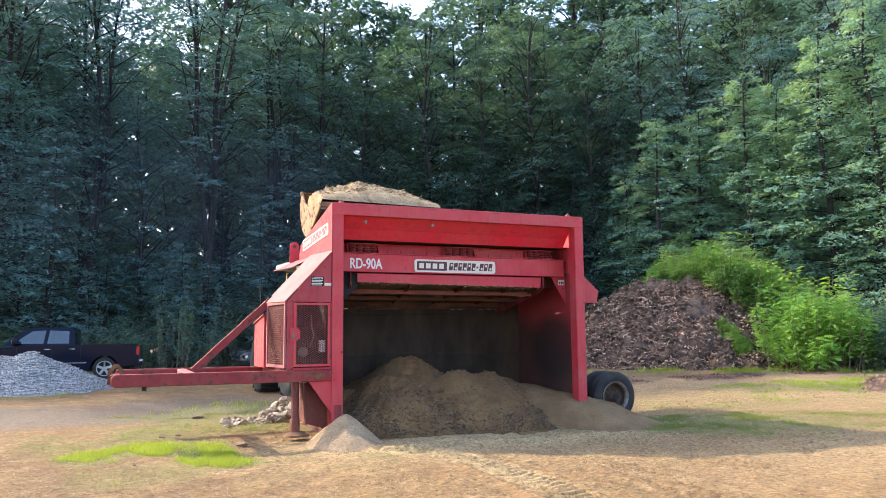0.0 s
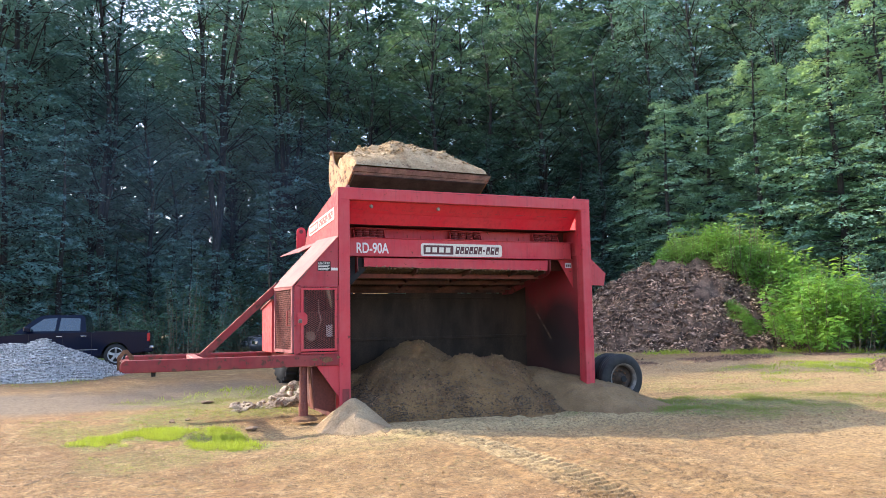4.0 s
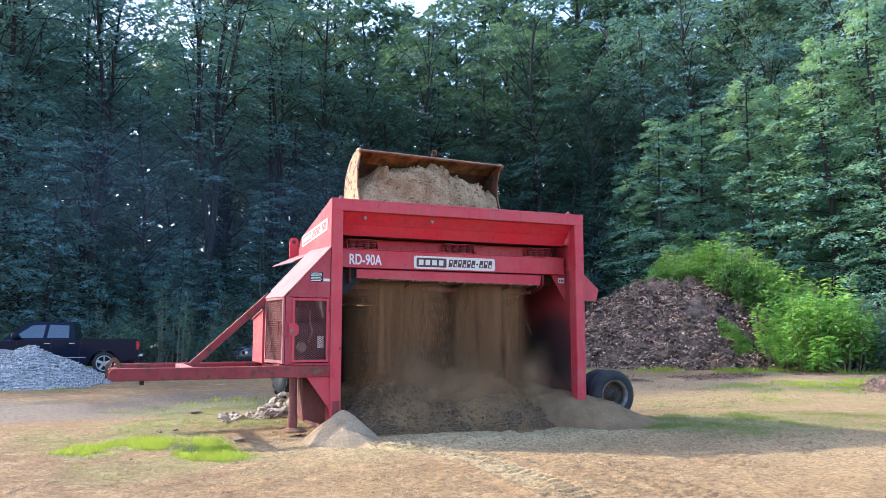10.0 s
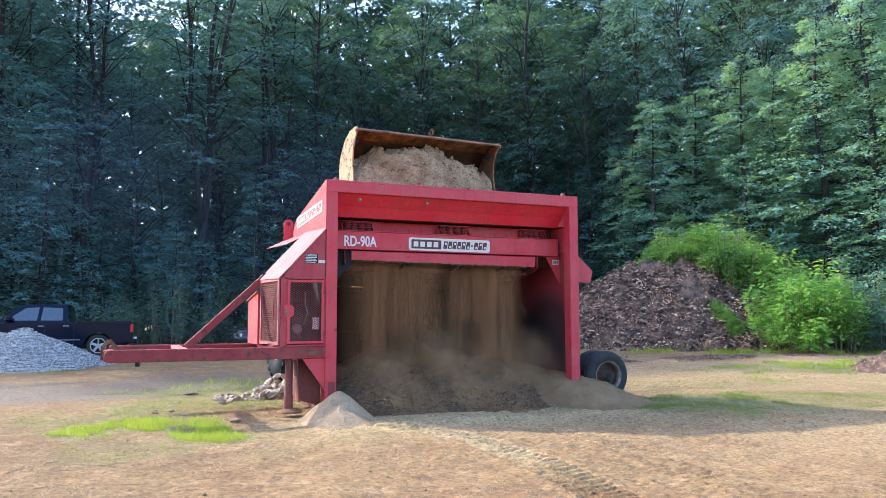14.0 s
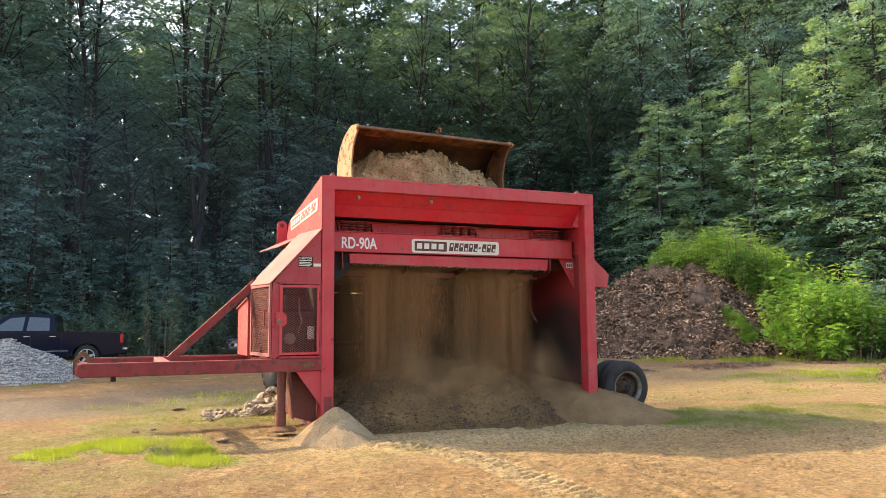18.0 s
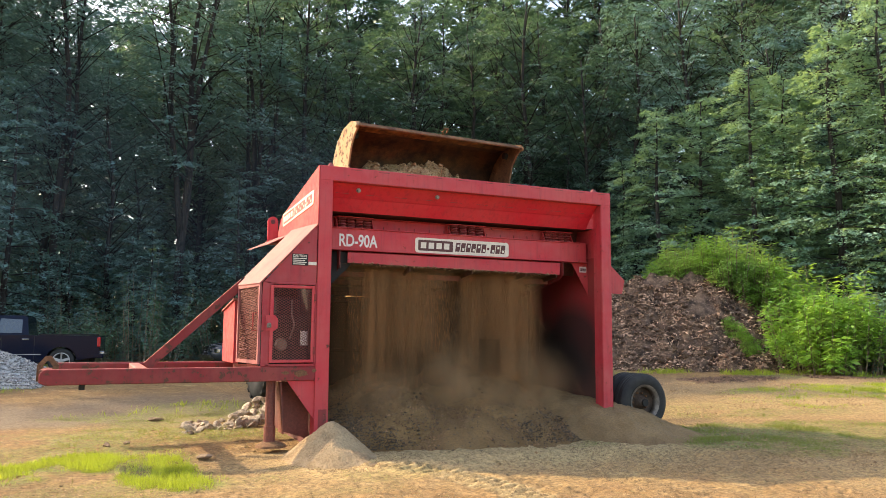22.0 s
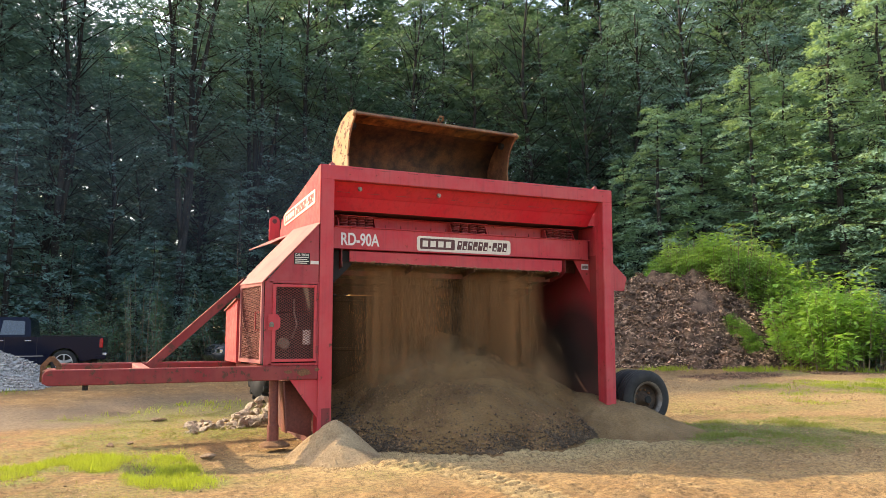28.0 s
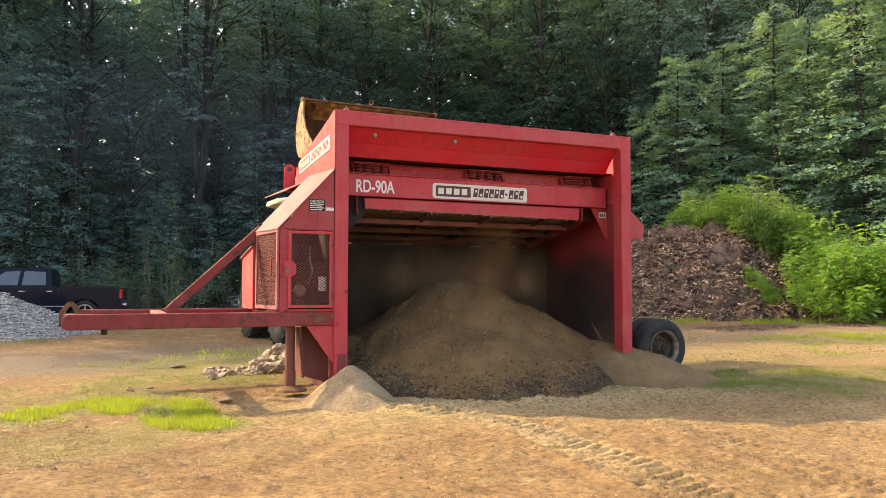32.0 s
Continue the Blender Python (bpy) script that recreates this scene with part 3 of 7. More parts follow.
def axis_steps(lo, hi, fine, far):
    a = list(np.arange(lo, hi, fine))
    step = fine
    left, right = [lo], [hi]
    while right[-1] < far:
        step *= 1.16
        right.append(right[-1] + step)
        left.append(left[-1] - step)
    return np.array(left[:0:-1] + a + right)


def build_ground():
    xs, ys = axis_steps(-5.6, 7.4, 0.044, 900), axis_steps(-8.4, 1.6, 0.036, 900)
    X, Y = np.meshgrid(xs, ys)
    Z = ground_z(X, Y)
    n, k = X.shape
    i = np.arange(n * k).reshape(n, k)
    f = np.stack([i[:-1, :-1], i[:-1, 1:], i[1:, 1:], i[1:, :-1]], -1).reshape(-1, 4)
    me = array_mesh("ground", np.stack([X, Y, Z], -1).reshape(-1, 3), f, GROUND, True)
    road_d, _ = near_line(X, Y, [(-60, 4.5), (-6, 6.0), (0, 7.2), (8, 8.6), (30, 4.0), (60, 2)])
    road = np.clip((3.3 - np.abs(road_d) + 1.2 * fbm(X, Y, 7, 4, 0.6)) / 1.5, 0, 1) * np.where(X > 4, 0.4, 0.95 - 0.04 * np.clip(X + 6, 0, 10))
    sand = 0.55 * np.exp(-((X - 15) / 9) ** 2 - ((Y - 3) / 4.5) ** 2) + 0.45 * np.exp(-((X - 7.5) / 4) ** 2 - ((Y + 4.2) / 2.0) ** 2) + 0.12 * np.exp(-((X - 4.5) / 4.5) ** 2 - ((Y + 5.5) / 3.2) ** 2) + np.exp(-((X - 2.7) / 3.3) ** 2 - ((Y + 1.3 - 0.15 * X) / 1.5) ** 2) * 1.25 + 0.6 * np.exp(-(np.hypot(X, Y + 0.9) / 0.9) ** 2)
    for pts, w, s in TRACKS:
        d, a = near_line(X, Y, pts)
        lug = ((a / 0.145 + np.abs(d) * 2.8) % 1.0 < 0.52)
        sand = np.maximum(sand, s * np.clip((w + 0.04 - np.abs(d)) / 0.06, 0, 1) * np.where(lug, 1.0, 0.3) * np.clip((5.2 - a) / 2.0, 0, 1))
    cover = np.stack([grass_at(X, Y), road, np.clip(sand, 0, 1), np.ones_like(X)], -1).astype(np.float32)
    at = me.color_attributes.new("cover", "FLOAT_COLOR", "POINT")
    at.data.foreach_set("color", cover.ravel())
    tagged(new("ground", me), "sandy earth yard with tyre tracks, grass patches and a gravel road", "ground", kind="structure")


build_ground()


def heap(name, cones, lo, hi, step, material, rough=0.04, seed=3, skirt=-0.12, cell=2.0, tip=0.245, sharp=14.0):
    """A heap as one closed-looking sheet: the upper hull of several cones (x, y, height, slope), roughened."""
    X, Y = np.meshgrid(np.arange(lo[0], hi[0], step), np.arange(lo[1], hi[1], step))
    Z = np.full(X.shape, -9.0)
    for cx, cy, h, s in cones:
        d = np.hypot(X - cx, Y - cy) * (1 + 0.10 * fbm(X - cx, Y - cy, seed + 9, 2, 0.9))
        turn = np.arctan2(Y - cy, X - cx)
        d = d * (1 + 0.05 * fbm(turn * 5 + 40, d * 0.4 + 7, seed + 5, 3, 1.0))
        c = h - s * (np.sqrt(d * d + tip * tip) - tip * 0.8)
        Z = np.logaddexp(Z * sharp, c * sharp) / sharp
    Z = Z + rough * fbm(X, Y, seed, 4, cell) * np.clip(Z * 3 + 0.4, 0, 1) + rough * 0.5 * np.abs(fbm(X, Y, seed + 1, 3, cell * 4)) * np.clip(Z * 4, 0, 1)
    keep = Z > skirt
    n, k = X.shape
    i = np.arange(n * k).reshape(n, k)
    quad = keep[:-1, :-1] | keep[:-1, 1:] | keep[1:, 1:] | keep[1:, :-1]
    f = np.stack([i[:-1, :-1], i[:-1, 1:], i[1:, 1:], i[1:, :-1]], -1)[quad]
    used = np.unique(f)
    remap = np.zeros(n * k, int)
    remap[used] = np.arange(len(used))
    v = np.stack([X, Y, np.maximum(Z, skirt)], -1).reshape(-1, 3)[used]
    return array_mesh(name, v, remap[f], material, True), (X, Y, Z)



# ---- screening plant ----
def mesh_screen(bm, u0, u1, v0, v1, place, pitch=0.056, w=0.0036, rise=0.62):
    """Expanded-metal strands in a rectangle u, v; place(u, v, d) gives the point, d its depth."""
    span = v1 - v0
    for sgn in (1, -1):
        c = u0 - span / rise - pitch
        while c < u1 + span / rise + pitch:
            pts = []
            for u, v in ((u0, v0 + sgn * (u0 - c) * rise), (u1, v0 + sgn * (u1 - c) * rise)):
                pts.append((u, v))
            (ua, va), (ub, vb) = pts
            lo, hi = (v0 - va) / (vb - va), (v1 - va) / (vb - va)
            k0, k1 = max(0, min(lo, hi)), min(1, max(lo, hi))
            if k1 - k0 > 0.01:
                a = (ua + (ub - ua) * k0, va + (vb - va) * k0)
                b = (ua + (ub - ua) * k1, va + (vb - va) * k1)
                q = [bm.verts.new(place(p[0], p[1] + dv, dd)) for dd in (0, 0.004) for p, dv in ((a, -w), (b, -w), (b, w), (a, w))]
                bm.faces.new(q[:4])
                bm.faces.new(q[4:][::-1])
                bm.faces.new((q[0], q[1], q[5], q[4]))
                bm.faces.new((q[2], q[3], q[7], q[6]))
            c += pitch


def spring(parent, x, y, z, h=0.19, r=0.055, turns=4.5):
    bm = bmesh.new()
    pts = [(x + r * math.cos(a), y + r * math.sin(a), z + h * a / (turns * 2 * math.pi)) for a in np.linspace(0, turns * 2 * math.pi, int(turns * 11))]
    tube(bm, pts, 0.0135, 6)
    part("spring", bm, SPRING, parent, smooth=True)


def lettering(name, text, size, parent, material, m, deep=0.002):
    cu = bpy.data.curves.new(name, "FONT")
    cu.body, cu.size, cu.extrude, cu.offset = text, size, deep, size * 0.02
    tmp = bpy.data.objects.new("tmp", cu)
    scene.collection.objects.link(tmp)
    me = bpy.data.meshes.new_from_object(tmp.evaluated_get(bpy.context.evaluated_depsgraph_get()))
    bpy.data.objects.remove(tmp)
    bpy.data.curves.remove(cu)
    me.transform(m)
    me.materials.clear()
    me.materials.append(material)
    ob = new(name, me)
    ob.parent = parent
    return ob


def rounded(w, h, r, n=5):
    pts = []
    for cx, cy, a0 in ((w - r, r, -90), (w - r, h - r, 0), (r, h - r, 90), (r, r, 180)):
        for i in range(n + 1):
            a = radians(a0 + 90 * i / n)
            pts.append((cx + r * math.cos(a), cy + r * math.sin(a)))
    return pts


def word_plate(parent, w, h, to_world, ink=None):
    """Cream plate with a dark frame and letter-sized dark shapes, no words."""
    def flat(pts, a, b, mat_, name, label=""):
        bm = bmesh.new()
        prism(bm, pts, a, b, "y")
        bmesh.ops.transform(bm, matrix=to_world, verts=bm.verts[:])
        return part(name, bm, mat_, parent, label)
    plate = flat(rounded(w, h, h * 0.2), -0.004, 0.004, CREAM, "name_plate", "cream name plate with rounded corners")
    inner = [(p[0] + w * 0.03, p[1] + h * 0.14) for p in rounded(w * 0.36, h * 0.72, h * 0.08)]
    ink = ink or SIGN_DARK
    shapes = [("plate_panel", inner, ink)]
    lean = 0.1 * h
    for i in range(4):
        x0 = w * (0.055 + 0.08 * i)
        shapes.append(("plate_shape", [(x0, h * 0.3), (x0 + w * 0.055, h * 0.3), (x0 + w * 0.055 + lean * 0.2, h * 0.7), (x0 + lean * 0.2, h * 0.7)], CREAM))
    for i in range(10):
        x0 = w * (0.412 + 0.056 * i - (0.012 if i > 6 else 0))
        q = w * 0.046
        if i == 6:
            shapes.append(("plate_shape", [(x0 + q * 0.2, h * 0.42), (x0 + q * 0.7, h * 0.42), (x0 + q * 0.75, h * 0.56), (x0 + q * 0.25, h * 0.56)], ink))
            continue
        shapes.append(("plate_shape", [(x0, h * 0.2), (x0 + q, h * 0.2), (x0 + q + lean, h * 0.8), (x0 + lean, h * 0.8)], ink))
        n0, n1 = (0.28, 0.45) if i % 2 else (0.52, 0.68)
        shapes.append(("plate_notch", [(x0 + q * 0.35 + lean * n0, h * n0), (x0 + q * 0.8 + lean * n0, h * n0), (x0 + q * 0.8 + lean * n1, h * n1), (x0 + q * 0.35 + lean * n1, h * n1)], CREAM))
    for k, (nm, pts, mt) in enumerate(shapes):
        d = {"plate_panel": -0.0055, "plate_notch": -0.0095}.get(nm, -0.0075)
        bm = bmesh.new()
        prism(bm, pts, d, 0.0, "y")
        bmesh.ops.transform(bm, matrix=to_world, verts=bm.verts[:])
        part(nm, bm, mt, plate)


    return plate


def build_plant():
    t = thing("screening_plant", "red towed soil screening plant with worn paint", "screening machine")
    B = bmesh.new

    def P(name, bm, m=RED, label="", parent=None, smooth=False):
        return part(name, bm, m, parent or t, label, smooth)

    # front frame: channel posts, top beam
    for x0, x1 in ((0.0, 0.19), (4.815, 5.0)):
        bm = B()
        bx(bm, (x0, 0, 0.02), (x1, 0.012, 3.945))
        inner = x1 if x0 == 0 else x0
        bx(bm, (inner - 0.006, 0.012, 0.02), (inner + 0.006, 0.22, 3.74))
        outer = x0 + 0.006 if x0 == 0 else x1 - 0.006
        bx(bm, (outer - 0.006, 0.012, 0.02), (outer + 0.006, 0.22, 3.93))
        P("post", bm)
    bm = B()
    bx(bm, (0.0, -0.004, 3.75), (5.0, 0.01, 3.955))
    bx(bm, (0.0, 0.0, 3.945), (5.0, 0.2, 3.958))
    bx(bm, (0.19, 0.01, 3.745), (4.815, 0.11, 3.757))
    P("top_beam", bm)
    for i in range(11):
        bm = B()
        x = 0.45 + i * 0.43
        bx(bm, (x, -0.008, 3.925), (x + 0.16, -0.003, 3.93), 0)
        P("weld_seam", bm, SIGN_DARK)
    # hopper: sloping front sheet with a stiffening step, sides, back
    bm = B()
    prism(bm, [(0.10, 3.75), (0.112, 3.75), (0.30, 3.585), (0.32, 3.575), (0.47, 3.39), (0.46, 3.385), (0.31, 3.56), (0.29, 3.573)], 0.19, 4.82, "x")
    P("hopper_front", bm, RED_BRIGHT, "sloping bright red hopper sheet")
    # sheets added inside the hopper to stop sun reaching posts and gussets
    bm = B()
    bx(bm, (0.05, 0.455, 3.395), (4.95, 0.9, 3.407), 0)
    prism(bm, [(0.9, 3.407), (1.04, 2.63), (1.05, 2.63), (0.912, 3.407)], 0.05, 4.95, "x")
    P("sun_block_sheet", bm, RED_INNER)
    # added side slopes keep sun off the inner side wall
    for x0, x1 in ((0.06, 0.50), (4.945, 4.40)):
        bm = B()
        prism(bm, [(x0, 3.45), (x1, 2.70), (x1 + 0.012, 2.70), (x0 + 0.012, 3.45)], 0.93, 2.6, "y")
        P("sun_block_slope", bm, RED_INNER, "added sloping sheet blocking sun inside the hopper")
    for i in range(10):
        bm = B()
        x = 0.3 + i * 0.46
        bx(bm, (x, 0.232, 3.62), (x + 0.2, 0.238, 3.625), 0)
        P("weld_seam", bm, SIGN_DARK)
    for x in (0.62, 1.88):
        bm = B()
        lathe(bm, [(0.0, -0.035), (0.026, -0.035), (0.028, -0.012), (0.036, -0.01), (0.036, 0.0)], (x, 0.15, 3.665), "y", 8)
        P("bolt", bm, RIM, "bare steel bolt head")
    bm = B()
    prism(bm, [(-0.002, 3.955), (2.25, 3.53), (2.5, 3.3), (2.5, 3.14), (0.2, 3.11), (-0.002, 3.11)], -0.014, -0.002, "x")
    P("hopper_side", bm, RED, "flared hopper side sheet")
    bm = B()
    prism(bm, [(0.2, 3.9), (2.5, 3.5), (2.55, 2.9), (0.2, 2.9)], 4.95, 4.965, "x")
    P("hopper_side", bm)
    bm = B()
    prism(bm, [(2.5, 3.5), (2.52, 3.5), (2.62, 2.72), (2.6, 2.72)], 0.01, 4.95, "x")
    P("hopper_back", bm)
    bm = B()
    prism(bm, [(5.0, 2.33), (5.66, 2.31), (5.72, 2.55), (5.40, 2.83), (5.0, 3.2)], 0.58, 0.62, "y")
    P("hopper_wing", bm, RED, "folded red wing plate")
    # lifting lugs
    for x, y, z in ((-0.05, 2.8, 3.5),):
        bm = B()
        pts = [(x - 0.09, z - 0.36)] + [(x + 0.09 * math.cos(a), z + 0.09 * math.sin(a)) for a in np.linspace(math.pi, 0, 9)] + [(x + 0.09, z - 0.36)]
        prism(bm, pts, y - 0.015, y + 0.015, "y")
        lug = P("lifting_lug", bm, RED)
        bm = B()
        lathe(bm, [(0.0, -0.02), (0.04, -0.02), (0.045, 0.0), (0.04, 0.02), (0.0, 0.02)], (x, y, z), "y", 14)
        P("lug_eye", bm, SIGN_DARK, "", lug)
        bm = B()
        bx(bm, (-0.13, 2.5, 3.1), (0.03, 2.82, 3.16), 0.008)
        P("lug_bracket", bm, RED_DIRTY, "", lug)
    for x in (0.14, 4.68):
        bm = B()
        bx(bm, (x, 0.05, 3.955), (x + 0.07, 0.12, 4.0))
        bx(bm, (x + 0.02, 0.06, 4.0), (x + 0.05, 0.11, 4.02))
        P("stop_block", bm, RED_PALE)
    # sign beam (channel) with flanges
    bm = B()
    bx(bm, (0.19, 0.53, 2.83), (4.88, 0.542, 3.155))
    bx(bm, (0.19, 0.50, 3.148), (4.90, 0.70, 3.162))
    bx(bm, (0.19, 0.50, 2.822), (4.90, 0.70, 2.836))
    sb = P("sign_beam", bm)
    m = Matrix.Translation((0.45, 0.526, 2.885)) @ Matrix.Rotation(radians(90), 4, "X")
    lettering("model_lettering", "RD-90A", 0.30, sb, WHITE, m @ Matrix.Diagonal((0.605, 0.86, 1, 1)))
    word_plate(t, 1.66, 0.235, Matrix.Translation((1.68, 0.524, 2.845)))
    # box behind the springs
    bm = B()
    bx(bm, (0.42, 0.80, 3.16), (4.70, 0.815, 3.355))
    bx(bm, (0.42, 0.74, 3.35), (4.70, 0.83, 3.36))
    P("spring_rail", bm)
    for k in range(12):
        bm = B()
        x = 1.25 + 0.26 * k
        if 2.3 < x < 3.0:
            bm.free()
            continue
        bx(bm, (x, 0.79, 3.17), (x + 0.012, 0.80, 3.25), 0)
        P("rib", bm, RED_DIRTY)
    for x0, x1 in ((0.52, 0.98), (2.40, 2.92), (4.18, 4.62)):
        for x in (x0 - 0.07, x1 + 0.05):
            bm = B()
            prism(bm, [(0.62, 3.16), (0.80, 3.16), (0.80, 3.33), (0.72, 3.33)], x, x + 0.012, "x")
            P("spring_bracket", bm, RED)
        n = 4
        for i in range(n):
            spring(t, x0 + 0.03 + (x1 - x0 - 0.06) * i / (n - 1), 0.70, 3.16)
        bm = B()
        bx(bm, (x0 - 0.05, 0.62, 3.335), (x1 + 0.05, 0.78, 3.35))
        P("spring_cap", bm, RED)
    # screen box: front lip, tilted deck, cross angles, cloth
    bm = B()
    prism(bm, [(0.60, 2.80), (0.60, 2.64), (4.34, 2.60), (4.36, 2.80)], 0.545, 0.555, "y")
    bx(bm, (0.60, 0.545, 2.79), (4.36, 0.66, 2.802))
    lip = P("deck_lip", bm, RED, "red deck lip with caked soil")
    rng = np.random.RandomState(41)
    n = 420
    x = 0.62 + 3.7 * rng.uniform(0, 1, n)
    cake = lumps("caked_soil", np.stack([x, rng.normal(0.548, 0.008, n), 2.636 - 0.011 * (x - 0.6) + rng.normal(0, 0.012, n)], -1), rng.uniform(0.3, 1, n) ** 3 * 0.022 + 0.004, CLOTH, rng)
    ob = new("caked_soil", cake)
    ob.parent = lip
    tagged(ob, "ochre soil caked on the edge", kind="stuff")
    slope = (2.30 - 2.58) / (2.5 - 0.56)
    # front angle takes the lit rust red, those behind the shaded copy
    for i, y in enumerate((0.98, 1.58, 2.16, 2.48)):
        z = 2.58 + slope * (y - 0.56)
        bm = B()
        bx(bm, (0.45, y, z - 0.06), (4.40, y + 0.012, z + 0.02))
        bx(bm, (0.45, y, z + 0.01), (4.40, y + 0.07, z + 0.022))
        P("cross_angle", bm, RED_RUST if i == 0 else DECK_RUST_SHADED, "rust-brown cross angle")
    for x in (0.50, 1.62, 2.70, 3.70, 4.30):
        bm = B()
        beam(bm, (x, 0.58, 2.60), (x + (0.25 if x == 1.62 else 0.0), 2.5, 2.32), 0.02, 0.09)
        P("deck_stringer", bm, DECK_RUST_SHADED)
    bm = B()
    for i in range(118):
        x = 0.48 + i * 0.033
        beam(bm, (x, 0.58, 2.635), (x, 2.5, 2.355), 0.006, 0.006)
    for i in range(58):
        y = 0.6 + i * 0.033
        z = 2.632 + slope * (y - 0.58)
        beam(bm, (0.46, y, z), (4.40, y, z), 0.006, 0.006)
    tagged(P("screen_cloth", bm, SCREEN_WIRE, "woven wire screen cloth"), kind="stuff")
    GX, GY = np.meshgrid(np.arange(0.5, 4.37, 0.045), np.arange(0.64, 2.5, 0.045))
    GZ = 2.66 + slope * (GY - 0.58) + 0.03 * np.abs(fbm(GX, GY, 52, 3, 4.0)) + 0.10 * np.clip(GY - 1.3, 0, 1)
    i = np.arange(GX.size).reshape(GX.shape)
    quads = np.stack([i[:-1, :-1], i[:-1, 1:], i[1:, 1:], i[1:, :-1]], -1)[fbm(GX, GY, 51, 4, 3.0)[:-1, :-1] > -0.42]
    ob = new("soil_residue", array_mesh("soil_residue", np.stack([GX, GY, GZ], -1).reshape(-1, 3), quads, HEAP_STONE, True))
    ob.parent = t
    tagged(ob, "thin broken layer of brown soil on the screen", kind="stuff")
    for x in (0.46, 4.38):
        bm = B()
        prism(bm, [(0.5, 2.82), (2.6, 2.55), (2.6, 2.2), (2.2, 2.2), (0.62, 2.52), (0.5, 2.6)], x, x + 0.012, "x")
        P("screen_side", bm, RED_DIRTY)
    # gussets with small plates
    bm = B()
    prism(bm, [(4.62, 2.82), (4.95, 2.82), (4.95, 2.27)], 0.60, 0.612, "y")
    g = P("gusset", bm, RED)
    bm = B()
    bx(bm, (4.78, 0.594, 2.66), (4.92, 0.60, 2.76), 0)
    P("tag", bm, WHITE, "white sticker", g)
    for k in range(3):
        bm = B()
        bx(bm, (4.80 + 0.04 * k, 0.591, 2.68), (4.825 + 0.04 * k, 0.594, 2.73), 0)
        part("tag_bar", bm, SIGN_DARK, t)
    bm = B()
    prism(bm, [(0.19, 2.82), (0.60, 2.80), (0.66, 2.80), (0.66, 2.60), (0.22, 2.16), (0.19, 2.16)], 0.62, 0.632, "y")
    P("gusset", bm, BLACK, "dark rubber-faced gusset")
    bm = B()
    bx(bm, (0.20, 0.594, 2.66), (0.31, 0.60, 2.77), 0)
    P("tag", bm, WHITE, "white sticker")
    # side and back sheets
    bm = B()
    bx(bm, (4.955, 0.22, 0.0), (4.97, 2.64, 2.95))
    P("side_wall", bm, RED_WALL, "dark red side sheet")
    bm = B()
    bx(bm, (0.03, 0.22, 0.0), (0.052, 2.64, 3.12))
    P("side_wall", bm, RED_INNER, "dark red side sheet")
    bm = B()
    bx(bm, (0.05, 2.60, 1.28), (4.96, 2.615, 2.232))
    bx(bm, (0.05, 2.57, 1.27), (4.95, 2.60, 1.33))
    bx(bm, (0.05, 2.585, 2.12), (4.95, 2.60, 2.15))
    P("back_wall", bm, SOIL_STEEL_SHADED, "soil-stained steel back sheet, darkened for inside shade")
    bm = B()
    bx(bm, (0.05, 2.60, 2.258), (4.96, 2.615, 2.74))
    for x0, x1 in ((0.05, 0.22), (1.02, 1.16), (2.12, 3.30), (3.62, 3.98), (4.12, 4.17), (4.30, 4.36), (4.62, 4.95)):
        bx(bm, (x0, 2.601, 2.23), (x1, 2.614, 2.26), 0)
    P("back_header", bm, SOIL_STEEL_SHADED, "soil-stained steel header sheet, darkened for inside shade")
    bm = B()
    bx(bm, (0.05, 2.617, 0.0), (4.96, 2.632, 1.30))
    P("back_skirt", bm, SOIL_STEEL_SHADED)
    # engine house
    bm = B()
    prism(bm, [(-0.75, 2.26), (-0.012, 2.26), (-0.012, 3.10)], 0.02, 0.03, "y")
    for lo, hi in (((-0.75, 0.01, 1.14), (-0.64, 0.03, 2.28)), ((-0.03, 0.01, 1.14), (0.0, 0.03, 2.28)), ((-0.69, 0.01, 1.14), (-0.03, 0.03, 1.175)), ((-0.69, 0.01, 2.25), (-0.03, 0.03, 2.28))):
        bx(bm, lo, hi)
    bx(bm, (-0.75, 0.03, 1.13), (-0.0, 1.05, 1.145))
    P("engine_house", bm, RED_HOUSE)
    # black sheets stand in for the shade inside the engine house
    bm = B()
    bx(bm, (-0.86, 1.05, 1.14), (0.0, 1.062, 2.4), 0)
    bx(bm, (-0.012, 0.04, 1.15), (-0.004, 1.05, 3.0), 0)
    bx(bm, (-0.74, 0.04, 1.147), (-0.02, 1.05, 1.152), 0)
    P("house_shade_sheet", bm, BLACK, "black sheets added for the dark inside of the house")
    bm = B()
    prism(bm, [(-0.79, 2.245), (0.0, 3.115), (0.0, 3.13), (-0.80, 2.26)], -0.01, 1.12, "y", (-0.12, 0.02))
    P("house_roof", bm, RED_PALE, "pale red sloping roof sheet")
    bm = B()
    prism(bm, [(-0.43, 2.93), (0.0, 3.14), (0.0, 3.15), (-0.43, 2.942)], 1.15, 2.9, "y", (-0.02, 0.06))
    P("roof_flap", bm, RED_PALE, "raised pale red flap")
    for i in range(3):
        bm = B()
        y = 0.25 + 0.28 * i
        lathe(bm, [(0.0, 0.03), (0.022, 0.03), (0.03, 0.0), (0.03, -0.02)], (-0.36 + 0.075 * i, 1.0, 2.775 + 0.083 * i), "z", 8)
        P("roof_bolt", bm, RED_DIRTY, "dark bolt head")
    # front mesh door
    bm = B()
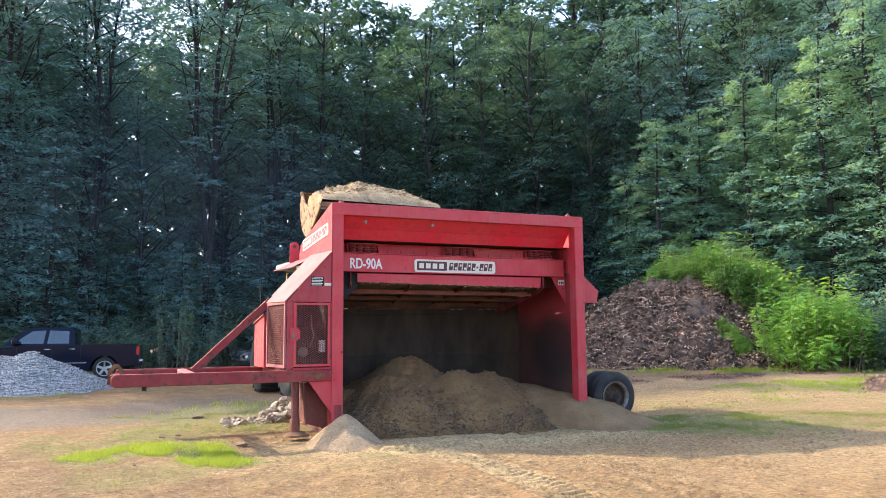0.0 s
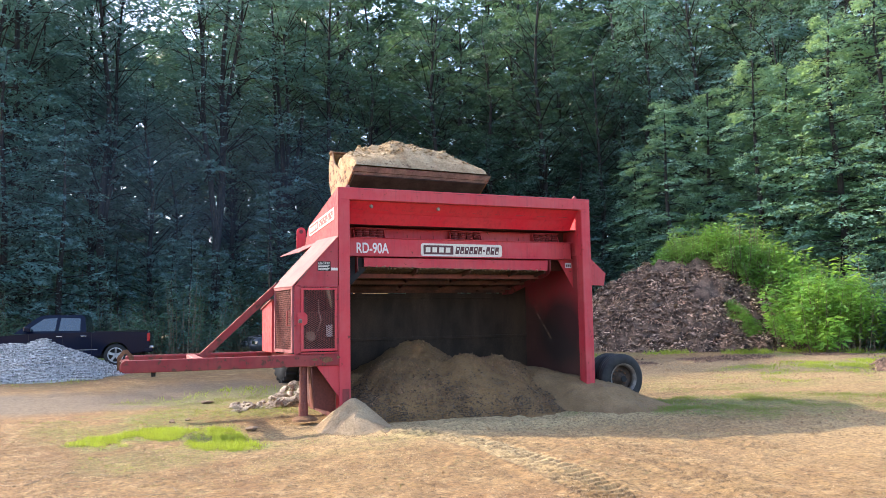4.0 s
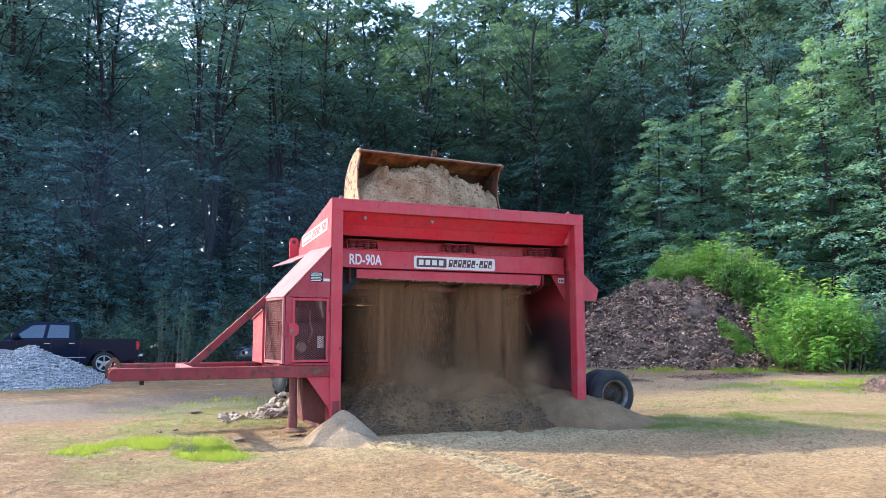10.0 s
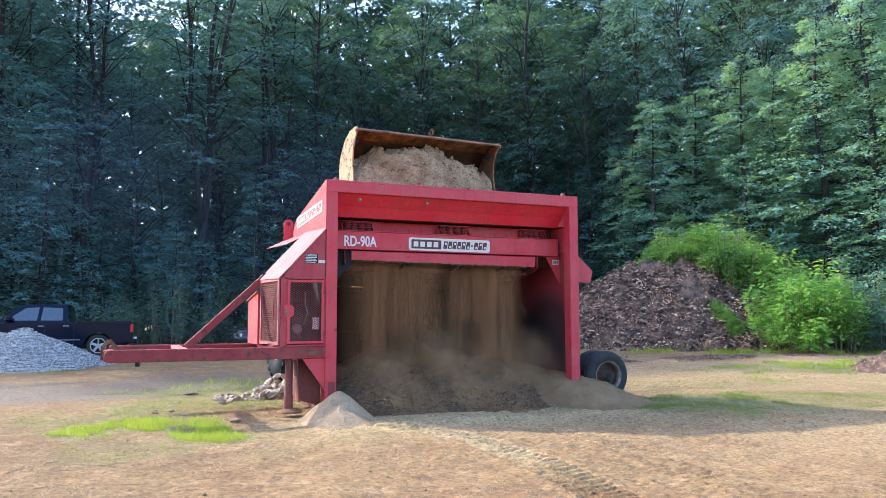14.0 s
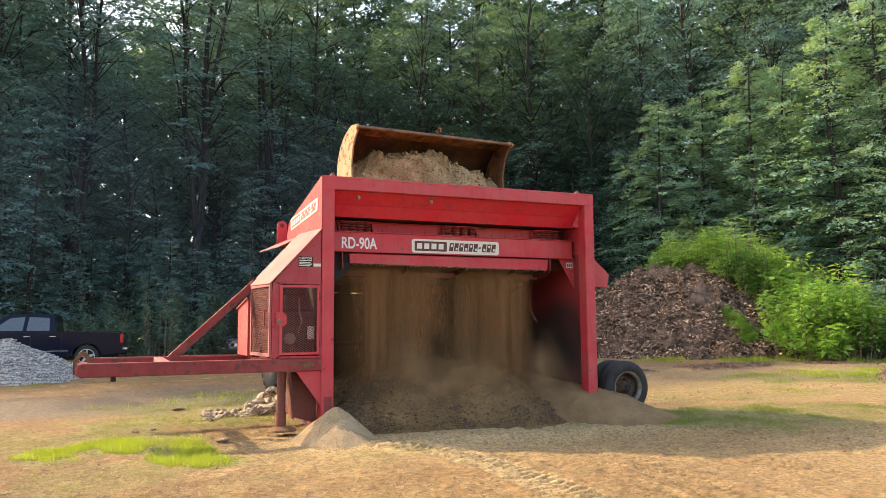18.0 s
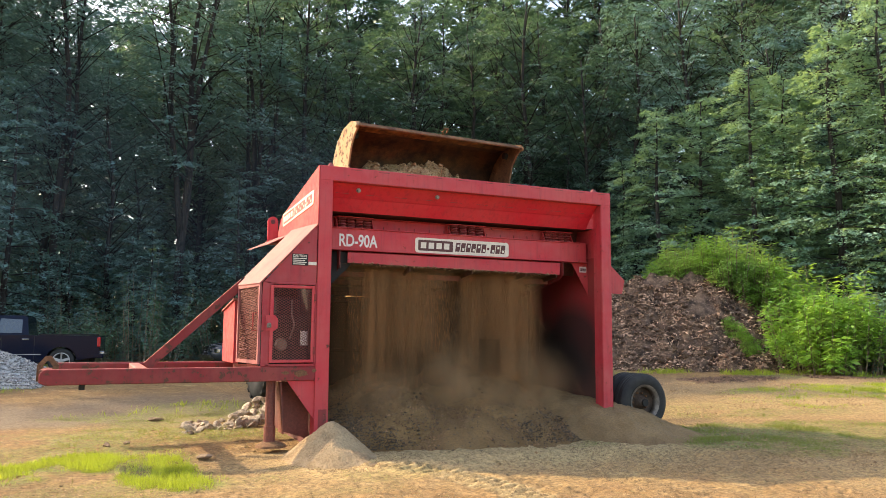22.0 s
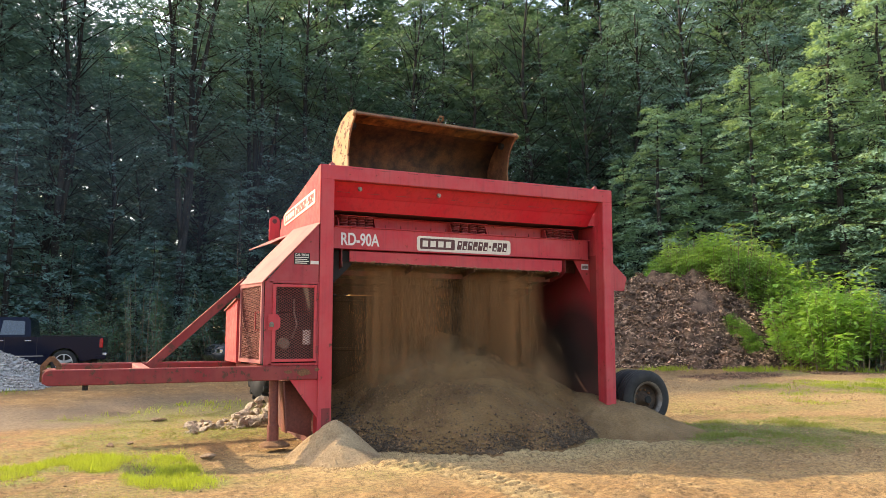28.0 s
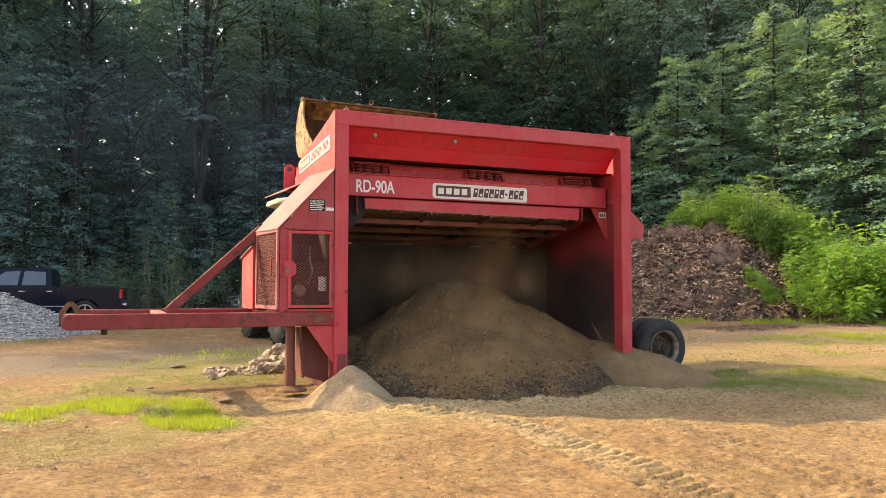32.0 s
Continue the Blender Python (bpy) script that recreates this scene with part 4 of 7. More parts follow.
    for lo, hi in (((-0.645, -0.012, 1.19), (-0.60, 0.012, 2.24)), ((-0.075, -0.012, 1.19), (-0.035, 0.012, 2.24)), ((-0.60, -0.012, 1.19), (-0.075, 0.012, 1.23)), ((-0.60, -0.012, 2.20), (-0.075, 0.012, 2.24))):
        bx(bm, lo, hi, 0.004)
    prism(bm, [(-0.70, 1.62), (-0.58, 1.62), (-0.54, 1.66), (-0.54, 1.78), (-0.58, 1.83), (-0.70, 1.83)], -0.018, -0.012, "y")
    door = P("mesh_door", bm, RED, "red door with expanded metal mesh")
    bm = B()
    mesh_screen(bm, -0.60, -0.075, 1.23, 2.20, lambda u, v, d: (u, 0.0 + d, v))
    tagged(P("mesh", bm, RED_MESH, "rusty expanded metal", door), kind="stuff")
    bm = B()
    lathe(bm, [(0.0, -0.05), (0.028, -0.048), (0.03, -0.02), (0.0, -0.018)], (-0.66, 0.0, 1.70), "y", 6)
    bx(bm, (-0.69, -0.04, 1.66), (-0.63, -0.02, 1.70), 0.003)
    P("padlock", bm, STEEL, "worn steel padlock", door)
    for z in (1.35, 2.08):
        bm = B()
        lathe(bm, [(0.014, -0.05), (0.014, 0.05)], (-0.03, -0.014, z), "z", 8)
        P("hinge", bm, RED_DIRTY, "", door)
    # side mesh door, a little aslant
    def side(u, v, d):
        return (-0.755 - 0.12 * u / 1.05 - d, u, v)
    bm = B()
    for (u0, u1, v0, v1) in ((0.03, 0.08, 1.17, 2.27), (0.98, 1.03, 1.17, 2.27), (0.08, 0.98, 1.17, 1.22), (0.08, 0.98, 2.22, 2.27)):
        q = [bm.verts.new(side(u, v, d)) for d in (0.0, 0.03) for u, v in ((u0, v0), (u1, v0), (u1, v1), (u0, v1))]
        for fc in ((0, 1, 2, 3), (7, 6, 5, 4), (0, 4, 5, 1), (1, 5, 6, 2), (2, 6, 7, 3), (3, 7, 4, 0)):
            bm.faces.new([q[k] for k in fc])
    door2 = P("mesh_door", bm, RED_PALE, "pale red side door with mesh")
    bm = B()
    mesh_screen(bm, 0.08, 0.98, 1.22, 2.22, lambda u, v, d: side(u, v, 0.01 + d))
    tagged(P("mesh", bm, RED_MESH, "", door2), kind="stuff")
    bm = B()
    tube(bm, [side(0.12, 1.62, 0.03), side(0.12, 1.62, 0.08), side(0.12, 1.86, 0.08), side(0.12, 1.86, 0.03)], 0.011, 6)
    P("handle", bm, RED_DIRTY, "", door2)
    # engine seen through the mesh
    eng = B()
    bx(eng, (-0.62, 0.25, 1.15), (-0.05, 0.95, 1.85), 0.03)
    bx(eng, (-0.50, 0.30, 1.85), (-0.15, 0.85, 2.10), 0.03)
    P("engine_block", eng, BLACK, "dark engine block")
    bm = B()
    lathe(bm, [(0.0, -0.06), (0.07, -0.06), (0.085, -0.03), (0.085, 0.0), (0.03, 0.01)], (-0.44, 0.22, 1.43), "y", 20)
    P("pulley", bm, STEEL)
    bm = B()
    lathe(bm, [(0.0, 0.0), (0.055, 0.0), (0.055, 0.2), (0.0, 0.2)], (-0.12, 0.2, 1.42), "z", 16)
    P("oil_filter", bm, WHITE)
    bm = B()
    tube(bm, [(-0.30, 0.22, 2.05), (-0.30, 0.2, 1.85), (-0.26, 0.2, 1.7), (-0.32, 0.22, 1.5)], 0.012, 6)
    P("hose", bm, RIM)
    # decals
    bm = B()
    bx(bm, (-0.36, 0.012, 2.52), (-0.14, 0.02, 2.68), 0)
    dec = P("warning_decal", bm, BLACK, "black warning decal with pale lettering")
    lettering("decal_word", "CAUTION", 0.05, dec, CREAM, Matrix.Translation((-0.352, 0.011, 2.635)) @ Matrix.Rotation(radians(90), 4, "X") @ Matrix.Diagonal((0.85, 1, 1, 1)), 0.001)
    for k in range(4):
        bm = B()
        bx(bm, (-0.35, 0.009, 2.61 - 0.026 * k), (-0.16 - 0.02 * (k % 2), 0.0122, 2.622 - 0.026 * k), 0)
        P("decal_line", bm, CREAM, "", dec)
    bm = B()
    bx(bm, (-0.13, 0.012, 2.53), (0.0 - 0.015, 0.02, 2.575), 0)
    P("decal_strip", bm, CREAM)
    # side name plate, on the hopper's flank
    word_plate(t, 1.92, 0.21, Matrix.Translation((-0.02, 2.15, 3.33)) @ Matrix.Rotation(radians(-90), 4, "Z") @ Matrix.Rotation(radians(-3), 4, "Y"), RED_PALE)
    # rear box beside the house
    bm = B()
    prism(bm, [(1.15, 1.15), (2.15, 1.15), (2.15, 1.92), (1.15, 2.06)], -0.92, -0.15, "x")
    P("tool_box", bm, RED, "red steel tool box")
    bm = B()
    prism(bm, [(1.10, 2.07), (2.18, 1.92), (2.18, 1.94), (1.10, 2.09)], -0.95, -0.12, "x")
    P("tool_box_lid", bm, RED_PALE)
    # drawbar
    bm = B()
    prism(bm, [(0.0, 0.945), (0.0, 1.135)] + [(-3.30 - 0.075 * math.sin(a), 1.04 + 0.095 * math.cos(a)) for a in np.linspace(0, math.pi, 9)], 0.0, 0.15, "y")
    bmesh.ops.bevel(bm, geom=bm.edges[:], offset=0.01, segments=1, affect="EDGES")
    P("drawbar_rail", bm, RED_DIRTY, "chipped red drawbar rail")
    bm = B()
    bx(bm, (-3.30, 2.15, 0.955), (0.0, 2.30, 1.135), 0.02)
    P("drawbar_rail", bm, RED_DIRTY)
    for x, far in ((-3.38, 0.78), (-2.28, 2.15), (-0.70, 2.15)):
        bm = B()
        bx(bm, (x, 0.15, 0.96), (x + 0.15, far, 1.125), 0.012)
        P("cross_member", bm, RED_PALE if x == -2.28 else RED_DIRTY)
    hx, hz = -3.30, 1.17
    for y0 in (0.45, 0.62):
        bm = B()
        rim = [(hx - 0.12, hz - 0.2), (hx - 0.12, hz), (hx - 0.03, hz + 0.11), (hx + 0.03, hz + 0.11), (hx + 0.12, hz), (hx + 0.12, hz - 0.2)]
        eye = [(hx - 0.03, hz - 0.1), (hx - 0.06, hz - 0.02), (hx - 0.015, hz + 0.05), (hx + 0.015, hz + 0.05), (hx + 0.06, hz - 0.02), (hx + 0.03, hz - 0.1)]
        for i in range(6):
            j = (i + 1) % 6
            prism(bm, [rim[i], rim[j], eye[j], eye[i]], y0, y0 + 0.03, "y")
        bmesh.ops.remove_doubles(bm, verts=bm.verts[:], dist=0.001)
        P("hitch_plate", bm, RUST, "rusted hitch plate")
    bm = B()
    tube(bm, [(-2.9, 0.08, 0.95), (-2.9, 0.08, 0.88)], 0.035, 8)
    P("rail_peg", bm, BLACK)
    bm = B()
    beam(bm, (-2.10, 1.1, 1.12), (-0.78, 1.1, 2.36), 0.09, 0.12)
    P("brace", bm, RED_DIRTY, "slanting red brace")
    # jack leg and skirt
    bm = B()
    tube(bm, [(-0.57, 0.16, 0.95), (-0.57, 0.16, 0.30)], 0.065, 14)
    tube(bm, [(-0.57, 0.16, 0.34), (-0.57, 0.16, 0.12)], 0.078, 14)
    leg = P("jack_leg", bm, RED_RUST)
    bm = B()
    lathe(bm, [(0.0, 0.14), (0.10, 0.14), (0.20, 0.09), (0.21, 0.06), (0.0, 0.05)], (-0.54, 0.17, 0.0), "z", 20)
    P("jack_foot", bm, RUST, "rusty jack foot", leg)
    bm = B()
    prism(bm, [(-0.46, 0.92), (0.0, 0.92), (0.0, 0.1), (-0.10, 0.16), (-0.42, 0.26)], 0.30, 0.312, "y", )
    prism(bm, [(-0.47, 0.92), (-0.455, 0.92), (-0.405, 0.24), (-0.42, 0.24)], 0.02, 0.31, "y")
    P("skirt_plate", bm, RED_RUST, "rust-brown scuffed red skirt plate")
    bm = B()
    prism(bm, [(-0.38, 0.945), (0.0, 0.945), (0.0, 0.42)], 0.03, 0.045, "y")
    P("corner_gusset", bm, RED)
    bm = B()
    bx(bm, (-0.75, 0.15, 0.95), (0.0, 2.15, 1.13), 0.01)
    P("floor_frame", bm, RED_DIRTY)
    bm = B()
    bx(bm, (0.05, -0.004, 0.02), (0.17, 0.0, 0.55), 0)
    P("post_stain", bm, RED_DIRTY)
    # worn patches on the rail
    for x0, z0, w, h, s in ((-0.30, 0.99, 0.20, 0.11, 1), (-0.05, 1.05, 0.07, 0.06, 2), (-0.47, 1.03, 0.12, 0.05, 3)):
        bm = B()
        rr = random.Random(s)
        prism(bm, [(x0 + w * 0.5 + w * 0.5 * rr.uniform(0.7, 1.1) * math.cos(a), z0 + h * 0.5 + h * 0.5 * rr.uniform(0.6, 1.1) * math.sin(a)) for a in np.linspace(0, 6.0, 12)], -0.003, 0.002, "y")
        P("chipped_patch", bm, RUST)
    # axle and dual wheels
    bm = B()
    tube(bm, [(5.66, 0.0, 0.47), (5.66, 2.5, 0.47)], 0.06, 12)
    bx(bm, (4.97, 0.9, 0.5), (5.75, 1.05, 0.68), 0.01)
    bx(bm, (4.97, 1.9, 0.5), (5.75, 2.05, 0.68), 0.01)
    P("axle", bm, BLACK)
    for y, first in ((0.0, True), (0.33, False), (2.0, False), (2.33, False)):
        w = B()
        R, wd = 0.475, 0.27
        lathe(w, [(0.285, 0.02), (0.31, 0.0), (0.40, -0.005), (0.445, 0.015), (R - 0.012, 0.04), (R, 0.055), (R, 0.085), (R - 0.016, 0.09), (R - 0.016, 0.10), (R, 0.105),
                  (R, 0.155), (R - 0.016, 0.16), (R - 0.016, 0.17), (R, 0.175), (R, wd - 0.05), (R - 0.012, wd - 0.035), (0.445, wd - 0.012), (0.31, wd), (0.285, wd - 0.02)], (5.655, y, 0.475), "y", 48)
        ty = P("tyre", w, RUBBER, "dusty black rubber tyre", smooth=True)
        bm = B()
        lathe(bm, [(0.292, 0.0), (0.275, 0.01), (0.262, 0.03), (0.25, 0.12), (0.235, 0.155), (0.13, 0.17), (0.12, 0.13), (0.085, 0.115), (0.08, 0.05), (0.06, 0.035), (0.0, 0.035)], (5.655, y, 0.475), "y", 36)
        rim = P("rim", bm, RIM_DARK, "dark steel rim", ty, True)
        bm = B()
        lathe(bm, [(0.295, -0.004), (0.272, 0.006), (0.255, 0.03), (0.245, 0.10), (0.252, 0.10), (0.265, 0.035), (0.295, 0.012)], (5.655, y, 0.475), "y", 36)
        P("rim_ring", bm, RIM, "grey rim ring", ty, True)
        if first:
            for k in range(10):
                a = 2 * math.pi * k / 10
                bm = B()
                lathe(bm, [(0.0, 0.13), (0.017, 0.13), (0.017, 0.165)], (5.655 + 0.155 * math.cos(a), y, 0.475 + 0.155 * math.sin(a)), "y", 6)
                part("wheel_nut", bm, RUST, ty)
    return t


build_plant()

# ---- soil heaps ----
PILE = [(2.05, 1.85, 1.33, 0.74), (1.45, 1.15, 1.0, 0.66), (2.75, 1.0, 1.02, 0.66), (3.3, 1.05, 0.95, 0.62), (3.9, 1.3, 0.80, 0.55), (0.75, 1.4, 0.75, 0.6)]
SPILL_CONES = [(4.35, 1.2, 0.74, 0.54), (4.75, 0.6, 0.60, 0.52), (5.05, 0.1, 0.50, 0.52), (5.3, -0.5, 0.2, 0.3)]
HEAP = [(2.45, 1.45, 1.62, 0.70), (2.9, 1.40, 1.55, 0.70), (2.15, 1.45, 1.5, 0.70), (1.5, 1.3, 1.02, 0.62), (3.55, 1.25, 1.16, 0.66), (2.6, 0.45, 0.9, 0.54), (4.25, 0.95, 0.76, 0.58), (1.2, 0.6, 0.6, 0.5)]


def foot_stones(rng, grid, n, high, size, front):
    """Stones that have rolled down a heap: thick at the foot, thin higher up, gathered in runs."""
    X, Y, Z = grid
    a, b = rng.randint(0, X.shape[0], n * 30), rng.randint(0, X.shape[1], n * 30)
    x, y, z = X[a, b], Y[a, b], Z[a, b]
    odds = np.clip((high - z) / high, 0, 1) ** 2 * np.clip(0.65 + 1.2 * fbm(x, y, 71, 3, 1.4), 0.25, 1) + 0.006
    keep = (z > 0.01) & (y < front) & (x < 4.8) & (rng.uniform(0, 1, len(x)) < odds)
    x, y, z = x[keep][:n], y[keep][:n], z[keep][:n]
    s = rng.uniform(0.35, 1.0, len(x)) ** 2.5 * size + 0.005
    return np.stack([x + rng.uniform(-0.035, 0.035, len(x)), y + rng.uniform(-0.035, 0.035, len(x)), z + s * 0.2 + rng.uniform(-0.006, 0.006, len(x))], -1), s


def heap_crumbs(rng, grid, n, front):
    """Small crumbs strewn over a heap's face."""
    X, Y, Z = grid
    a, b = rng.randint(1, X.shape[0] - 1, n), rng.randint(1, X.shape[1] - 1, n)
    x, y, z = X[a, b], Y[a, b], Z[a, b]
    u, w = rng.uniform(-0.5, 0.5, len(x)), rng.uniform(-0.5, 0.5, len(x))
    z = z + u * (Z[a, b + 1] - Z[a, b - 1]) / 2 + w * (Z[a + 1, b] - Z[a - 1, b]) / 2
    x, y = x + u * (X[0, 1] - X[0, 0]), y + w * (Y[1, 0] - Y[0, 0])
    keep = (z > 0.0) & (y < front) & (x > 0.1) & (x < 4.85) & (fbm(x, y, 72, 3, 1.6) > -0.2)
    s = rng.uniform(0.2, 1.0, len(x)) ** 4 * 0.026 + 0.004
    return np.stack([x, y, z + s * 0.3], -1)[keep], s[keep]


def build_heaps():
    rng = np.random.RandomState(4)
    me, grid = heap("soil_pile", PILE, (-0.0, -2.2), (7.0, 2.65), 0.036, SOIL, 0.06, 11, -0.05, 2.0, 0.30, 22.0)
    v = np.empty(len(me.vertices) * 3, np.float32)
    me.vertices.foreach_get("co", v)
    v = v.reshape(-1, 3)
    # keep inside the side sheets behind the posts
    side = (v[:, 1] > 0.0) & (v[:, 0] < 0.06)
    v[side, 2] = -0.06
    inside = (v[:, 1] > 0.25) & (v[:, 0] > 4.94)
    v[inside, 2] = np.minimum(v[inside, 2], 0.12)
    me.vertices.foreach_set("co", v.ravel())
    tagged(new("soil_pile", me), "screened brown soil piled under the screening plant", "soil pile")
    me, _ = heap("soil_spill", SPILL_CONES, (3.2, -2.2), (7.2, 2.6), 0.036, SPILL, 0.035, 19, -0.04, 2.4, 0.30, 20.0)
    v = np.empty(len(me.vertices) * 3, np.float32)
    me.vertices.foreach_get("co", v)
    v = v.reshape(-1, 3)
    inside = (v[:, 1] > 0.25) & (v[:, 0] > 4.94)
    v[inside, 2] = np.minimum(v[inside, 2], 0.12)
    me.vertices.foreach_set("co", v.ravel())
    tagged(new("soil_spill", me), "soil spilled past the front post, paled for open light", "soil spill")
    p, s = foot_stones(rng, grid, 8000, 0.85, 0.02, 1.2)
    tagged(new("pebbles", lumps("pebbles", p, s, HEAP_STONE, rng)), "dark pebbles gathered at the foot of the soil pile", "pebbles", kind="stuff")
    p, s = heap_crumbs(rng, grid, 40000, 1.9)
    tagged(new("pile_crumbs", crumbs("pile_crumbs", p, s, GRAINS, rng)), "fine crumbs of brown soil on the pile", "soil crumbs", kind="stuff")
    # heap that grows while the soil falls
    me, grid = heap("soil_heap", HEAP, (0.08, -2.0), (4.9, 2.62), 0.036, SOIL, 0.05, 12, -0.16, 2.0, 0.2, 16.0)
    big = tagged(new("soil_heap", me), "fresh heap of screened brown soil under the screen", "soil heap")
    p, s = foot_stones(rng, grid, 11000, 0.46, 0.02, 1.0)
    ob = new("heap_pebbles", lumps("heap_pebbles", p, s, HEAP_STONE, rng))
    ob.parent = big
    tagged(ob, "dark pebbles rolled to the foot", kind="stuff")
    p, s = heap_crumbs(rng, grid, 34000, 1.6)
    ob = new("heap_crumbs", crumbs("heap_crumbs", p, s, GRAINS, rng))
    ob.parent = big
    tagged(ob, "fine crumbs of brown soil", kind="stuff")
    # small sharp cone by the jack
    me, _ = heap("sand_cone", [(0.06, -0.62, 0.48, 0.9), (-0.02, -0.95, 0.25, 0.62), (0.2, -1.05, 0.12, 0.4)], (-1.3, -2.1), (1.4, 0.25), 0.022, SAND, 0.02, 13, -0.03, 4.0, 0.05, 40.0)
    tagged(new("sand_cone", me), "small pale sand cone beside the front post", "sand pile")
    # gravel
    cones = [(-5.65, 14.4, 1.24, 0.50), (-6.5, 14.7, 1.16, 0.45)]
    me, (_, _, Z) = heap("gravel_pile", cones, (-12, 10.5), (-1.5, 17.6), 0.11, GRAVEL, 0.05, 14, -0.02, 2.5)
    g = tagged(new("gravel_pile", me), "pile of grey crushed stone beside the road", "gravel pile")
    x, y = rng.uniform(-9.8, -2.5, 21000), rng.uniform(11.2, 15.2, 21000)
    z = Z[np.clip(((y - 10.5) / 0.11).round().astype(int), 0, Z.shape[0] - 1), np.clip(((x + 12) / 0.11).round().astype(int), 0, Z.shape[1] - 1)]
    ok = (z > 0.02)
    x, y, z = x[ok], y[ok], z[ok]
    ob = new("crushed_stones", lumps("crushed_stones", np.stack([x, y, z + 0.02], -1), rng.uniform(0.02, 0.042, len(x)), GRAVEL, rng))
    ob.parent = g
    tagged(ob, "loose angular grey stones", kind="stuff")
    # compost mound
    cones = [(19.0, 16.6, 4.0, 0.85), (19.9, 15.9, 4.3, 0.85), (20.7, 15.3, 4.35, 0.9), (21.2, 14.9, 4.15, 1.05), (18.1, 17.3, 3.45, 0.8), (17.2, 18.0, 2.5, 0.7), (22.2, 14.0, 3.2, 0.95), (23.0, 13.3, 2.5, 0.9), (16.2, 17.8, 1.6, 0.6), (23.5, 13.8, 2.0, 0.8)]
    me, (_, _, GZ) = heap("compost_mound", cones, (8, 8), (29, 25), 0.14, MULCH, 0.24, 15, 0.1, 2.2)
    c = tagged(new("compost_mound", me), "mound of dark brown compost and bark", "compost mound")
    x, y = rng.uniform(11, 28, 90000), rng.uniform(9, 18.0, 90000)
    z = GZ[np.clip(((y - 8) / 0.14).round().astype(int), 0, GZ.shape[0] - 1), np.clip(((x - 8) / 0.14).round().astype(int), 0, GZ.shape[1] - 1)]
    ok = (z > 0.15) & (fbm(x, y, 33, 4, 0.9) + 0.6 * fbm(x, z, 34, 2, 0.8) + 1.6 * np.clip(np.hypot((x - 20.4) / 1.6, (z - 3.3) / 1.0) - 0.9, 0, 1) > -0.1)
    x, y, z = x[ok], y[ok], z[ok]
    m = len(x) // 12
    clod = lumps("compost_clods", np.stack([x[:m], y[:m], z[:m] + 0.02], -1), rng.uniform(0.2, 1, m) ** 2 * 0.15 + 0.03, MULCH, rng)
    ob = new("compost_clods", clod)
    ob.parent = c
    tagged(ob, "dark lumps of compost", kind="stuff")
    a = rng.normal(0, 1, (len(x), 3)) * np.array([1, 1, 0.4])
    ch = leaves("bark_chips", np.stack([x, y, z + rng.uniform(-0.02, 0.1, len(x))], -1), a, rng.normal(0, 1, (len(x), 3)) + np.array([0, -0.4, 1]), rng.uniform(0.3, 1.0, len(x)) ** 2 * 0.17 + 0.035, CHIPS, 0.42)
    ob = new("bark_chips", ch)
    ob.parent = c
    tagged(ob, "loose reddish bark chips", kind="stuff")
    # low compost spill along the far road edge
    me, _ = heap("compost_spill", [(24.5 + 1.3 * i, 9.4 - 0.75 * i, 0.5 + 0.12 * math.sin(i * 2.1), 0.5) for i in range(9)], (22, -1), (38, 13), 0.16, MULCH, 0.12, 16, 0.12, 1.5)
    tagged(new("compost_spill", me), "low ridge of dark compost along the road", "compost ridge")


build_heaps()


def build_ridge():
    me, _ = heap("earth_ridge", [(16.4 + 0.9 * i, 2.3 + 0.55 * i, 0.42 + 0.12 * math.sin(i * 1.7), 0.55) for i in range(5)], (14, 0), (24, 8), 0.1, MULCH, 0.14, 18, -0.02, 2.5)
    tagged(new("earth_ridge", me), "low ridge of brown dug earth beside the verge", "earth ridge")


build_ridge()


def rock_mesh(name, seed, sx, sy, sz, material=STONE):
    rng = random.Random(seed)
    bm = bmesh.new()
    bmesh.ops.create_icosphere(bm, subdivisions=2, radius=1)
    cuts = [(Vector((rng.gauss(0, 1), rng.gauss(0, 1), rng.gauss(0, 1))).normalized(), rng.uniform(0.38, 0.72)) for _ in range(13)]
    for v in bm.verts:
        for n, d in cuts:
            k = v.co.dot(n)
            if k > d:
                v.co -= n * (k - d)
        v.co += 0.05 * noise.noise_vector(v.co * 2 + Vector((seed, 0, 0)))
        v.co = Vector((v.co.x * sx, v.co.y * sy, v.co.z * sz))
    me = bpy.data.meshes.new(name)
    bm.to_mesh(me)
    bm.free()
    me.materials.append(material)
    return me


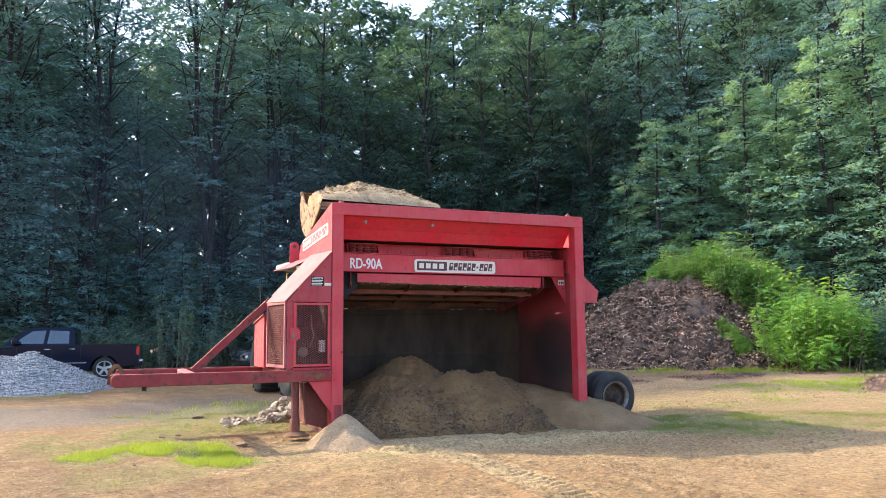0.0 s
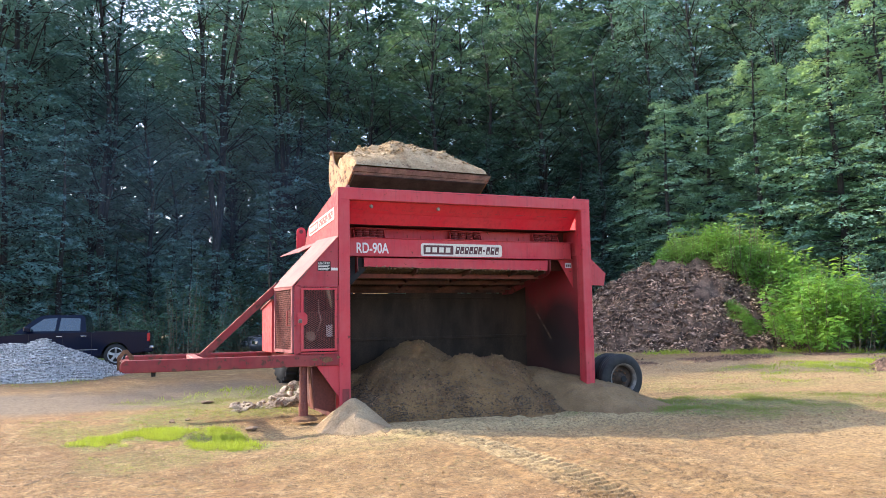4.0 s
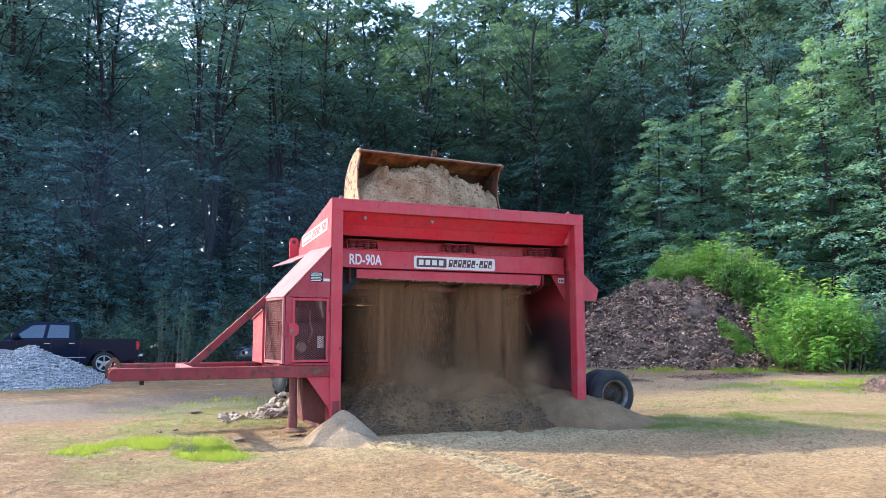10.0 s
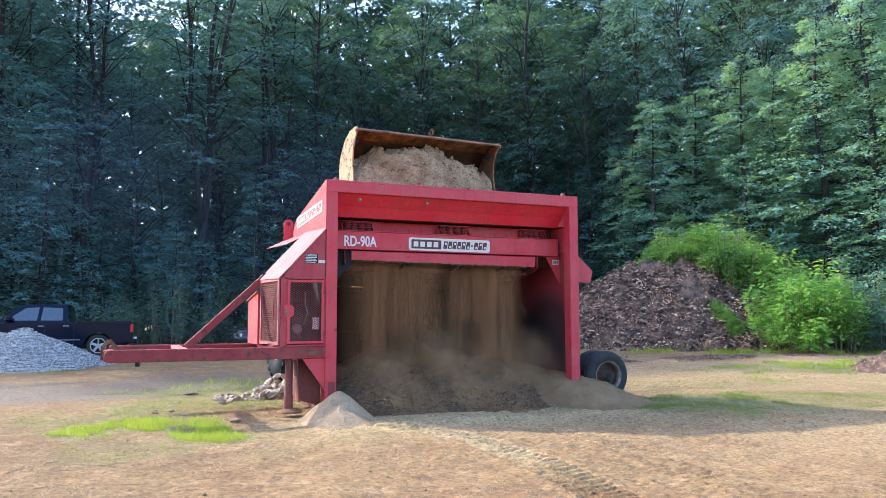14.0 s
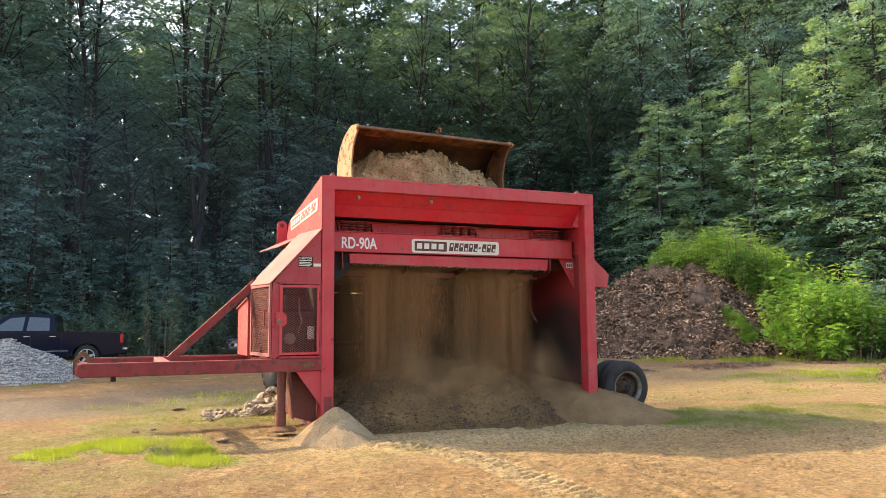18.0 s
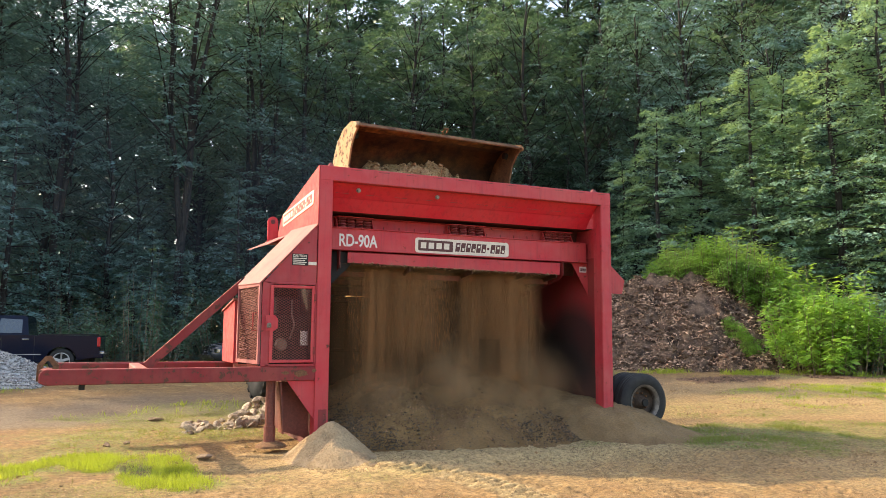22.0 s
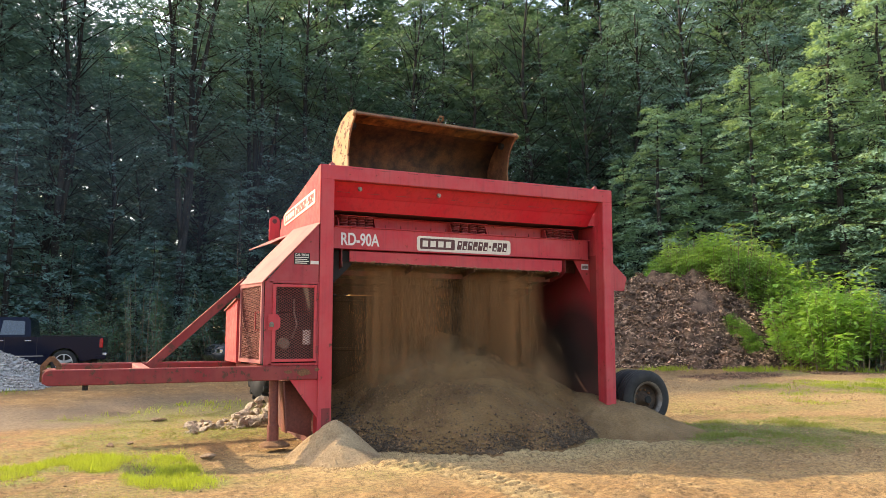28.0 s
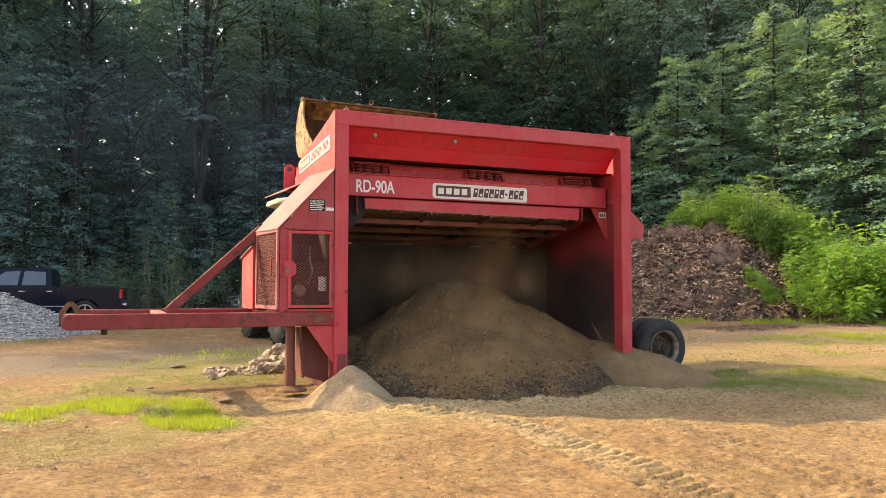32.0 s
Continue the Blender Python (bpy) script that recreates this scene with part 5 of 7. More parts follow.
def build_stones():
    rng = random.Random(9)
    t = thing("stone_heap", "heap of pale field stones on the grass", "stone heap")
    meshes = [rock_mesh("stone", i, 1.0, rng.uniform(0.6, 0.9), rng.uniform(0.35, 0.6)) for i in range(7)]
    for i in range(120):
        u = rng.random()
        x = -1.35 + 1.55 * u + rng.uniform(-0.1, 0.1)
        y = 2.1 + 1.2 * rng.random() + 0.8 * u
        s = rng.uniform(0.06, 0.15) * (1.25 if u > 0.55 else 1.0)
        z = s * 0.45 + max(0, u - 0.45) * rng.uniform(0, 1.15) * max(0, 1 - abs(y - 3.4) / 0.9)
        ob = new("stone", meshes[i % 7])
        ob.parent = t
        ob.location = (x, y, z)
        ob.rotation_euler = (rng.uniform(-0.6, 0.6), rng.uniform(-0.6, 0.6), rng.uniform(0, 6.28))
        ob.scale = (s, s, s)
    lone = [(-1.45, -0.05, 0.12, "flat brown rock lying on bare earth"), (-1.68, 4.5, 0.14, "dark rock lying in thin grass"), (-2.55, 1.35, 0.10, "small dark stone in thin grass"), (-1.35, 2.0, 0.07, "small stone on bare earth"),
            (-2.3, 1.45, 0.06, "small stone in thin grass"), (23.5, 6.0, 0.22, "dark clod on the road edge")]
    for k, (x, y, s, lab) in enumerate(lone):
        ob = new("rock", rock_mesh("rock", 30 + k, s * 1.1, s * 0.8, s * 0.55, ROCK))
        ob.location = (x, y, float(ground_z(np.array([x]), np.array([y]))[0]) + s * 0.3)
        tagged(ob, lab, "rock")
    r2 = np.random.RandomState(8)
    n = 1300
    x, y = r2.uniform(-7, 9, n), r2.uniform(-9, 3, n)
    keep = fbm(x, y, 21, 3, 0.8) > -0.1
    x, y = x[keep], y[keep]
    s = r2.uniform(0.25, 1.0, len(x)) ** 5 * 0.026 + 0.003
    tagged(new("loose_stones", lumps("loose_stones", np.stack([x, y, ground_z(x, y) + s * 0.2], -1), s, CLOD, r2)), "loose small stones and clods on the earth", "stones", kind="stuff")
    # fine crumbs that lie thick on the near ground
    n = 90000
    x, y = r2.uniform(-6.2, 8.5, n), -8.8 + 9.6 * r2.uniform(0, 1, n) ** 0.9
    keep = (fbm(x, y, 61, 4, 1.3) + 0.5 * fbm(x, y, 62, 3, 4.0) > 0.1) & (np.abs(x + 3) < (y + 13.2) * 0.95 + 0.5)
    x, y = x[keep], y[keep]
    s = r2.uniform(0.3, 1.0, len(x)) ** 3 * 0.012 + 0.003
    tagged(new("earth_crumbs", crumbs("earth_crumbs", np.stack([x, y, ground_z(x, y) + s * 0.35], -1), s, CLOD, r2)), "fine crumbs of dry earth on the yard", "earth crumbs", kind="stuff")
    n = 26000
    x, y = r2.uniform(5.5, 26, n), r2.uniform(-5, 8.5, n)
    keep = (fbm(x, y, 63, 4, 0.5) + 0.5 * fbm(x, y, 64, 3, 2.0) > 0.12) & ((x > 6.6) | (y < -0.6))
    x, y = x[keep], y[keep]
    s = r2.uniform(0.25, 1.0, len(x)) ** 4 * 0.03 + 0.006
    tagged(new("yard_crumbs", crumbs("yard_crumbs", np.stack([x, y, ground_z(x, y) + s * 0.35], -1), s, CLOD, r2)), "crumbs of brown earth and bark on the yard", "earth crumbs", kind="stuff")
    # compost trailed over the road
    n = 9000
    u = r2.uniform(0, 1, n)
    x, y = 11.0 + 9.5 * u + r2.normal(0, 0.4, n), 9.1 - 1.7 * u + r2.normal(0, 0.5, n)
    keep = fbm(x, y, 65, 3, 0.6) > -0.1
    x, y = x[keep], y[keep]
    s = r2.uniform(0.2, 1.0, len(x)) ** 3 * 0.05 + 0.01
    tagged(new("compost_crumbs", crumbs("compost_crumbs", np.stack([x, y, ground_z(x, y) + s * 0.3], -1), s, MULCH, r2)), "dark compost crumbs trailed over the road", "compost crumbs", kind="stuff")
    # fallen twigs at the near edge
    tw = bmesh.new()
    for k in range(14):
        x, y = rng.uniform(-5.2, -2.2), rng.uniform(-4.6, -2.6)
        a, ln = rng.uniform(0, 6.28), rng.uniform(0.12, 0.5)
        z = float(ground_z(np.array([x]), np.array([y]))[0]) + 0.012
        tube(tw, [(x, y, z), (x + ln * 0.5 * math.cos(a), y + ln * 0.5 * math.sin(a), z + 0.015), (x + ln * math.cos(a + 0.3), y + ln * math.sin(a + 0.3), z + 0.004)], [0.004, 0.003, 0.002], 5)
    me = bpy.data.meshes.new("fallen_twigs")
    tw.to_mesh(me)
    tw.free()
    me.materials.append(WOODY)
    tagged(new("fallen_twigs", me), "dry fallen twigs on the bare earth", "twigs", kind="stuff")


build_stones()


# ---- grass ----
def build_grass():
    rng = np.random.RandomState(5)

    def field(name, n, lo, hi, least, tall, material, label, power=1.0, slim=0.10):
        x, y = rng.uniform(lo[0], hi[0], n), rng.uniform(lo[1], hi[1], n)
        g = grass_at(x, y)
        keep = (g > least) & (rng.uniform(0, 1, n) < np.clip(g, 0, 1) ** power * np.clip(0.42 + 1.5 * fbm(x, y, 25, 4, 2.2), 0.04, 1))
        x, y, g = x[keep], y[keep], g[keep]
        h = tall * (0.35 + 0.65 * rng.uniform(0, 1, len(x))) * (0.45 + 0.55 * g)
        at = np.stack([x, y, ground_z(x, y) - 0.01], -1)
        up = rng.normal(0, 0.42, (len(x), 3))
        up[:, 2] = 1
        nrm = rng.normal(0, 1, (len(x), 3))
        nrm[:, 2] *= 0.2
        tagged(new(name, leaves(name, at, up, nrm, h, material, slim)), label, "grass", kind="stuff")

    field("grass", 110000, (-5.0, -3.3), (-1.0, 0.7), 0.55, 0.11, LEAF_GRASS, "bright green tufts of grass on the earth", 2.0, 0.05)
    field("short_grass", 320000, (-7, -4.5), (12, 5.5), 0.12, 0.075, LEAF_SHORT, "short thin grass in patches", 1.2, 0.07)
    field("dry_grass", 50000, (-7, -4.5), (12, 5.5), 0.06, 0.06, LEAF_DRY, "dry yellow grass in patches", 0.9, 0.07)
    field("wheel_grass", 60000, (5.0, -4.0), (11.5, 1.2), 0.3, 0.10, LEAF_SHORT, "green grass beside the wheels", 1.5, 0.06)
    field("tall_grass", 50000, (11, 6), (31, 12), 0.72, 0.28, LEAF_GRASS, "tall green grass at the foot of the compost mound", 2.5, 0.07)
    field("verge_grass", 90000, (11, 1.5), (24, 7.5), 0.3, 0.14, LEAF_GRASS, "green grass between the wheel tracks", 1.3, 0.08)
    field("roadside_grass", 110000, (-12, 5.5), (34, 26), 0.2, 0.2, LEAF_GRASS, "green grass along the far road edge", 1.0, 0.09)
    n = 15000
    x, y = rng.uniform(-7, 9, n), rng.uniform(-9, 2.5, n)
    keep = (fbm(x, y, 44, 3, 0.7) > 0.0) & ((x < 0.2) | (y < -3.2))
    x, y = x[keep], y[keep]
    al = rng.normal(0, 1, (len(x), 3))
    al[:, 2] = rng.uniform(0, 0.25, len(x))
    up = rng.normal(0, 0.3, (len(x), 3))
    up[:, 2] += 1
    tagged(new("straw", leaves("straw", np.stack([x, y, ground_z(x, y) + 0.008], -1), al, up, rng.uniform(0.03, 0.13, len(x)), LEAF_DRY, 0.06)), "dry straw and dead grass lying on the earth", "straw", kind="stuff")


build_grass()


# ---- plants and trees ----
def bough_leaves(rng, foot, tip, n, width, hang):
    """Leaves of one level spray: twigs fan out to both sides of the bough, each a flat feather of leaves, drooping at the end."""
    f, d = np.array(foot), np.array(tip) - np.array(foot)
    ln = np.linalg.norm(d[:2]) + 1e-6
    e = np.array([d[0] / ln, d[1] / ln, 0.0])
    side = np.array([-e[1], e[0], 0.0])
    twigs = max(6, int(5 + ln * 2.2))
    root = (np.arange(twigs) + rng.uniform(0, 1, twigs)) / twigs
    hand = np.where(np.arange(twigs) % 2 == 0, 1.0, -1.0)
    turn = hand * rng.uniform(0.45, 1.05, twigs) * (1.1 - 0.7 * root)
    reach = width * rng.uniform(0.7, 1.35, twigs) * (1.15 - 0.45 * root)
    drop = rng.normal(0, 0.07 + 0.07 * ln, twigs)
    k = rng.randint(0, twigs, n)
    u = rng.uniform(0.04, 1, n)
    way = np.cos(turn[k])[:, None] * e + np.sin(turn[k])[:, None] * side
    cross = np.stack([-way[:, 1], way[:, 0], np.zeros(n)], -1)
    lat = rng.normal(0, 0.17, n) * (0.35 + np.sin(np.pi * np.clip(u, 0, 1)))
    s = root[k]
    at = f + d * (0.12 + 0.88 * s)[:, None] + way * (reach[k] * u)[:, None] + cross * lat[:, None]
    at[:, 2] += 0.25 * ln * s * (1 - s) - hang * s ** 3 + drop[k] * 0.8 - 0.30 * reach[k] * u ** 2 + rng.normal(0, 0.035, n)
    along = way * 0.8 + cross * np.sign(lat)[:, None] * 0.8 + rng.normal(0, 0.3, (n, 3))
    along[:, 2] -= 0.3
    lean = rng.normal(0, 0.28, (twigs, 3))
    nrm = lean[k] + rng.normal(0, 0.28, (n, 3)) + e * 0.3
    nrm[:, 2] += 0.9
    return at, along, nrm


def tall_tree(seed, height, spread, first, name="tree", boughs=66, per=205, leaf=0.185, leafage=None, stems=1):
    """Forest tree: bent or forked trunk, rising limbs, level sprays of leaves with gaps between them."""
    rng = np.random.RandomState(seed)
    t = thing(name, "tall broad-leaved forest tree with dark green crown", "tree", "trees of the forest edge")
    bm = bmesh.new()
    r0 = 0.0088 * height + 0.04
    axes = []
    fork = height * 0.34
    for k in range(stems):
        ang, out = 2.2 * k + rng.uniform(0, 0.6), (0.0 if stems == 1 else (0.5, 2.6, 1.8, 3.4)[k % 4])
        lean = rng.normal(0, 0.5, 2)
        zs = np.linspace(0 if k == 0 else fork, height * (0.93 - 0.05 * k), 9)
        ax = []
        for z in zs:
            g = max(0.0, (z - fork) / (height - fork)) if stems > 1 else 0.0
            ax.append((lean[0] * (z / height) ** 2 + out * math.sin(ang) * g ** 0.8 + 0.2 * math.sin(z * 0.5 + seed + k), lean[1] * (z / height) ** 2 + out * math.cos(ang) * g ** 0.8 + 0.2 * math.cos(z * 0.4 + seed), z))
        if k:
            ax[0] = tuple(Vector(axes[0][min(8, int(fork / (height * 0.93) * 8))]))
        tube(bm, ax, [r0 * (1 - 0.86 * z / height) * (1.35 if i == 0 and k == 0 else 1) * (0.8 if k else 1) for i, z in enumerate(zs)], 9)
        axes.append(ax)
    ats, als, nrs = [], [], []
    for k in range(boughs):
        u = (k + rng.uniform(0, 1)) / boughs
        f = first + (0.97 - first) * u
        env = spread * min(1.0, 0.5 + 1.6 * u) * (1.0 if f < 0.78 else 1.0 - 3.2 * (f - 0.78))
        a = k * 2.399 + rng.normal(0, 0.35)
        ax = axes[k % stems]
        j = min(8, max(0, int((height * f - ax[0][2]) / (ax[8][2] - ax[0][2]) * 8)))
        c = Vector(ax[j])
        reach = env * rng.uniform(0.55, 1.1)
        z = height * f
        root = Vector((c.x, c.y, min(c.z, max(ax[0][2] + 0.4, z - reach * 0.55))))
        start = Vector((c.x + 0.12 * reach * math.cos(a), c.y + 0.12 * reach * math.sin(a), z - 0.2 * reach))
        tip = Vector((c.x + reach * math.cos(a), c.y + reach * math.sin(a), z + reach * rng.normal(0.05, 0.28)))
        tube(bm, [root, root.lerp(tip, 0.55) + Vector((0, 0, 0.3)), tip], [0.03 + 0.05 * (1 - f), 0.028, 0.008], 3)
        at, al, nr = bough_leaves(rng, start, tip, int(per * rng.uniform(0.6, 1.4)), 0.24 * reach + 0.5, 0.12 * reach)
        ats.append(at)
        als.append(al)
        nrs.append(nr)
    part("trunk", bm, BARK, t, smooth=True)
    at = np.concatenate(ats)
    ob = new("crown", small_leaves("crown", at, np.concatenate(als), np.concatenate(nrs), rng.uniform(0.6, 1.3, len(at)) * leaf, leafage or LEAF_FOREST))
    ob.parent = t
    return t


def layered_tree(seed, height, spread, material, name="tree", label="young tree with layered sprays of light green leaves", leaf=0.17, tiers=34, per=230):
    """Upright tree with level, slightly hanging sprays in tiers."""
    rng = np.random.RandomState(seed)
    t = thing(name, label, "tree", "young trees of the forest edge")
    bm = bmesh.new()
    zs = np.linspace(0, height * 0.97, 7)
    tube(bm, [(0.12 * math.sin(z * 0.7 + seed), 0.12 * math.cos(z * 0.6 + seed), z) for z in zs], [0.02 + 0.013 * height * (1 - z / height) for z in zs], 7)
    ats, als, nrs = [], [], []
    limbs = bm
    for k in range(tiers * 3):
        f = 0.03 + 0.95 * (k + rng.uniform(0, 1)) / (tiers * 3)
        z = height * f
        reach = spread * (1 - f) ** 0.62 * rng.uniform(0.55, 1.08) + 0.2
        a = k * 2.399 + rng.normal(0, 0.5)
        n = int(per * (0.25 + 0.75 * reach / spread) / 1.6)
        at, al, nr = bough_leaves(rng, (0.1 * math.cos(a), 0.1 * math.sin(a), z), (reach * math.cos(a), reach * math.sin(a), z + 0.1 - 0.06 * reach + rng.normal(0, 0.1)), n, 0.20 * reach + 0.22, 0.10 * reach)
        ats.append(at)
        als.append(al)
        nrs.append(nr)
        if k % 2 == 0:
            tube(limbs, [(0, 0, z), (0.55 * reach * math.cos(a), 0.55 * reach * math.sin(a), z + 0.15), (reach * math.cos(a), reach * math.sin(a), z - 0.02 * reach)], [0.03, 0.018, 0.006], 4)
    part("trunk", limbs, BARK, t, smooth=True)
    at = np.concatenate(ats)
    ob = new("crown", small_leaves("crown", at, np.concatenate(als), np.concatenate(nrs), rng.uniform(0.6, 1.25, len(at)) * leaf, material))
    ob.parent = t
    return t


def shrub(seed, height, spread, material, name, label, leaf=0.17, stems=34, per=42, group="shrubs by the compost mound", slim=0.42, low=0.12, uneven=0.28):
    rng = np.random.RandomState(seed)
    t = thing(name, label, "shrub", group)
    bm = bmesh.new()
    ats, als, nrs = [], [], []
    for k in range(stems):
        a, r = rng.uniform(0, 6.28), spread * rng.uniform(0.05, 1) ** 0.6
        top = Vector((r * math.cos(a), r * math.sin(a), height * (1 - 0.42 * (r / spread) ** 2) * rng.uniform(1.04 - uneven, 1.06)))
        top.z *= (1 + 0.22 * math.sin(3 * a + seed)) * (1.22 if k % 9 == 0 else 1.0)
        foot = Vector((top.x * 0.72, top.y * 0.72, 0))
        tube(bm, [foot, foot.lerp(top, 0.5) + Vector((0, 0, 0.1)), top], [0.014, 0.01, 0.004], 4)
        n = per
        s = low + (1 - low) * rng.uniform(0, 1, n) ** 0.75
        p = np.array(foot)[None] * (1 - s[:, None]) + np.array(top)[None] * s[:, None]
        b = rng.uniform(0, 6.28, n)
        out = np.stack([np.cos(b), np.sin(b), rng.normal(-0.1, 0.3, n)], -1)
        ats.append(p + out * rng.uniform(0.0, 0.16, (n, 1)))
        als.append(out)
        nr = rng.normal(0, 0.35, (n, 3))
        nr[:, 2] += 1
        nrs.append(nr)
    part("woody_base", bm, WOODY, t)
    at = np.concatenate(ats)
    ob = new("foliage", leaves("foliage", at, np.concatenate(als), np.concatenate(nrs), rng.uniform(0.55, 1.3, len(at)) * leaf, material, slim))
    ob.parent = t
    return t


def spot(az, dist):
    return -3 + dist * math.sin(radians(az)), -12 + dist * math.cos(radians(az))


def lift(x, y):
    return float(ground_z(np.array([float(x)]), np.array([float(y)]))[0]) - 0.05


def build_forest():
    rng = random.Random(12)
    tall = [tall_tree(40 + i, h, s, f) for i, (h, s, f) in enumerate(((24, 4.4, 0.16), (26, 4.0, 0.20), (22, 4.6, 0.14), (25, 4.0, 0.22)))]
    teal = [tall_tree(45 + i, h, s, f, leafage=LEAF_HAZY) for i, (h, s, f) in enumerate(((24, 4.4, 0.22), (26, 4.0, 0.26), (22, 4.6, 0.18)))]
    forked = [tall_tree(47 + i, 25, 4.2, 0.40, leafage=LEAF_HAZY, stems=3, boughs=70) for i in range(2)]
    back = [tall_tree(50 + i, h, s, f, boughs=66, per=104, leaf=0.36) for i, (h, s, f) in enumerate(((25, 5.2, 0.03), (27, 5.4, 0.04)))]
    back_teal = [tall_tree(52, 26, 5.2, 0.03, boughs=66, per=104, leaf=0.36, leafage=LEAF_HAZY)]
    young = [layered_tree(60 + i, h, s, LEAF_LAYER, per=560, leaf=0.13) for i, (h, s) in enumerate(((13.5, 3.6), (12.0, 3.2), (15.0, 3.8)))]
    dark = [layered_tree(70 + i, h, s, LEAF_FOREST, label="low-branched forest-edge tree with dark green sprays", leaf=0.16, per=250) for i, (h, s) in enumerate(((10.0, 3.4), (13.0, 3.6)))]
    edge = [layered_tree(75 + i, h, s, LEAF_HAZY, label="low-branched forest-edge tree with blue-green sprays", leaf=0.165, per=330, tiers=24) for i, (h, s) in enumerate(((9.0, 3.6), (12.5, 3.8)))]
    brush = [shrub(80 + i, h, s, LEAF_UNDER, "undergrowth_bush", "green undergrowth bush at the forest edge", 0.20, 34, 40, "undergrowth at the forest edge") for i, (h, s) in enumerate(((2.4, 2.2), (3.2, 2.4)))]
    used = set()

    def put(kinds, az, dist, size, turn=None):
        src = ([k for k in kinds if k not in used] or [rng.choice(kinds)])[0]
        x, y = spot(az, dist)
        spin = rng.uniform(0, 360)
        m = pose(x, y, lift(x, y), 0, 0, spin if turn is None else turn)
        if src not in used:
            used.add(src)
            ob = src
            ob.matrix_basis = m
        else:
            ob = copy_thing(src, m)
        ob.scale = (size * rng.uniform(0.92, 1.1),) * 2 + (size,)

    # tall rows; leaf tint carries the light: hazy blue-green left, paler right, dark between
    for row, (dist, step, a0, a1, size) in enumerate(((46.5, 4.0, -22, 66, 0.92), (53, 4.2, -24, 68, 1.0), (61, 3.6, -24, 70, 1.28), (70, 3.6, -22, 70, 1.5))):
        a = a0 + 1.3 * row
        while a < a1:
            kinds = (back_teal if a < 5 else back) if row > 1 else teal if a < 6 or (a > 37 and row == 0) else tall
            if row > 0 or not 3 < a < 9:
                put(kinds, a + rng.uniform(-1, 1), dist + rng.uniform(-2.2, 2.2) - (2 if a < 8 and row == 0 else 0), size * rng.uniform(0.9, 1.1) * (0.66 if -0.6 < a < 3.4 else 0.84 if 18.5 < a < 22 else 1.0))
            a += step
    for k, (az, dist, size, turn) in enumerate(((5.7, 43.5, 1.0, 20), (-1.9, 44.0, 0.95, 140), (-7.4, 43.0, 1.0, 250), (10.5, 46.0, 0.9, 60))):
        put(forked[k % 2:k % 2 + 1], az, dist, size, turn)
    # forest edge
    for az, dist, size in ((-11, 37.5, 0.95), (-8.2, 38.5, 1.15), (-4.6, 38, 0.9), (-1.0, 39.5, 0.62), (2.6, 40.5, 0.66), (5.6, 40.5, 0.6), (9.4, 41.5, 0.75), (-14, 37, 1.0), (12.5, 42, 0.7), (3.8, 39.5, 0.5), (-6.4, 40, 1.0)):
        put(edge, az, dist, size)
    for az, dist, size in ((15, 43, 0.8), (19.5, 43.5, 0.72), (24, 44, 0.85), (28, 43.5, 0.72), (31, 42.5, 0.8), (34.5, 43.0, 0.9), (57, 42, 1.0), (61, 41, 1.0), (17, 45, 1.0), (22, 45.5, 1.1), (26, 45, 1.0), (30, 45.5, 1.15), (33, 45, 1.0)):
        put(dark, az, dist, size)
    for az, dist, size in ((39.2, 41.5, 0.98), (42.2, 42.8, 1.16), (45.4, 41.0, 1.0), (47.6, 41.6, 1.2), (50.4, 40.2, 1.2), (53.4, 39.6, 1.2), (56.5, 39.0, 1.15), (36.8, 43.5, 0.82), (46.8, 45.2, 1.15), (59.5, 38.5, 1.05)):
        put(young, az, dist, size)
    for dist, size in ((56, 2.6), (68, 3.4)):
        a = -20.0
        while a < 66:
            put(brush, a + rng.uniform(-1, 1), dist + rng.uniform(-1.5, 1.5), size * rng.uniform(0.8, 1.2))
            a += 5.6
    # the depth of the wood behind the edge
    r2 = np.random.RandomState(77)
    n = 15000
    az, dd = np.radians(r2.uniform(-30, 76, n)), r2.uniform(76, 86, n)
    at = np.stack([-3 + dd * np.sin(az), -12 + dd * np.cos(az), (29 + 5 * np.clip((np.degrees(az) - 7) / 8, 0, 1)) * r2.uniform(0, 1, n) ** 0.92 + 2.0 * np.sin(az * 40)], -1)
    nr = r2.normal(0, 0.6, (n, 3)) + np.stack([-np.sin(az), -np.cos(az), np.full(n, 0.6)], -1)
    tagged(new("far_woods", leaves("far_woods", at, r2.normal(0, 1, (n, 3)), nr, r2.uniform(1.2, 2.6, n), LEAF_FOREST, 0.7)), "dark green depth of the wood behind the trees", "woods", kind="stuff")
    a = -15.0
    while a < 62:
        put(brush, a, (36.5 if a < 4 else 40.5 if a < 34 else 38.5) + rng.uniform(-1, 1), rng.uniform(0.75, 1.25))
        a += 2.3


build_forest()


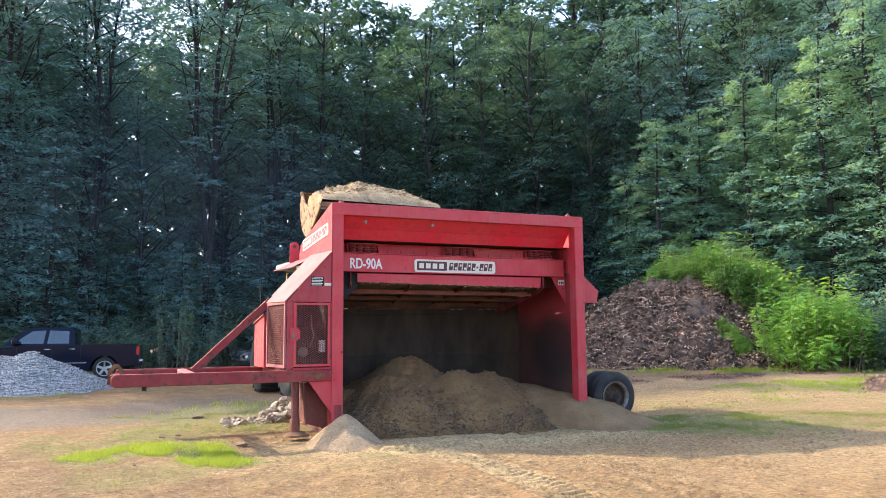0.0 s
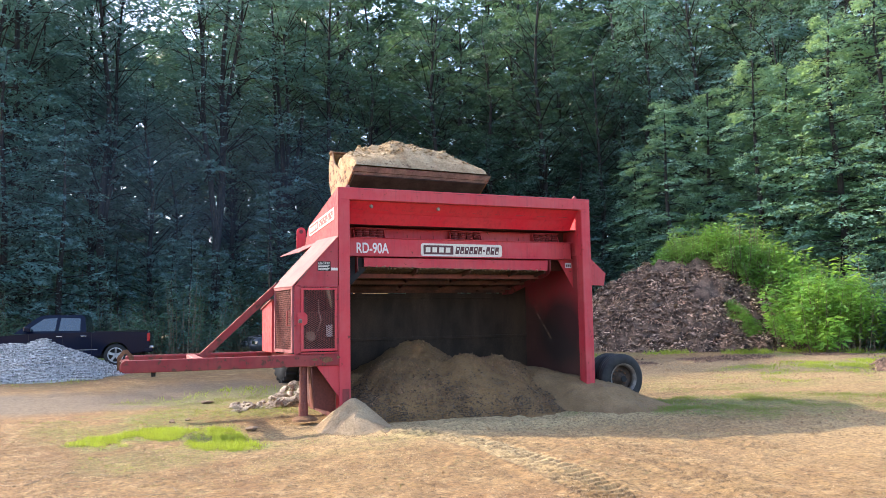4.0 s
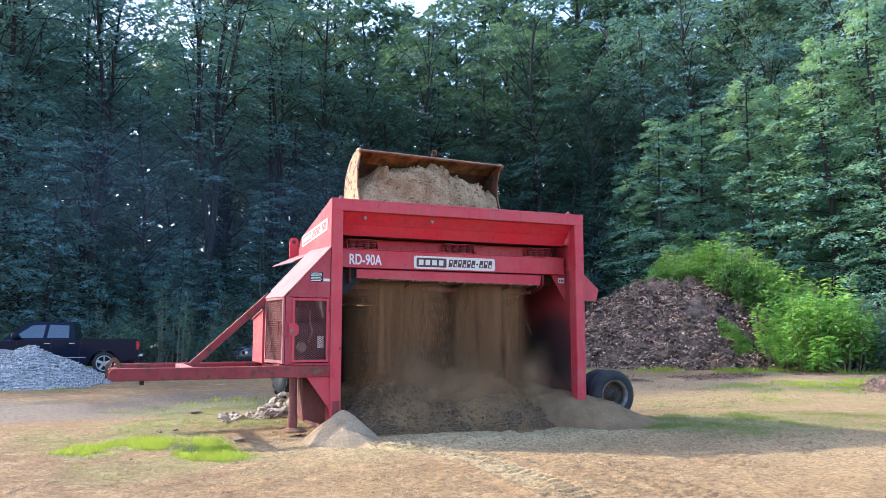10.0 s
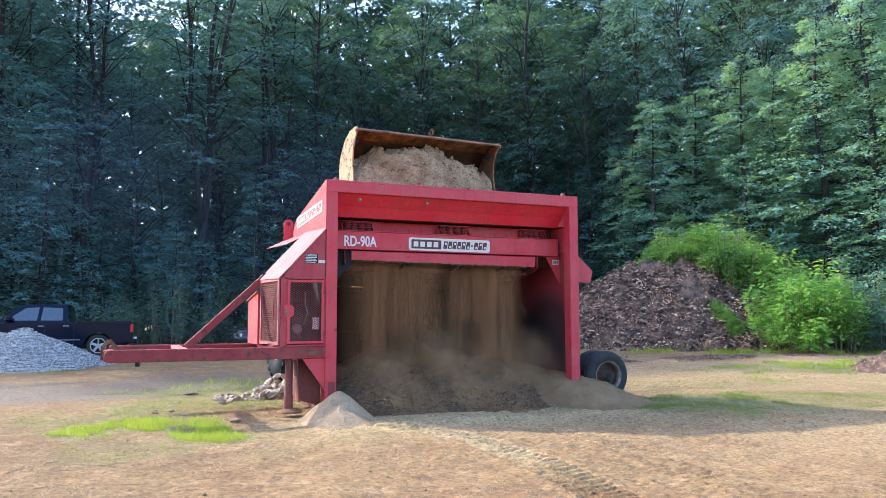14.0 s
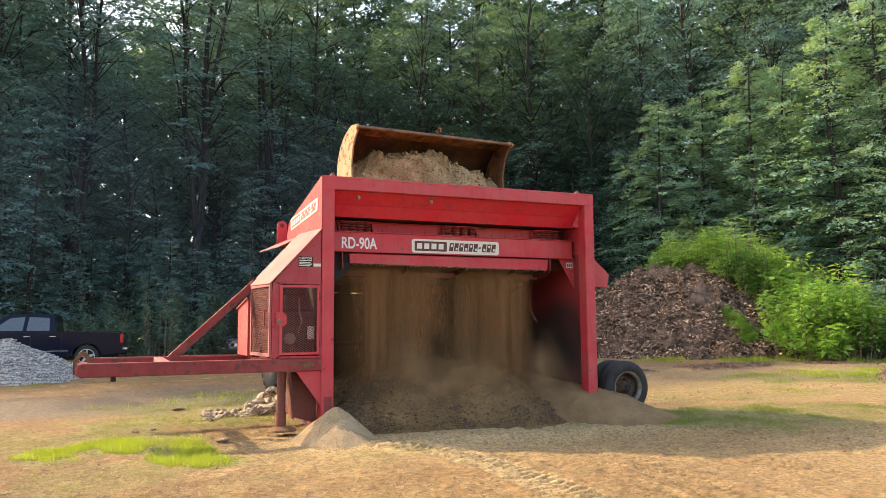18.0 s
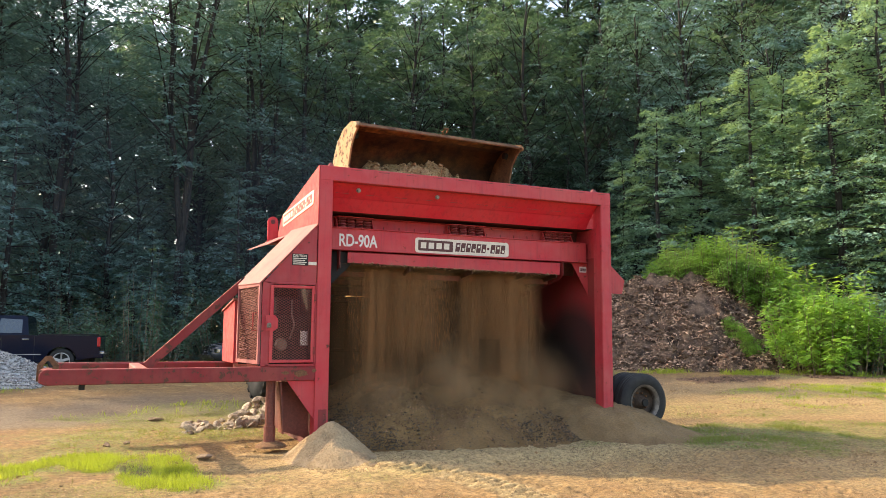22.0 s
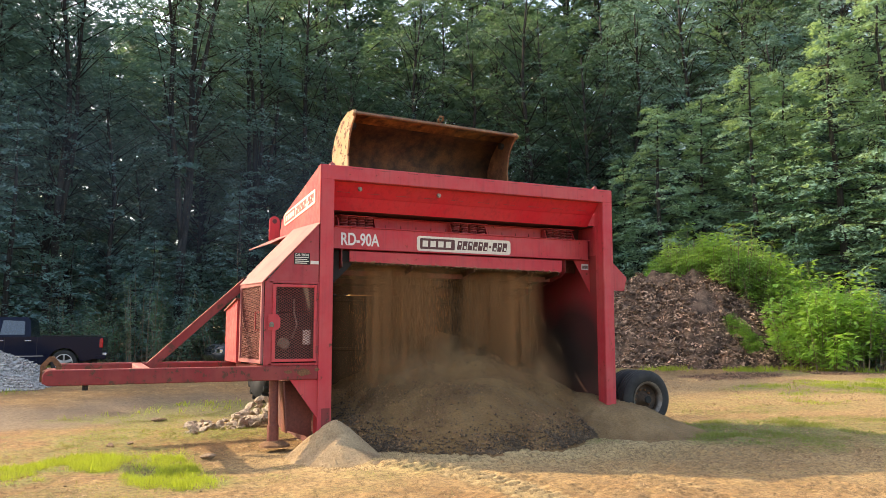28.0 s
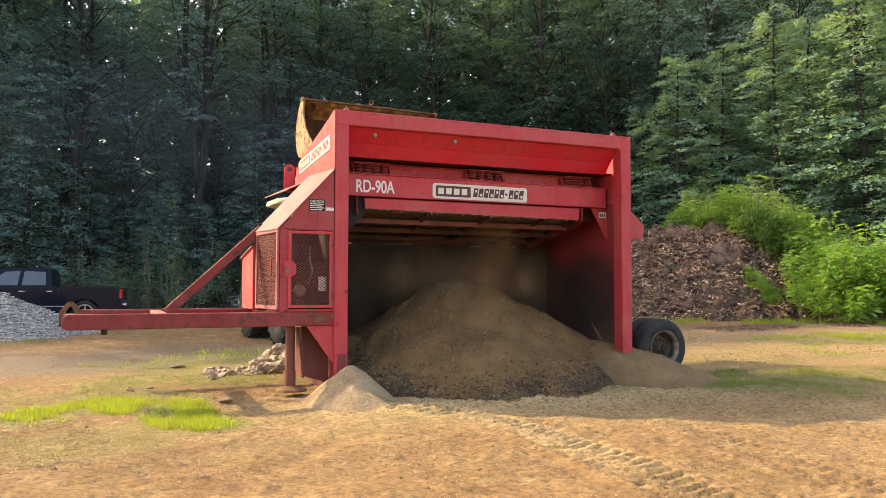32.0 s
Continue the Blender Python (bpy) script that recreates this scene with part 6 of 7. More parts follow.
def build_shrubs():
    rng = random.Random(3)
    kinds = [shrub(90 + i, h, s, LEAF_SHRUB, "weed_bush", "bright green leafy weed bush by the compost mound", 0.25, 42, 64, slim=0.38, low=0.25, uneven=0.5) for i, (h, s) in enumerate(((2.6, 1.7), (3.2, 1.9)))]
    kinds.append(shrub(95, 1.7, 1.1, LEAF_FEATHER, "feathery_weed", "feathery green weeds growing on the compost mound", 0.19, 60, 62, slim=0.22, uneven=0.5))
    kinds.append(shrub(96, 2.5, 1.7, LEAF_UNDER, "dark_bush", "dark green bush at the wood's edge", 0.2, 46, 60, slim=0.4, low=0.15, uneven=0.4))
    first = set()

    def put(i, x, y, z, s):
        src = kinds[i]
        m = pose(x, y, z, 0, 0, rng.uniform(0, 360))
        if i in first:
            ob = copy_thing(src, m)
        else:
            first.add(i)
            ob = src
            ob.matrix_basis = m
        ob.scale = (s, s, s)

    # crest of the mound
    for k, (az, dist, z, s) in enumerate(((39.2, 37.2, 3.2, 0.7), (40.3, 37.2, 3.4, 0.85), (41.4, 37.0, 3.6, 0.9), (42.6, 36.8, 3.6, 0.9), (43.8, 36.4, 3.4, 0.9), (45.0, 36.2, 2.9, 0.85), (46.2, 35.8, 2.3, 0.9), (44.4, 38.0, 3.2, 1.0), (47.6, 36.4, 2.0, 0.9), (42, 38.6, 3.2, 0.95))):
        x, y = spot(az, dist)
        put(0 if k % 3 == 0 else 2, x, y, z, s if k % 3 == 0 else s * 1.5)
    # bushes beside it
    for k, (az, dist, s) in enumerate(((47.6, 32.6, 0.7), (48.3, 32.0, 0.95), (49.2, 31.8, 1.05), (50.2, 32.0, 0.9), (48.6, 33.6, 1.15), (49.7, 33.8, 1.15), (50.7, 33.2, 0.85), (47.9, 36.2, 1.15), (46.9, 35.8, 0.9), (46.2, 33.6, 0.5), (51.9, 33.2, 0.95), (52.9, 33.0, 1.05), (54.1, 33.4, 1.05), (55.6, 34.0, 1.0), (57.2, 34.0, 1.0))):
        x, y = spot(az, dist)
        put(3 if az > 51 else k % 2, x, y, lift(x, y), s)
    # a sprig on the mound's face and one at its far foot
    for az, dist, z, s in ((43.8, 33.1, 1.25, 0.3), (44.4, 32.9, 0.85, 0.28), (43.3, 33.5, 1.75, 0.22), (44.8, 32.7, 0.7, 0.22)):
        x, y = spot(az, dist)
        put(0, x, y, z, s)


build_shrubs()

# ---- wheel loader behind the plant ----
HINGE = [(0, 5.86, 4.19, -35), (0.5, 5.1, 4.12, -35), (1, 4.51, 4.08, -35), (1.5, 4.13, 4.07, -35), (2, 3.9, 4.08, -35), (2.5, 3.86, 4.13, -35), (3, 3.9, 4.23, -35), (3.5, 3.86, 4.31, -33),
         (4.5, 3.4, 4.36, -28), (5.5, 3.04, 4.37, -22), (6, 2.97, 4.34, -12), (6.5, 2.82, 4.30, 0), (7, 2.76, 4.30, 7), (7.5, 2.72, 4.32, 13), (8, 2.58, 4.34, 18), (8.5, 2.47, 4.37, 22), (9, 2.52, 4.43, 25),
         (10, 2.36, 4.43, 29), (11, 2.34, 4.45, 30), (12, 2.35, 4.47, 32), (13, 2.29, 4.50, 34), (14, 2.32, 4.55, 36), (15.5, 2.29, 4.55, 39), (17, 2.26, 4.55, 42), (18, 2.25, 4.57, 44), (19, 2.23, 4.56, 45),
         (20, 2.20, 4.54, 47), (21, 2.24, 4.55, 48), (22, 2.31, 4.52, 50), (23, 2.38, 4.55, 50), (25, 2.40, 4.55, 50), (26.5, 2.42, 4.57, 50), (27.5, 2.43, 4.62, 48), (28, 2.45, 4.63, 43), (28.5, 2.46, 4.65, 36),
         (29, 2.86, 4.60, 22), (29.5, 3.95, 4.62, 8), (30, 3.6, 4.36, 4), (30.5, 4.4, 4.46, 4), (31, 4.65, 4.39, 3), (31.5, 5.7, 4.54, 2), (32, 6.35, 4.49, 2)]
REACH, YAW, MID = 1.95, 4.0, 2.45
PIVOT = (1.35, 2.1)


def rounded_at(x, y, w, h, r):
    return [(x + u, y + v) for u, v in rounded(w, h, r)]


def loader_wheel(parent, x, y, side):
    bm = bmesh.new()
    R, w = 0.80, 0.30
    lathe(bm, [(0.36, -w + 0.05), (0.42, -w), (0.62, -w - 0.02), (0.72, -w + 0.02), (0.755, -w + 0.06), (0.765, 0), (0.755, w - 0.06), (0.72, w - 0.02), (0.62, w + 0.02), (0.42, w), (0.36, w - 0.05)], (0, 0, 0), "x", 40)
    ty = part("tyre", bm, RUBBER, parent, "large lugged loader tyre", True)
    ty.location = (x, y, R * 1.1 - 0.01)
    ty.scale = (1.1, 1.1, 1.1)
    lug = bmesh.new()
    for k in range(22):
        a = 2 * math.pi * k / 22
        for s in (-1, 1):
            q = bmesh.new()
            bx(q, (0.02 if s > 0 else -w + 0.02, -0.05, 0.745), (w - 0.02 if s > 0 else -0.02, 0.05, 0.81), 0)
            merge(lug, q, Matrix.Rotation(a + (0.14 if s > 0 else 0), 4, "X"))
    part("tread", lug, RUBBER, ty)
    bm = bmesh.new()
    o = -1 if side < 0 else 1
    lathe(bm, [(0.40, o * (w - 0.02)), (0.36, o * (w - 0.06)), (0.33, o * 0.12), (0.20, o * 0.10), (0.17, o * 0.22), (0.0, o * 0.23)], (0, 0, 0), "x", 28)
    part("rim", bm, YELLOW, ty, "yellow steel rim", True)
    return ty


def build_loader():
    t = thing("wheel_loader", "yellow wheel loader working behind the screening plant", "wheel loader")
    B = bmesh.new
    bm = B()
    prism(bm, [(-0.75, 0.7), (1.3, 0.7), (1.3, 1.4), (0.9, 2.2), (0.1, 2.3), (-0.4, 1.3)], -0.45, 0.45, "x")
    part("front_frame", bm, YELLOW, t)
    bm = B()
    prism(bm, [(1.5, 0.75), (4.9, 0.75), (5.0, 1.5), (4.85, 2.2), (2.9, 2.35), (2.8, 1.6), (1.5, 1.5)], -0.75, 0.75, "x")
    part("rear_body", bm, YELLOW, t, "yellow engine hood")
    bm = B()
    for x in (-0.72, 0.66):
        for y0, y1 in ((1.55, 1.62), (2.85, 2.92)):
            bx(bm, (x, y0, 1.5), (x + 0.06, y1, 3.55), 0.01)
    bx(bm, (-0.72, 1.55, 1.45), (0.72, 2.92, 1.6), 0.02)
    part("cab_frame", bm, YELLOW, t)
    for lo, hi in (((-0.70, 1.62, 2.1), (-0.685, 2.85, 3.5)), ((0.685, 1.62, 2.1), (0.70, 2.85, 3.5)), ((-0.66, 1.57, 2.1), (0.66, 1.585, 3.5)), ((-0.66, 2.885, 2.3), (0.66, 2.9, 3.5))):
        bm = B()
        bx(bm, lo, hi, 0)
        part("cab_pane", bm, WINDOW, t)
    bm = B()
    prism(bm, rounded_at(-1.08, 1.1, 2.16, 2.1, 0.5), 3.62, 3.74, "z")
    bmesh.ops.bevel(bm, geom=bm.edges[:], offset=0.04, segments=2, affect="EDGES")
    part("cab_roof", bm, CREAM, t, "cream rounded cab roof")
    for x in (-0.78, 0.78):
        bm = B()
        bx(bm, (x - 0.09, 1.22, 3.52), (x + 0.09, 1.35, 3.68), 0.02)
        part("work_lamp", bm, CREAM, t)
    wheels = [loader_wheel(t, x, y, -1 if x < 0 else 1) for x, y in ((-1.2, 0.0), (1.2, 0.0), (-1.2, 3.1), (1.2, 3.1))]
    bm = B()
    tube(bm, [(-1.2, 0, 0.8), (1.2, 0, 0.8)], 0.14, 10)
    tube(bm, [(-1.2, 3.1, 0.8), (1.2, 3.1, 0.8)], 0.14, 10)
    part("axles", bm, BLACK, t)
    arm = B()
    ln = 3.82
    for x in (-0.62, 0.62):
        prism(arm, [(0.15, -0.14), (0.1, 0.18), (-1.6, 0.42), (-ln, 0.12), (-ln, -0.12), (-1.6, 0.0)], x - 0.05, x + 0.05, "x")
    tube(arm, [(-0.6, -1.7, 0.2), (0.6, -1.7, 0.2)], 0.12, 10)
    lift_arm = part("lift_arm", arm, YELLOW, t)
    lift_arm.location = (0, PIVOT[0], PIVOT[1])
    # bucket: shell, sides, edge, eye
    inner = [(1.18, -0.20), (0.28, -0.20), (0.08, -0.14), (-0.07, 0.02), (-0.13, 0.28), (-0.10, 0.58), (0.06, 0.86), (0.30, 1.05)]
    outer = [(f - 0.035 * k, u - 0.03 * (1 - k)) for (f, u), k in zip(inner, (0, 0, 0.4, 0.8, 1, 1, 0.9, 0.6))]
    W = 1.6
    bm = B()
    prism(bm, [(-f, u) for f, u in inner + outer[::-1]], -W + 0.02, W - 0.02, "x")
    bucket = part("bucket", bm, BUCKET_IN, t, "rusty loader bucket with yellow sides", True)
    sidep = [(1.20, -0.23), (0.28, -0.24), (0.05, -0.17), (-0.11, 0.0), (-0.18, 0.28), (-0.14, 0.6), (0.03, 0.90), (0.28, 1.09), (0.36, 1.06), (0.33, 0.86), (0.36, 0.66), (0.50, 0.42), (0.74, 0.20), (1.0, 0.03), (1.2, -0.12)]
    for x in (-W, W - 0.03):
        bm = B()
        prism(bm, [(-f, u) for f, u in sidep], x, x + 0.03, "x")
        part("side_plate", bm, OCHRE if x < 0 else RUST, bucket, "yellow side plate" if x < 0 else "rusted side plate")
    bm = B()
    prism(bm, [(-1.32, -0.205), (-1.1, -0.24), (-1.1, -0.19), (-1.18, -0.175)], -W, W, "x")
    part("cutting_edge", bm, DUST_STEEL, bucket, "dust-caked steel cutting edge")
    bm = B()
    prism(bm, [(-1.10, -0.235), (-0.28, -0.235), (-0.06, -0.175), (-0.06, -0.195), (-0.28, -0.262), (-1.10, -0.262)], -W + 0.05, W - 0.05, "x")
    part("belly_plate", bm, BELLY, bucket, "dust-caked worn belly plate")
    bm = B()
    bx(bm, (-W, -0.34, 1.03), (W, -0.26, 1.065), 0.008)
    part("spill_rim", bm, RUST, bucket)
    bm = B()
    band = [(-0.10, 0.60), (-0.03, 0.72), (0.06, 0.86), (0.18, 0.965), (0.30, 1.05)]
    prism(bm, [(-f - 0.008, u - 0.004) for f, u in band] + [(-f + 0.004, u) for f, u in band[::-1]], -W + 0.04, W - 0.04, "x")
    part("worn_band", bm, RUST_OCHRE, bucket, "ochre rust along the upper lip", True)
    bm = B()
    tube(bm, [(0.0, -0.27, 1.05), (-0.045, -0.27, 1.12), (-0.03, -0.27, 1.19), (0.03, -0.27, 1.19), (0.045, -0.27, 1.12), (0.0, -0.27, 1.05)], 0.018, 6)
    part("lifting_eye", bm, RUST, bucket)
    for x in (-1.5, 1.5):
        bm = B()
        lathe(bm, [(0.0, -0.03), (0.06, -0.03), (0.06, 0.03), (0.0, 0.03)], (x * 0.985, -0.16, 0.72), "x", 10)
        part("wear_knob", bm, BLACK, bucket)
        bm = B()
        bx(bm, (x * 1.067 - 0.035, -0.355, 1.0), (x * 1.067 + 0.035, -0.25, 1.075), 0.012)
        part("corner_cap", bm, OCHRE, bucket, "ochre corner cap")
    return t, wheels, lift_arm, bucket


LOADER, WHEELS, LIFT_ARM, BUCKET = build_loader()


def build_load():
    """The soil carried in the bucket: a lumpy mound with broken front."""
    xs, fs = np.arange(-1.56, 1.561, 0.03), np.arange(-0.08, 1.30, 0.03)
    X, F = np.meshgrid(xs, fs)
    arch = np.clip(1 - (np.abs(X + 0.25) / np.where(X < -0.25, 1.42, 2.1)) ** np.where(X < -0.25, 3.6, 2.8), 0, 1) ** 0.75
    back = np.clip((F + 0.12) / 0.25, 0, 1)
    front = np.clip((1.29 - F) / 0.72, 0, 1) ** 0.68
    Z = -0.19 + (0.47 + 0.66 * arch) * back * front + 0.30 * np.exp(-((X - 0.1) / 0.62) ** 2) * back * front + 0.22 * fbm(X + 5, F + 5, 31, 5, 1.7) * front * arch + 0.09 * np.abs(fbm(X + 2, F + 9, 32, 4, 3.4)) * front
    Z = np.maximum(Z, -0.185)
    Z[:, 0] = Z[:, -1] = Z[-1] = -0.24
    n, k = X.shape
    i = np.arange(n * k).reshape(n, k)
    f = np.stack([i[:-1, :-1], i[:-1, 1:], i[1:, 1:], i[1:, :-1]], -1).reshape(-1, 4)
    ob = new("soil_load", array_mesh("soil_load", np.stack([X, -F, Z], -1).reshape(-1, 3), f[:, ::-1], LOAD, True))
    tagged(ob, "heaped load of dry pale soil in the loader bucket", "soil load")
    rng = np.random.RandomState(2)
    m = 900
    a, b = rng.randint(2, n - 6, m), rng.randint(4, k - 4, m)
    p = np.stack([X[a, b], -F[a, b], Z[a, b]], -1)
    c = new("clods", lumps("clods", p, rng.uniform(0.2, 1.0, m) ** 2 * 0.045 + 0.008, LOAD, rng))
    c.parent = ob
    tagged(c, "small clods on the load", kind="stuff")
    tw = bmesh.new()
    r = random.Random(6)
    for _ in range(26):
        x, y = r.uniform(-0.2, 0.5), -r.uniform(0.2, 0.5)
        z = 0.93
        tube(tw, [(x, y, z), (x + r.uniform(-0.12, 0.12), y + r.uniform(-0.1, 0.1), z + r.uniform(0.05, 0.18))], [0.006, 0.002], 4)
    part("roots", tw, WOODY, ob, "dry roots sticking out")
    return ob


LOAD_OB = build_load()


# ---- falling soil ----
def build_curtain():
    rng = np.random.RandomState(17)
    meshes = []
    for k in range(6):
        n = 900
        x = rng.normal(0, 0.13, n) + 0.05 * np.sin(rng.uniform(0, 6, n) * 3)
        y, z = rng.uniform(-0.28, 0.32, n), rng.uniform(0, 1.15, n)
        ln, w = rng.uniform(0.1, 0.42, n) ** 2 + 0.02, rng.uniform(0.002, 0.0065, n)
        a = rng.uniform(-0.9, 0.9, n)
        dx, dy = np.cos(a) * w, np.sin(a) * w
        s = rng.normal(0, 0.02, n)
        v = np.stack([np.stack([x, y, z], -1), np.stack([x + dx, y + dy, z + ln * 0.4], -1), np.stack([x + s * ln, y, z + ln], -1), np.stack([x - dx, y - dy, z + ln * 0.5], -1)], 1)
        meshes.append(array_mesh("falling_soil", v.reshape(-1, 3), np.arange(4 * n).reshape(-1, 4), GRAINS))
    out = []
    cols = 13
    for c in range(cols):
        x = (1.25 + 0.17 * c) if c < 6 else (2.72 + 0.2 * (c - 6))
        for k in range(5):
            ob = new("falling_soil", meshes[(c * 5 + k * 2) % 6])
            tagged(ob, "streaks of brown soil falling from the screen", "falling soil", "falling soil", "stuff")
            out.append((ob, x, 1.26 + 0.05 * math.sin(c * 1.7), c, k))
    return out


CURTAIN = build_curtain()


def build_dust():
    rng = np.random.RandomState(23)
    out = []
    for k in range(8):
        g = np.linspace(-1, 1, 15)
        U, V = np.meshgrid(g, g)
        a, tilt = rng.normal(0.3, 0.2), rng.normal(0, 0.1)
        wd, ht = rng.uniform(0.8, 1.1), rng.uniform(0.55, 0.8)
        x = U * wd * math.cos(a)
        y = U * wd * math.sin(a) + V * tilt + 0.12 * fbm(U + 3, V + k, 3, 2, 1.0)
        i = np.arange(225).reshape(15, 15)
        me = array_mesh("dust_puff", np.stack([x, y, V * ht], -1).reshape(-1, 3), np.stack([i[:-1, :-1], i[:-1, 1:], i[1:, 1:], i[1:, :-1]], -1).reshape(-1, 4), DUST, True)
        th = np.clip(1 - np.hypot(U, V), 0, 1) ** 1.5 * 0.6
        at = me.attributes.new("thick", "FLOAT", "POINT")
        at.data.foreach_set("value", th.ravel().astype(np.float32))
        ob = new("dust_puff", me)
        tagged(ob, "thin puff of pale brown dust", "dust", "dust under the screen", "stuff")
        out.append((ob, 0.95 + 3.4 * (k + 0.5) / 8, 0.0 + 0.35 * (k % 2)))
    return out


DUST_PUFFS = build_dust()


def build_veils():
    """Fine soil between the streaks: thin uneven sheets."""
    out = []
    for k in range(9):
        g, h = np.linspace(-1, 1, 17), np.linspace(0, 1, 13)
        U, V = np.meshgrid(g, h)
        i = np.arange(U.size).reshape(U.shape)
        wide = 0.62 if k < 8 else 0.5
        v = np.stack([U * wide, 0.07 * fbm(U + 2 * k, V, 6, 2, 1.2), V * 2.72], -1).reshape(-1, 3)
        me = array_mesh("soil_veil", v, np.stack([i[:-1, :-1], i[:-1, 1:], i[1:, 1:], i[1:, :-1]], -1).reshape(-1, 4), VEIL, True)
        th = np.clip((1 - np.abs(U)) / 0.55, 0, 1) * np.clip((1.0 - V) / 0.22, 0, 1) ** 1.5 * (0.72 if k < 8 else 0.32)
        at = me.attributes.new("thick", "FLOAT", "POINT")
        at.data.foreach_set("value", th.ravel().astype(np.float32))
        ob = new("soil_veil", me)
        tagged(ob, "thin veil of fine brown soil falling", "falling soil", "falling soil", "stuff")
        out.append((ob, (1.0, 1.3, 1.58, 1.8, 3.1, 3.27, 3.44, 3.6, 3.0)[k], 0.70 + 0.13 * (k % 3)))
    return out


VEILS = build_veils()


# ---- pickup ----
def build_pickup():
    t = thing("pickup_truck", "black crew-cab pickup truck parked at the forest edge", "pickup truck")
    B = bmesh.new

    def arch(cx, r=0.47):
        return [(cx + r * math.cos(a), 0.40 + r * math.sin(a)) for a in np.linspace(0.05, math.pi - 0.05, 10)]
    low = [(0.0, 0.52)] + [(-0.02, 0.62), (0.0, 1.22), (-1.9, 1.24), (-1.95, 1.24), (-4.05, 1.22), (-5.55, 1.10), (-5.80, 0.95), (-5.85, 0.50), (-5.4, 0.36)] + arch(-4.85)[::-1] + [(-4.3, 0.36), (-1.7, 0.36)] + arch(-1.15)[::-1] + [(-0.6, 0.45)]
    bm = B()
    prism(bm, low, 0.0, 1.98, "y")
    bmesh.ops.bevel(bm, geom=[e for e in bm.edges if e.calc_length() > 0.3], offset=0.03, segments=2, affect="EDGES")
    part("body", bm, TRUCK, t, "glossy black body")
    cab = [(-1.95, 1.22), (-2.02, 1.80), (-2.15, 1.87), (-3.35, 1.87), (-3.55, 1.80), (-4.30, 1.22)]
    bm = B()
    prism(bm, cab, 0.12, 1.86, "y")

    def lean_in(q):
        for v in q.verts:
            k = max(0.0, v.co.z - 1.22) * 0.26
            v.co.x -= 0.2
            v.co.y += k if v.co.y < 1 else -k
    lean_in(bm)
    part("cab", bm, TRUCK, t)
    for pts in ([(-2.15, 1.30), (-2.17, 1.74), (-2.80, 1.77), (-2.86, 1.30)], [(-2.98, 1.30), (-2.92, 1.77), (-3.36, 1.74), (-3.95, 1.30)]):
        bm = B()
        prism(bm, pts, 0.105, 0.125, "y")
        lean_in(bm)
        part("side_window", bm, WINDOW, t, "tinted side window")
    bm = B()
    bx(bm, (-1.85, 0.08, 1.235), (-0.06, 0.14, 1.275), 0.01)
    part("bed_rail", bm, BLACK, t)
    bm = B()
    bx(bm, (-0.10, -0.01, 0.86), (0.015, 0.10, 1.18), 0.02)
    part("tail_light", bm, LAMP_RED, t, "red tail light")
    bm = B()
    bx(bm, (-0.22, -0.01, 0.48), (0.12, 1.99, 0.64), 0.03)
    part("rear_bumper", bm, TRUCK, t)
    bm = B()
    bx(bm, (-4.15, -0.16, 1.28), (-3.92, 0.06, 1.46), 0.04)
    part("door_mirror", bm, TRUCK, t)
    for x in (-2.32, -3.12):
        bm = B()
        bx(bm, (x, -0.02, 1.09), (x + 0.2, 0.02, 1.12), 0.008)
        part("door_handle", bm, CHROME, t)
    bm = B()
    bx(bm, (-5.3, -0.008, 0.60), (-1.75, 0.004, 0.625), 0)
    part("side_moulding", bm, CHROME, t, "thin bright side moulding")
    bm = B()
    bx(bm, (-0.18, 0.25, 0.60), (0.135, 1.75, 0.70), 0.03)
    part("bumper_step", bm, CHROME, t, "chrome bumper step")
    for x in (-1.96, -2.90, -4.0):
        bm = B()
        bx(bm, (x, -0.004, 0.45), (x + 0.012, 0.003, 1.2), 0)
        part("door_gap", bm, BLACK, t)
    for cx in (-1.15, -4.85):
        for y0, o in ((0.02, 1), (1.68, -1)):
            bm = B()
            lathe(bm, [(0.26, 0.02), (0.29, 0.0), (0.37, 0.0), (0.40, 0.03), (0.40, 0.25), (0.37, 0.28), (0.29, 0.28), (0.26, 0.26)], (cx, y0, 0.40), "y", 32)
            ty = part("tyre", bm, RUBBER, t, smooth=True)
            if o > 0:
                bm = B()
                lathe(bm, [(0.28, 0.02), (0.265, 0.03), (0.25, 0.10), (0.0, 0.10)], (cx, y0, 0.40), "y", 28)
                part("wheel_well", bm, BLACK, ty)
                bm = B()
                lathe(bm, [(0.275, 0.012), (0.245, 0.012), (0.245, 0.05), (0.275, 0.05)], (cx, y0, 0.40), "y", 28)
                for k in range(5):
                    a = 2 * math.pi * k / 5 + 0.3
                    beam(bm, (cx, y0 + 0.03, 0.40), (cx + 0.255 * math.cos(a), y0 + 0.02, 0.40 + 0.255 * math.sin(a)), 0.04, 0.085)
                lathe(bm, [(0.0, 0.0), (0.06, 0.005), (0.07, 0.04)], (cx, y0, 0.40), "y", 12)
                part("alloy_wheel", bm, ALLOY, ty, "silver five-spoke wheel")
    bm = B()
    bx(bm, (-5.5, 0.2, 0.3), (-0.3, 1.8, 0.5), 0.03)
    part("underbody", bm, BLACK, t)
    x, y = -2.49, 17.66
    t.matrix_basis = pose(x, y, lift(x, y) + 0.03, 0, 0, -6)


build_pickup()


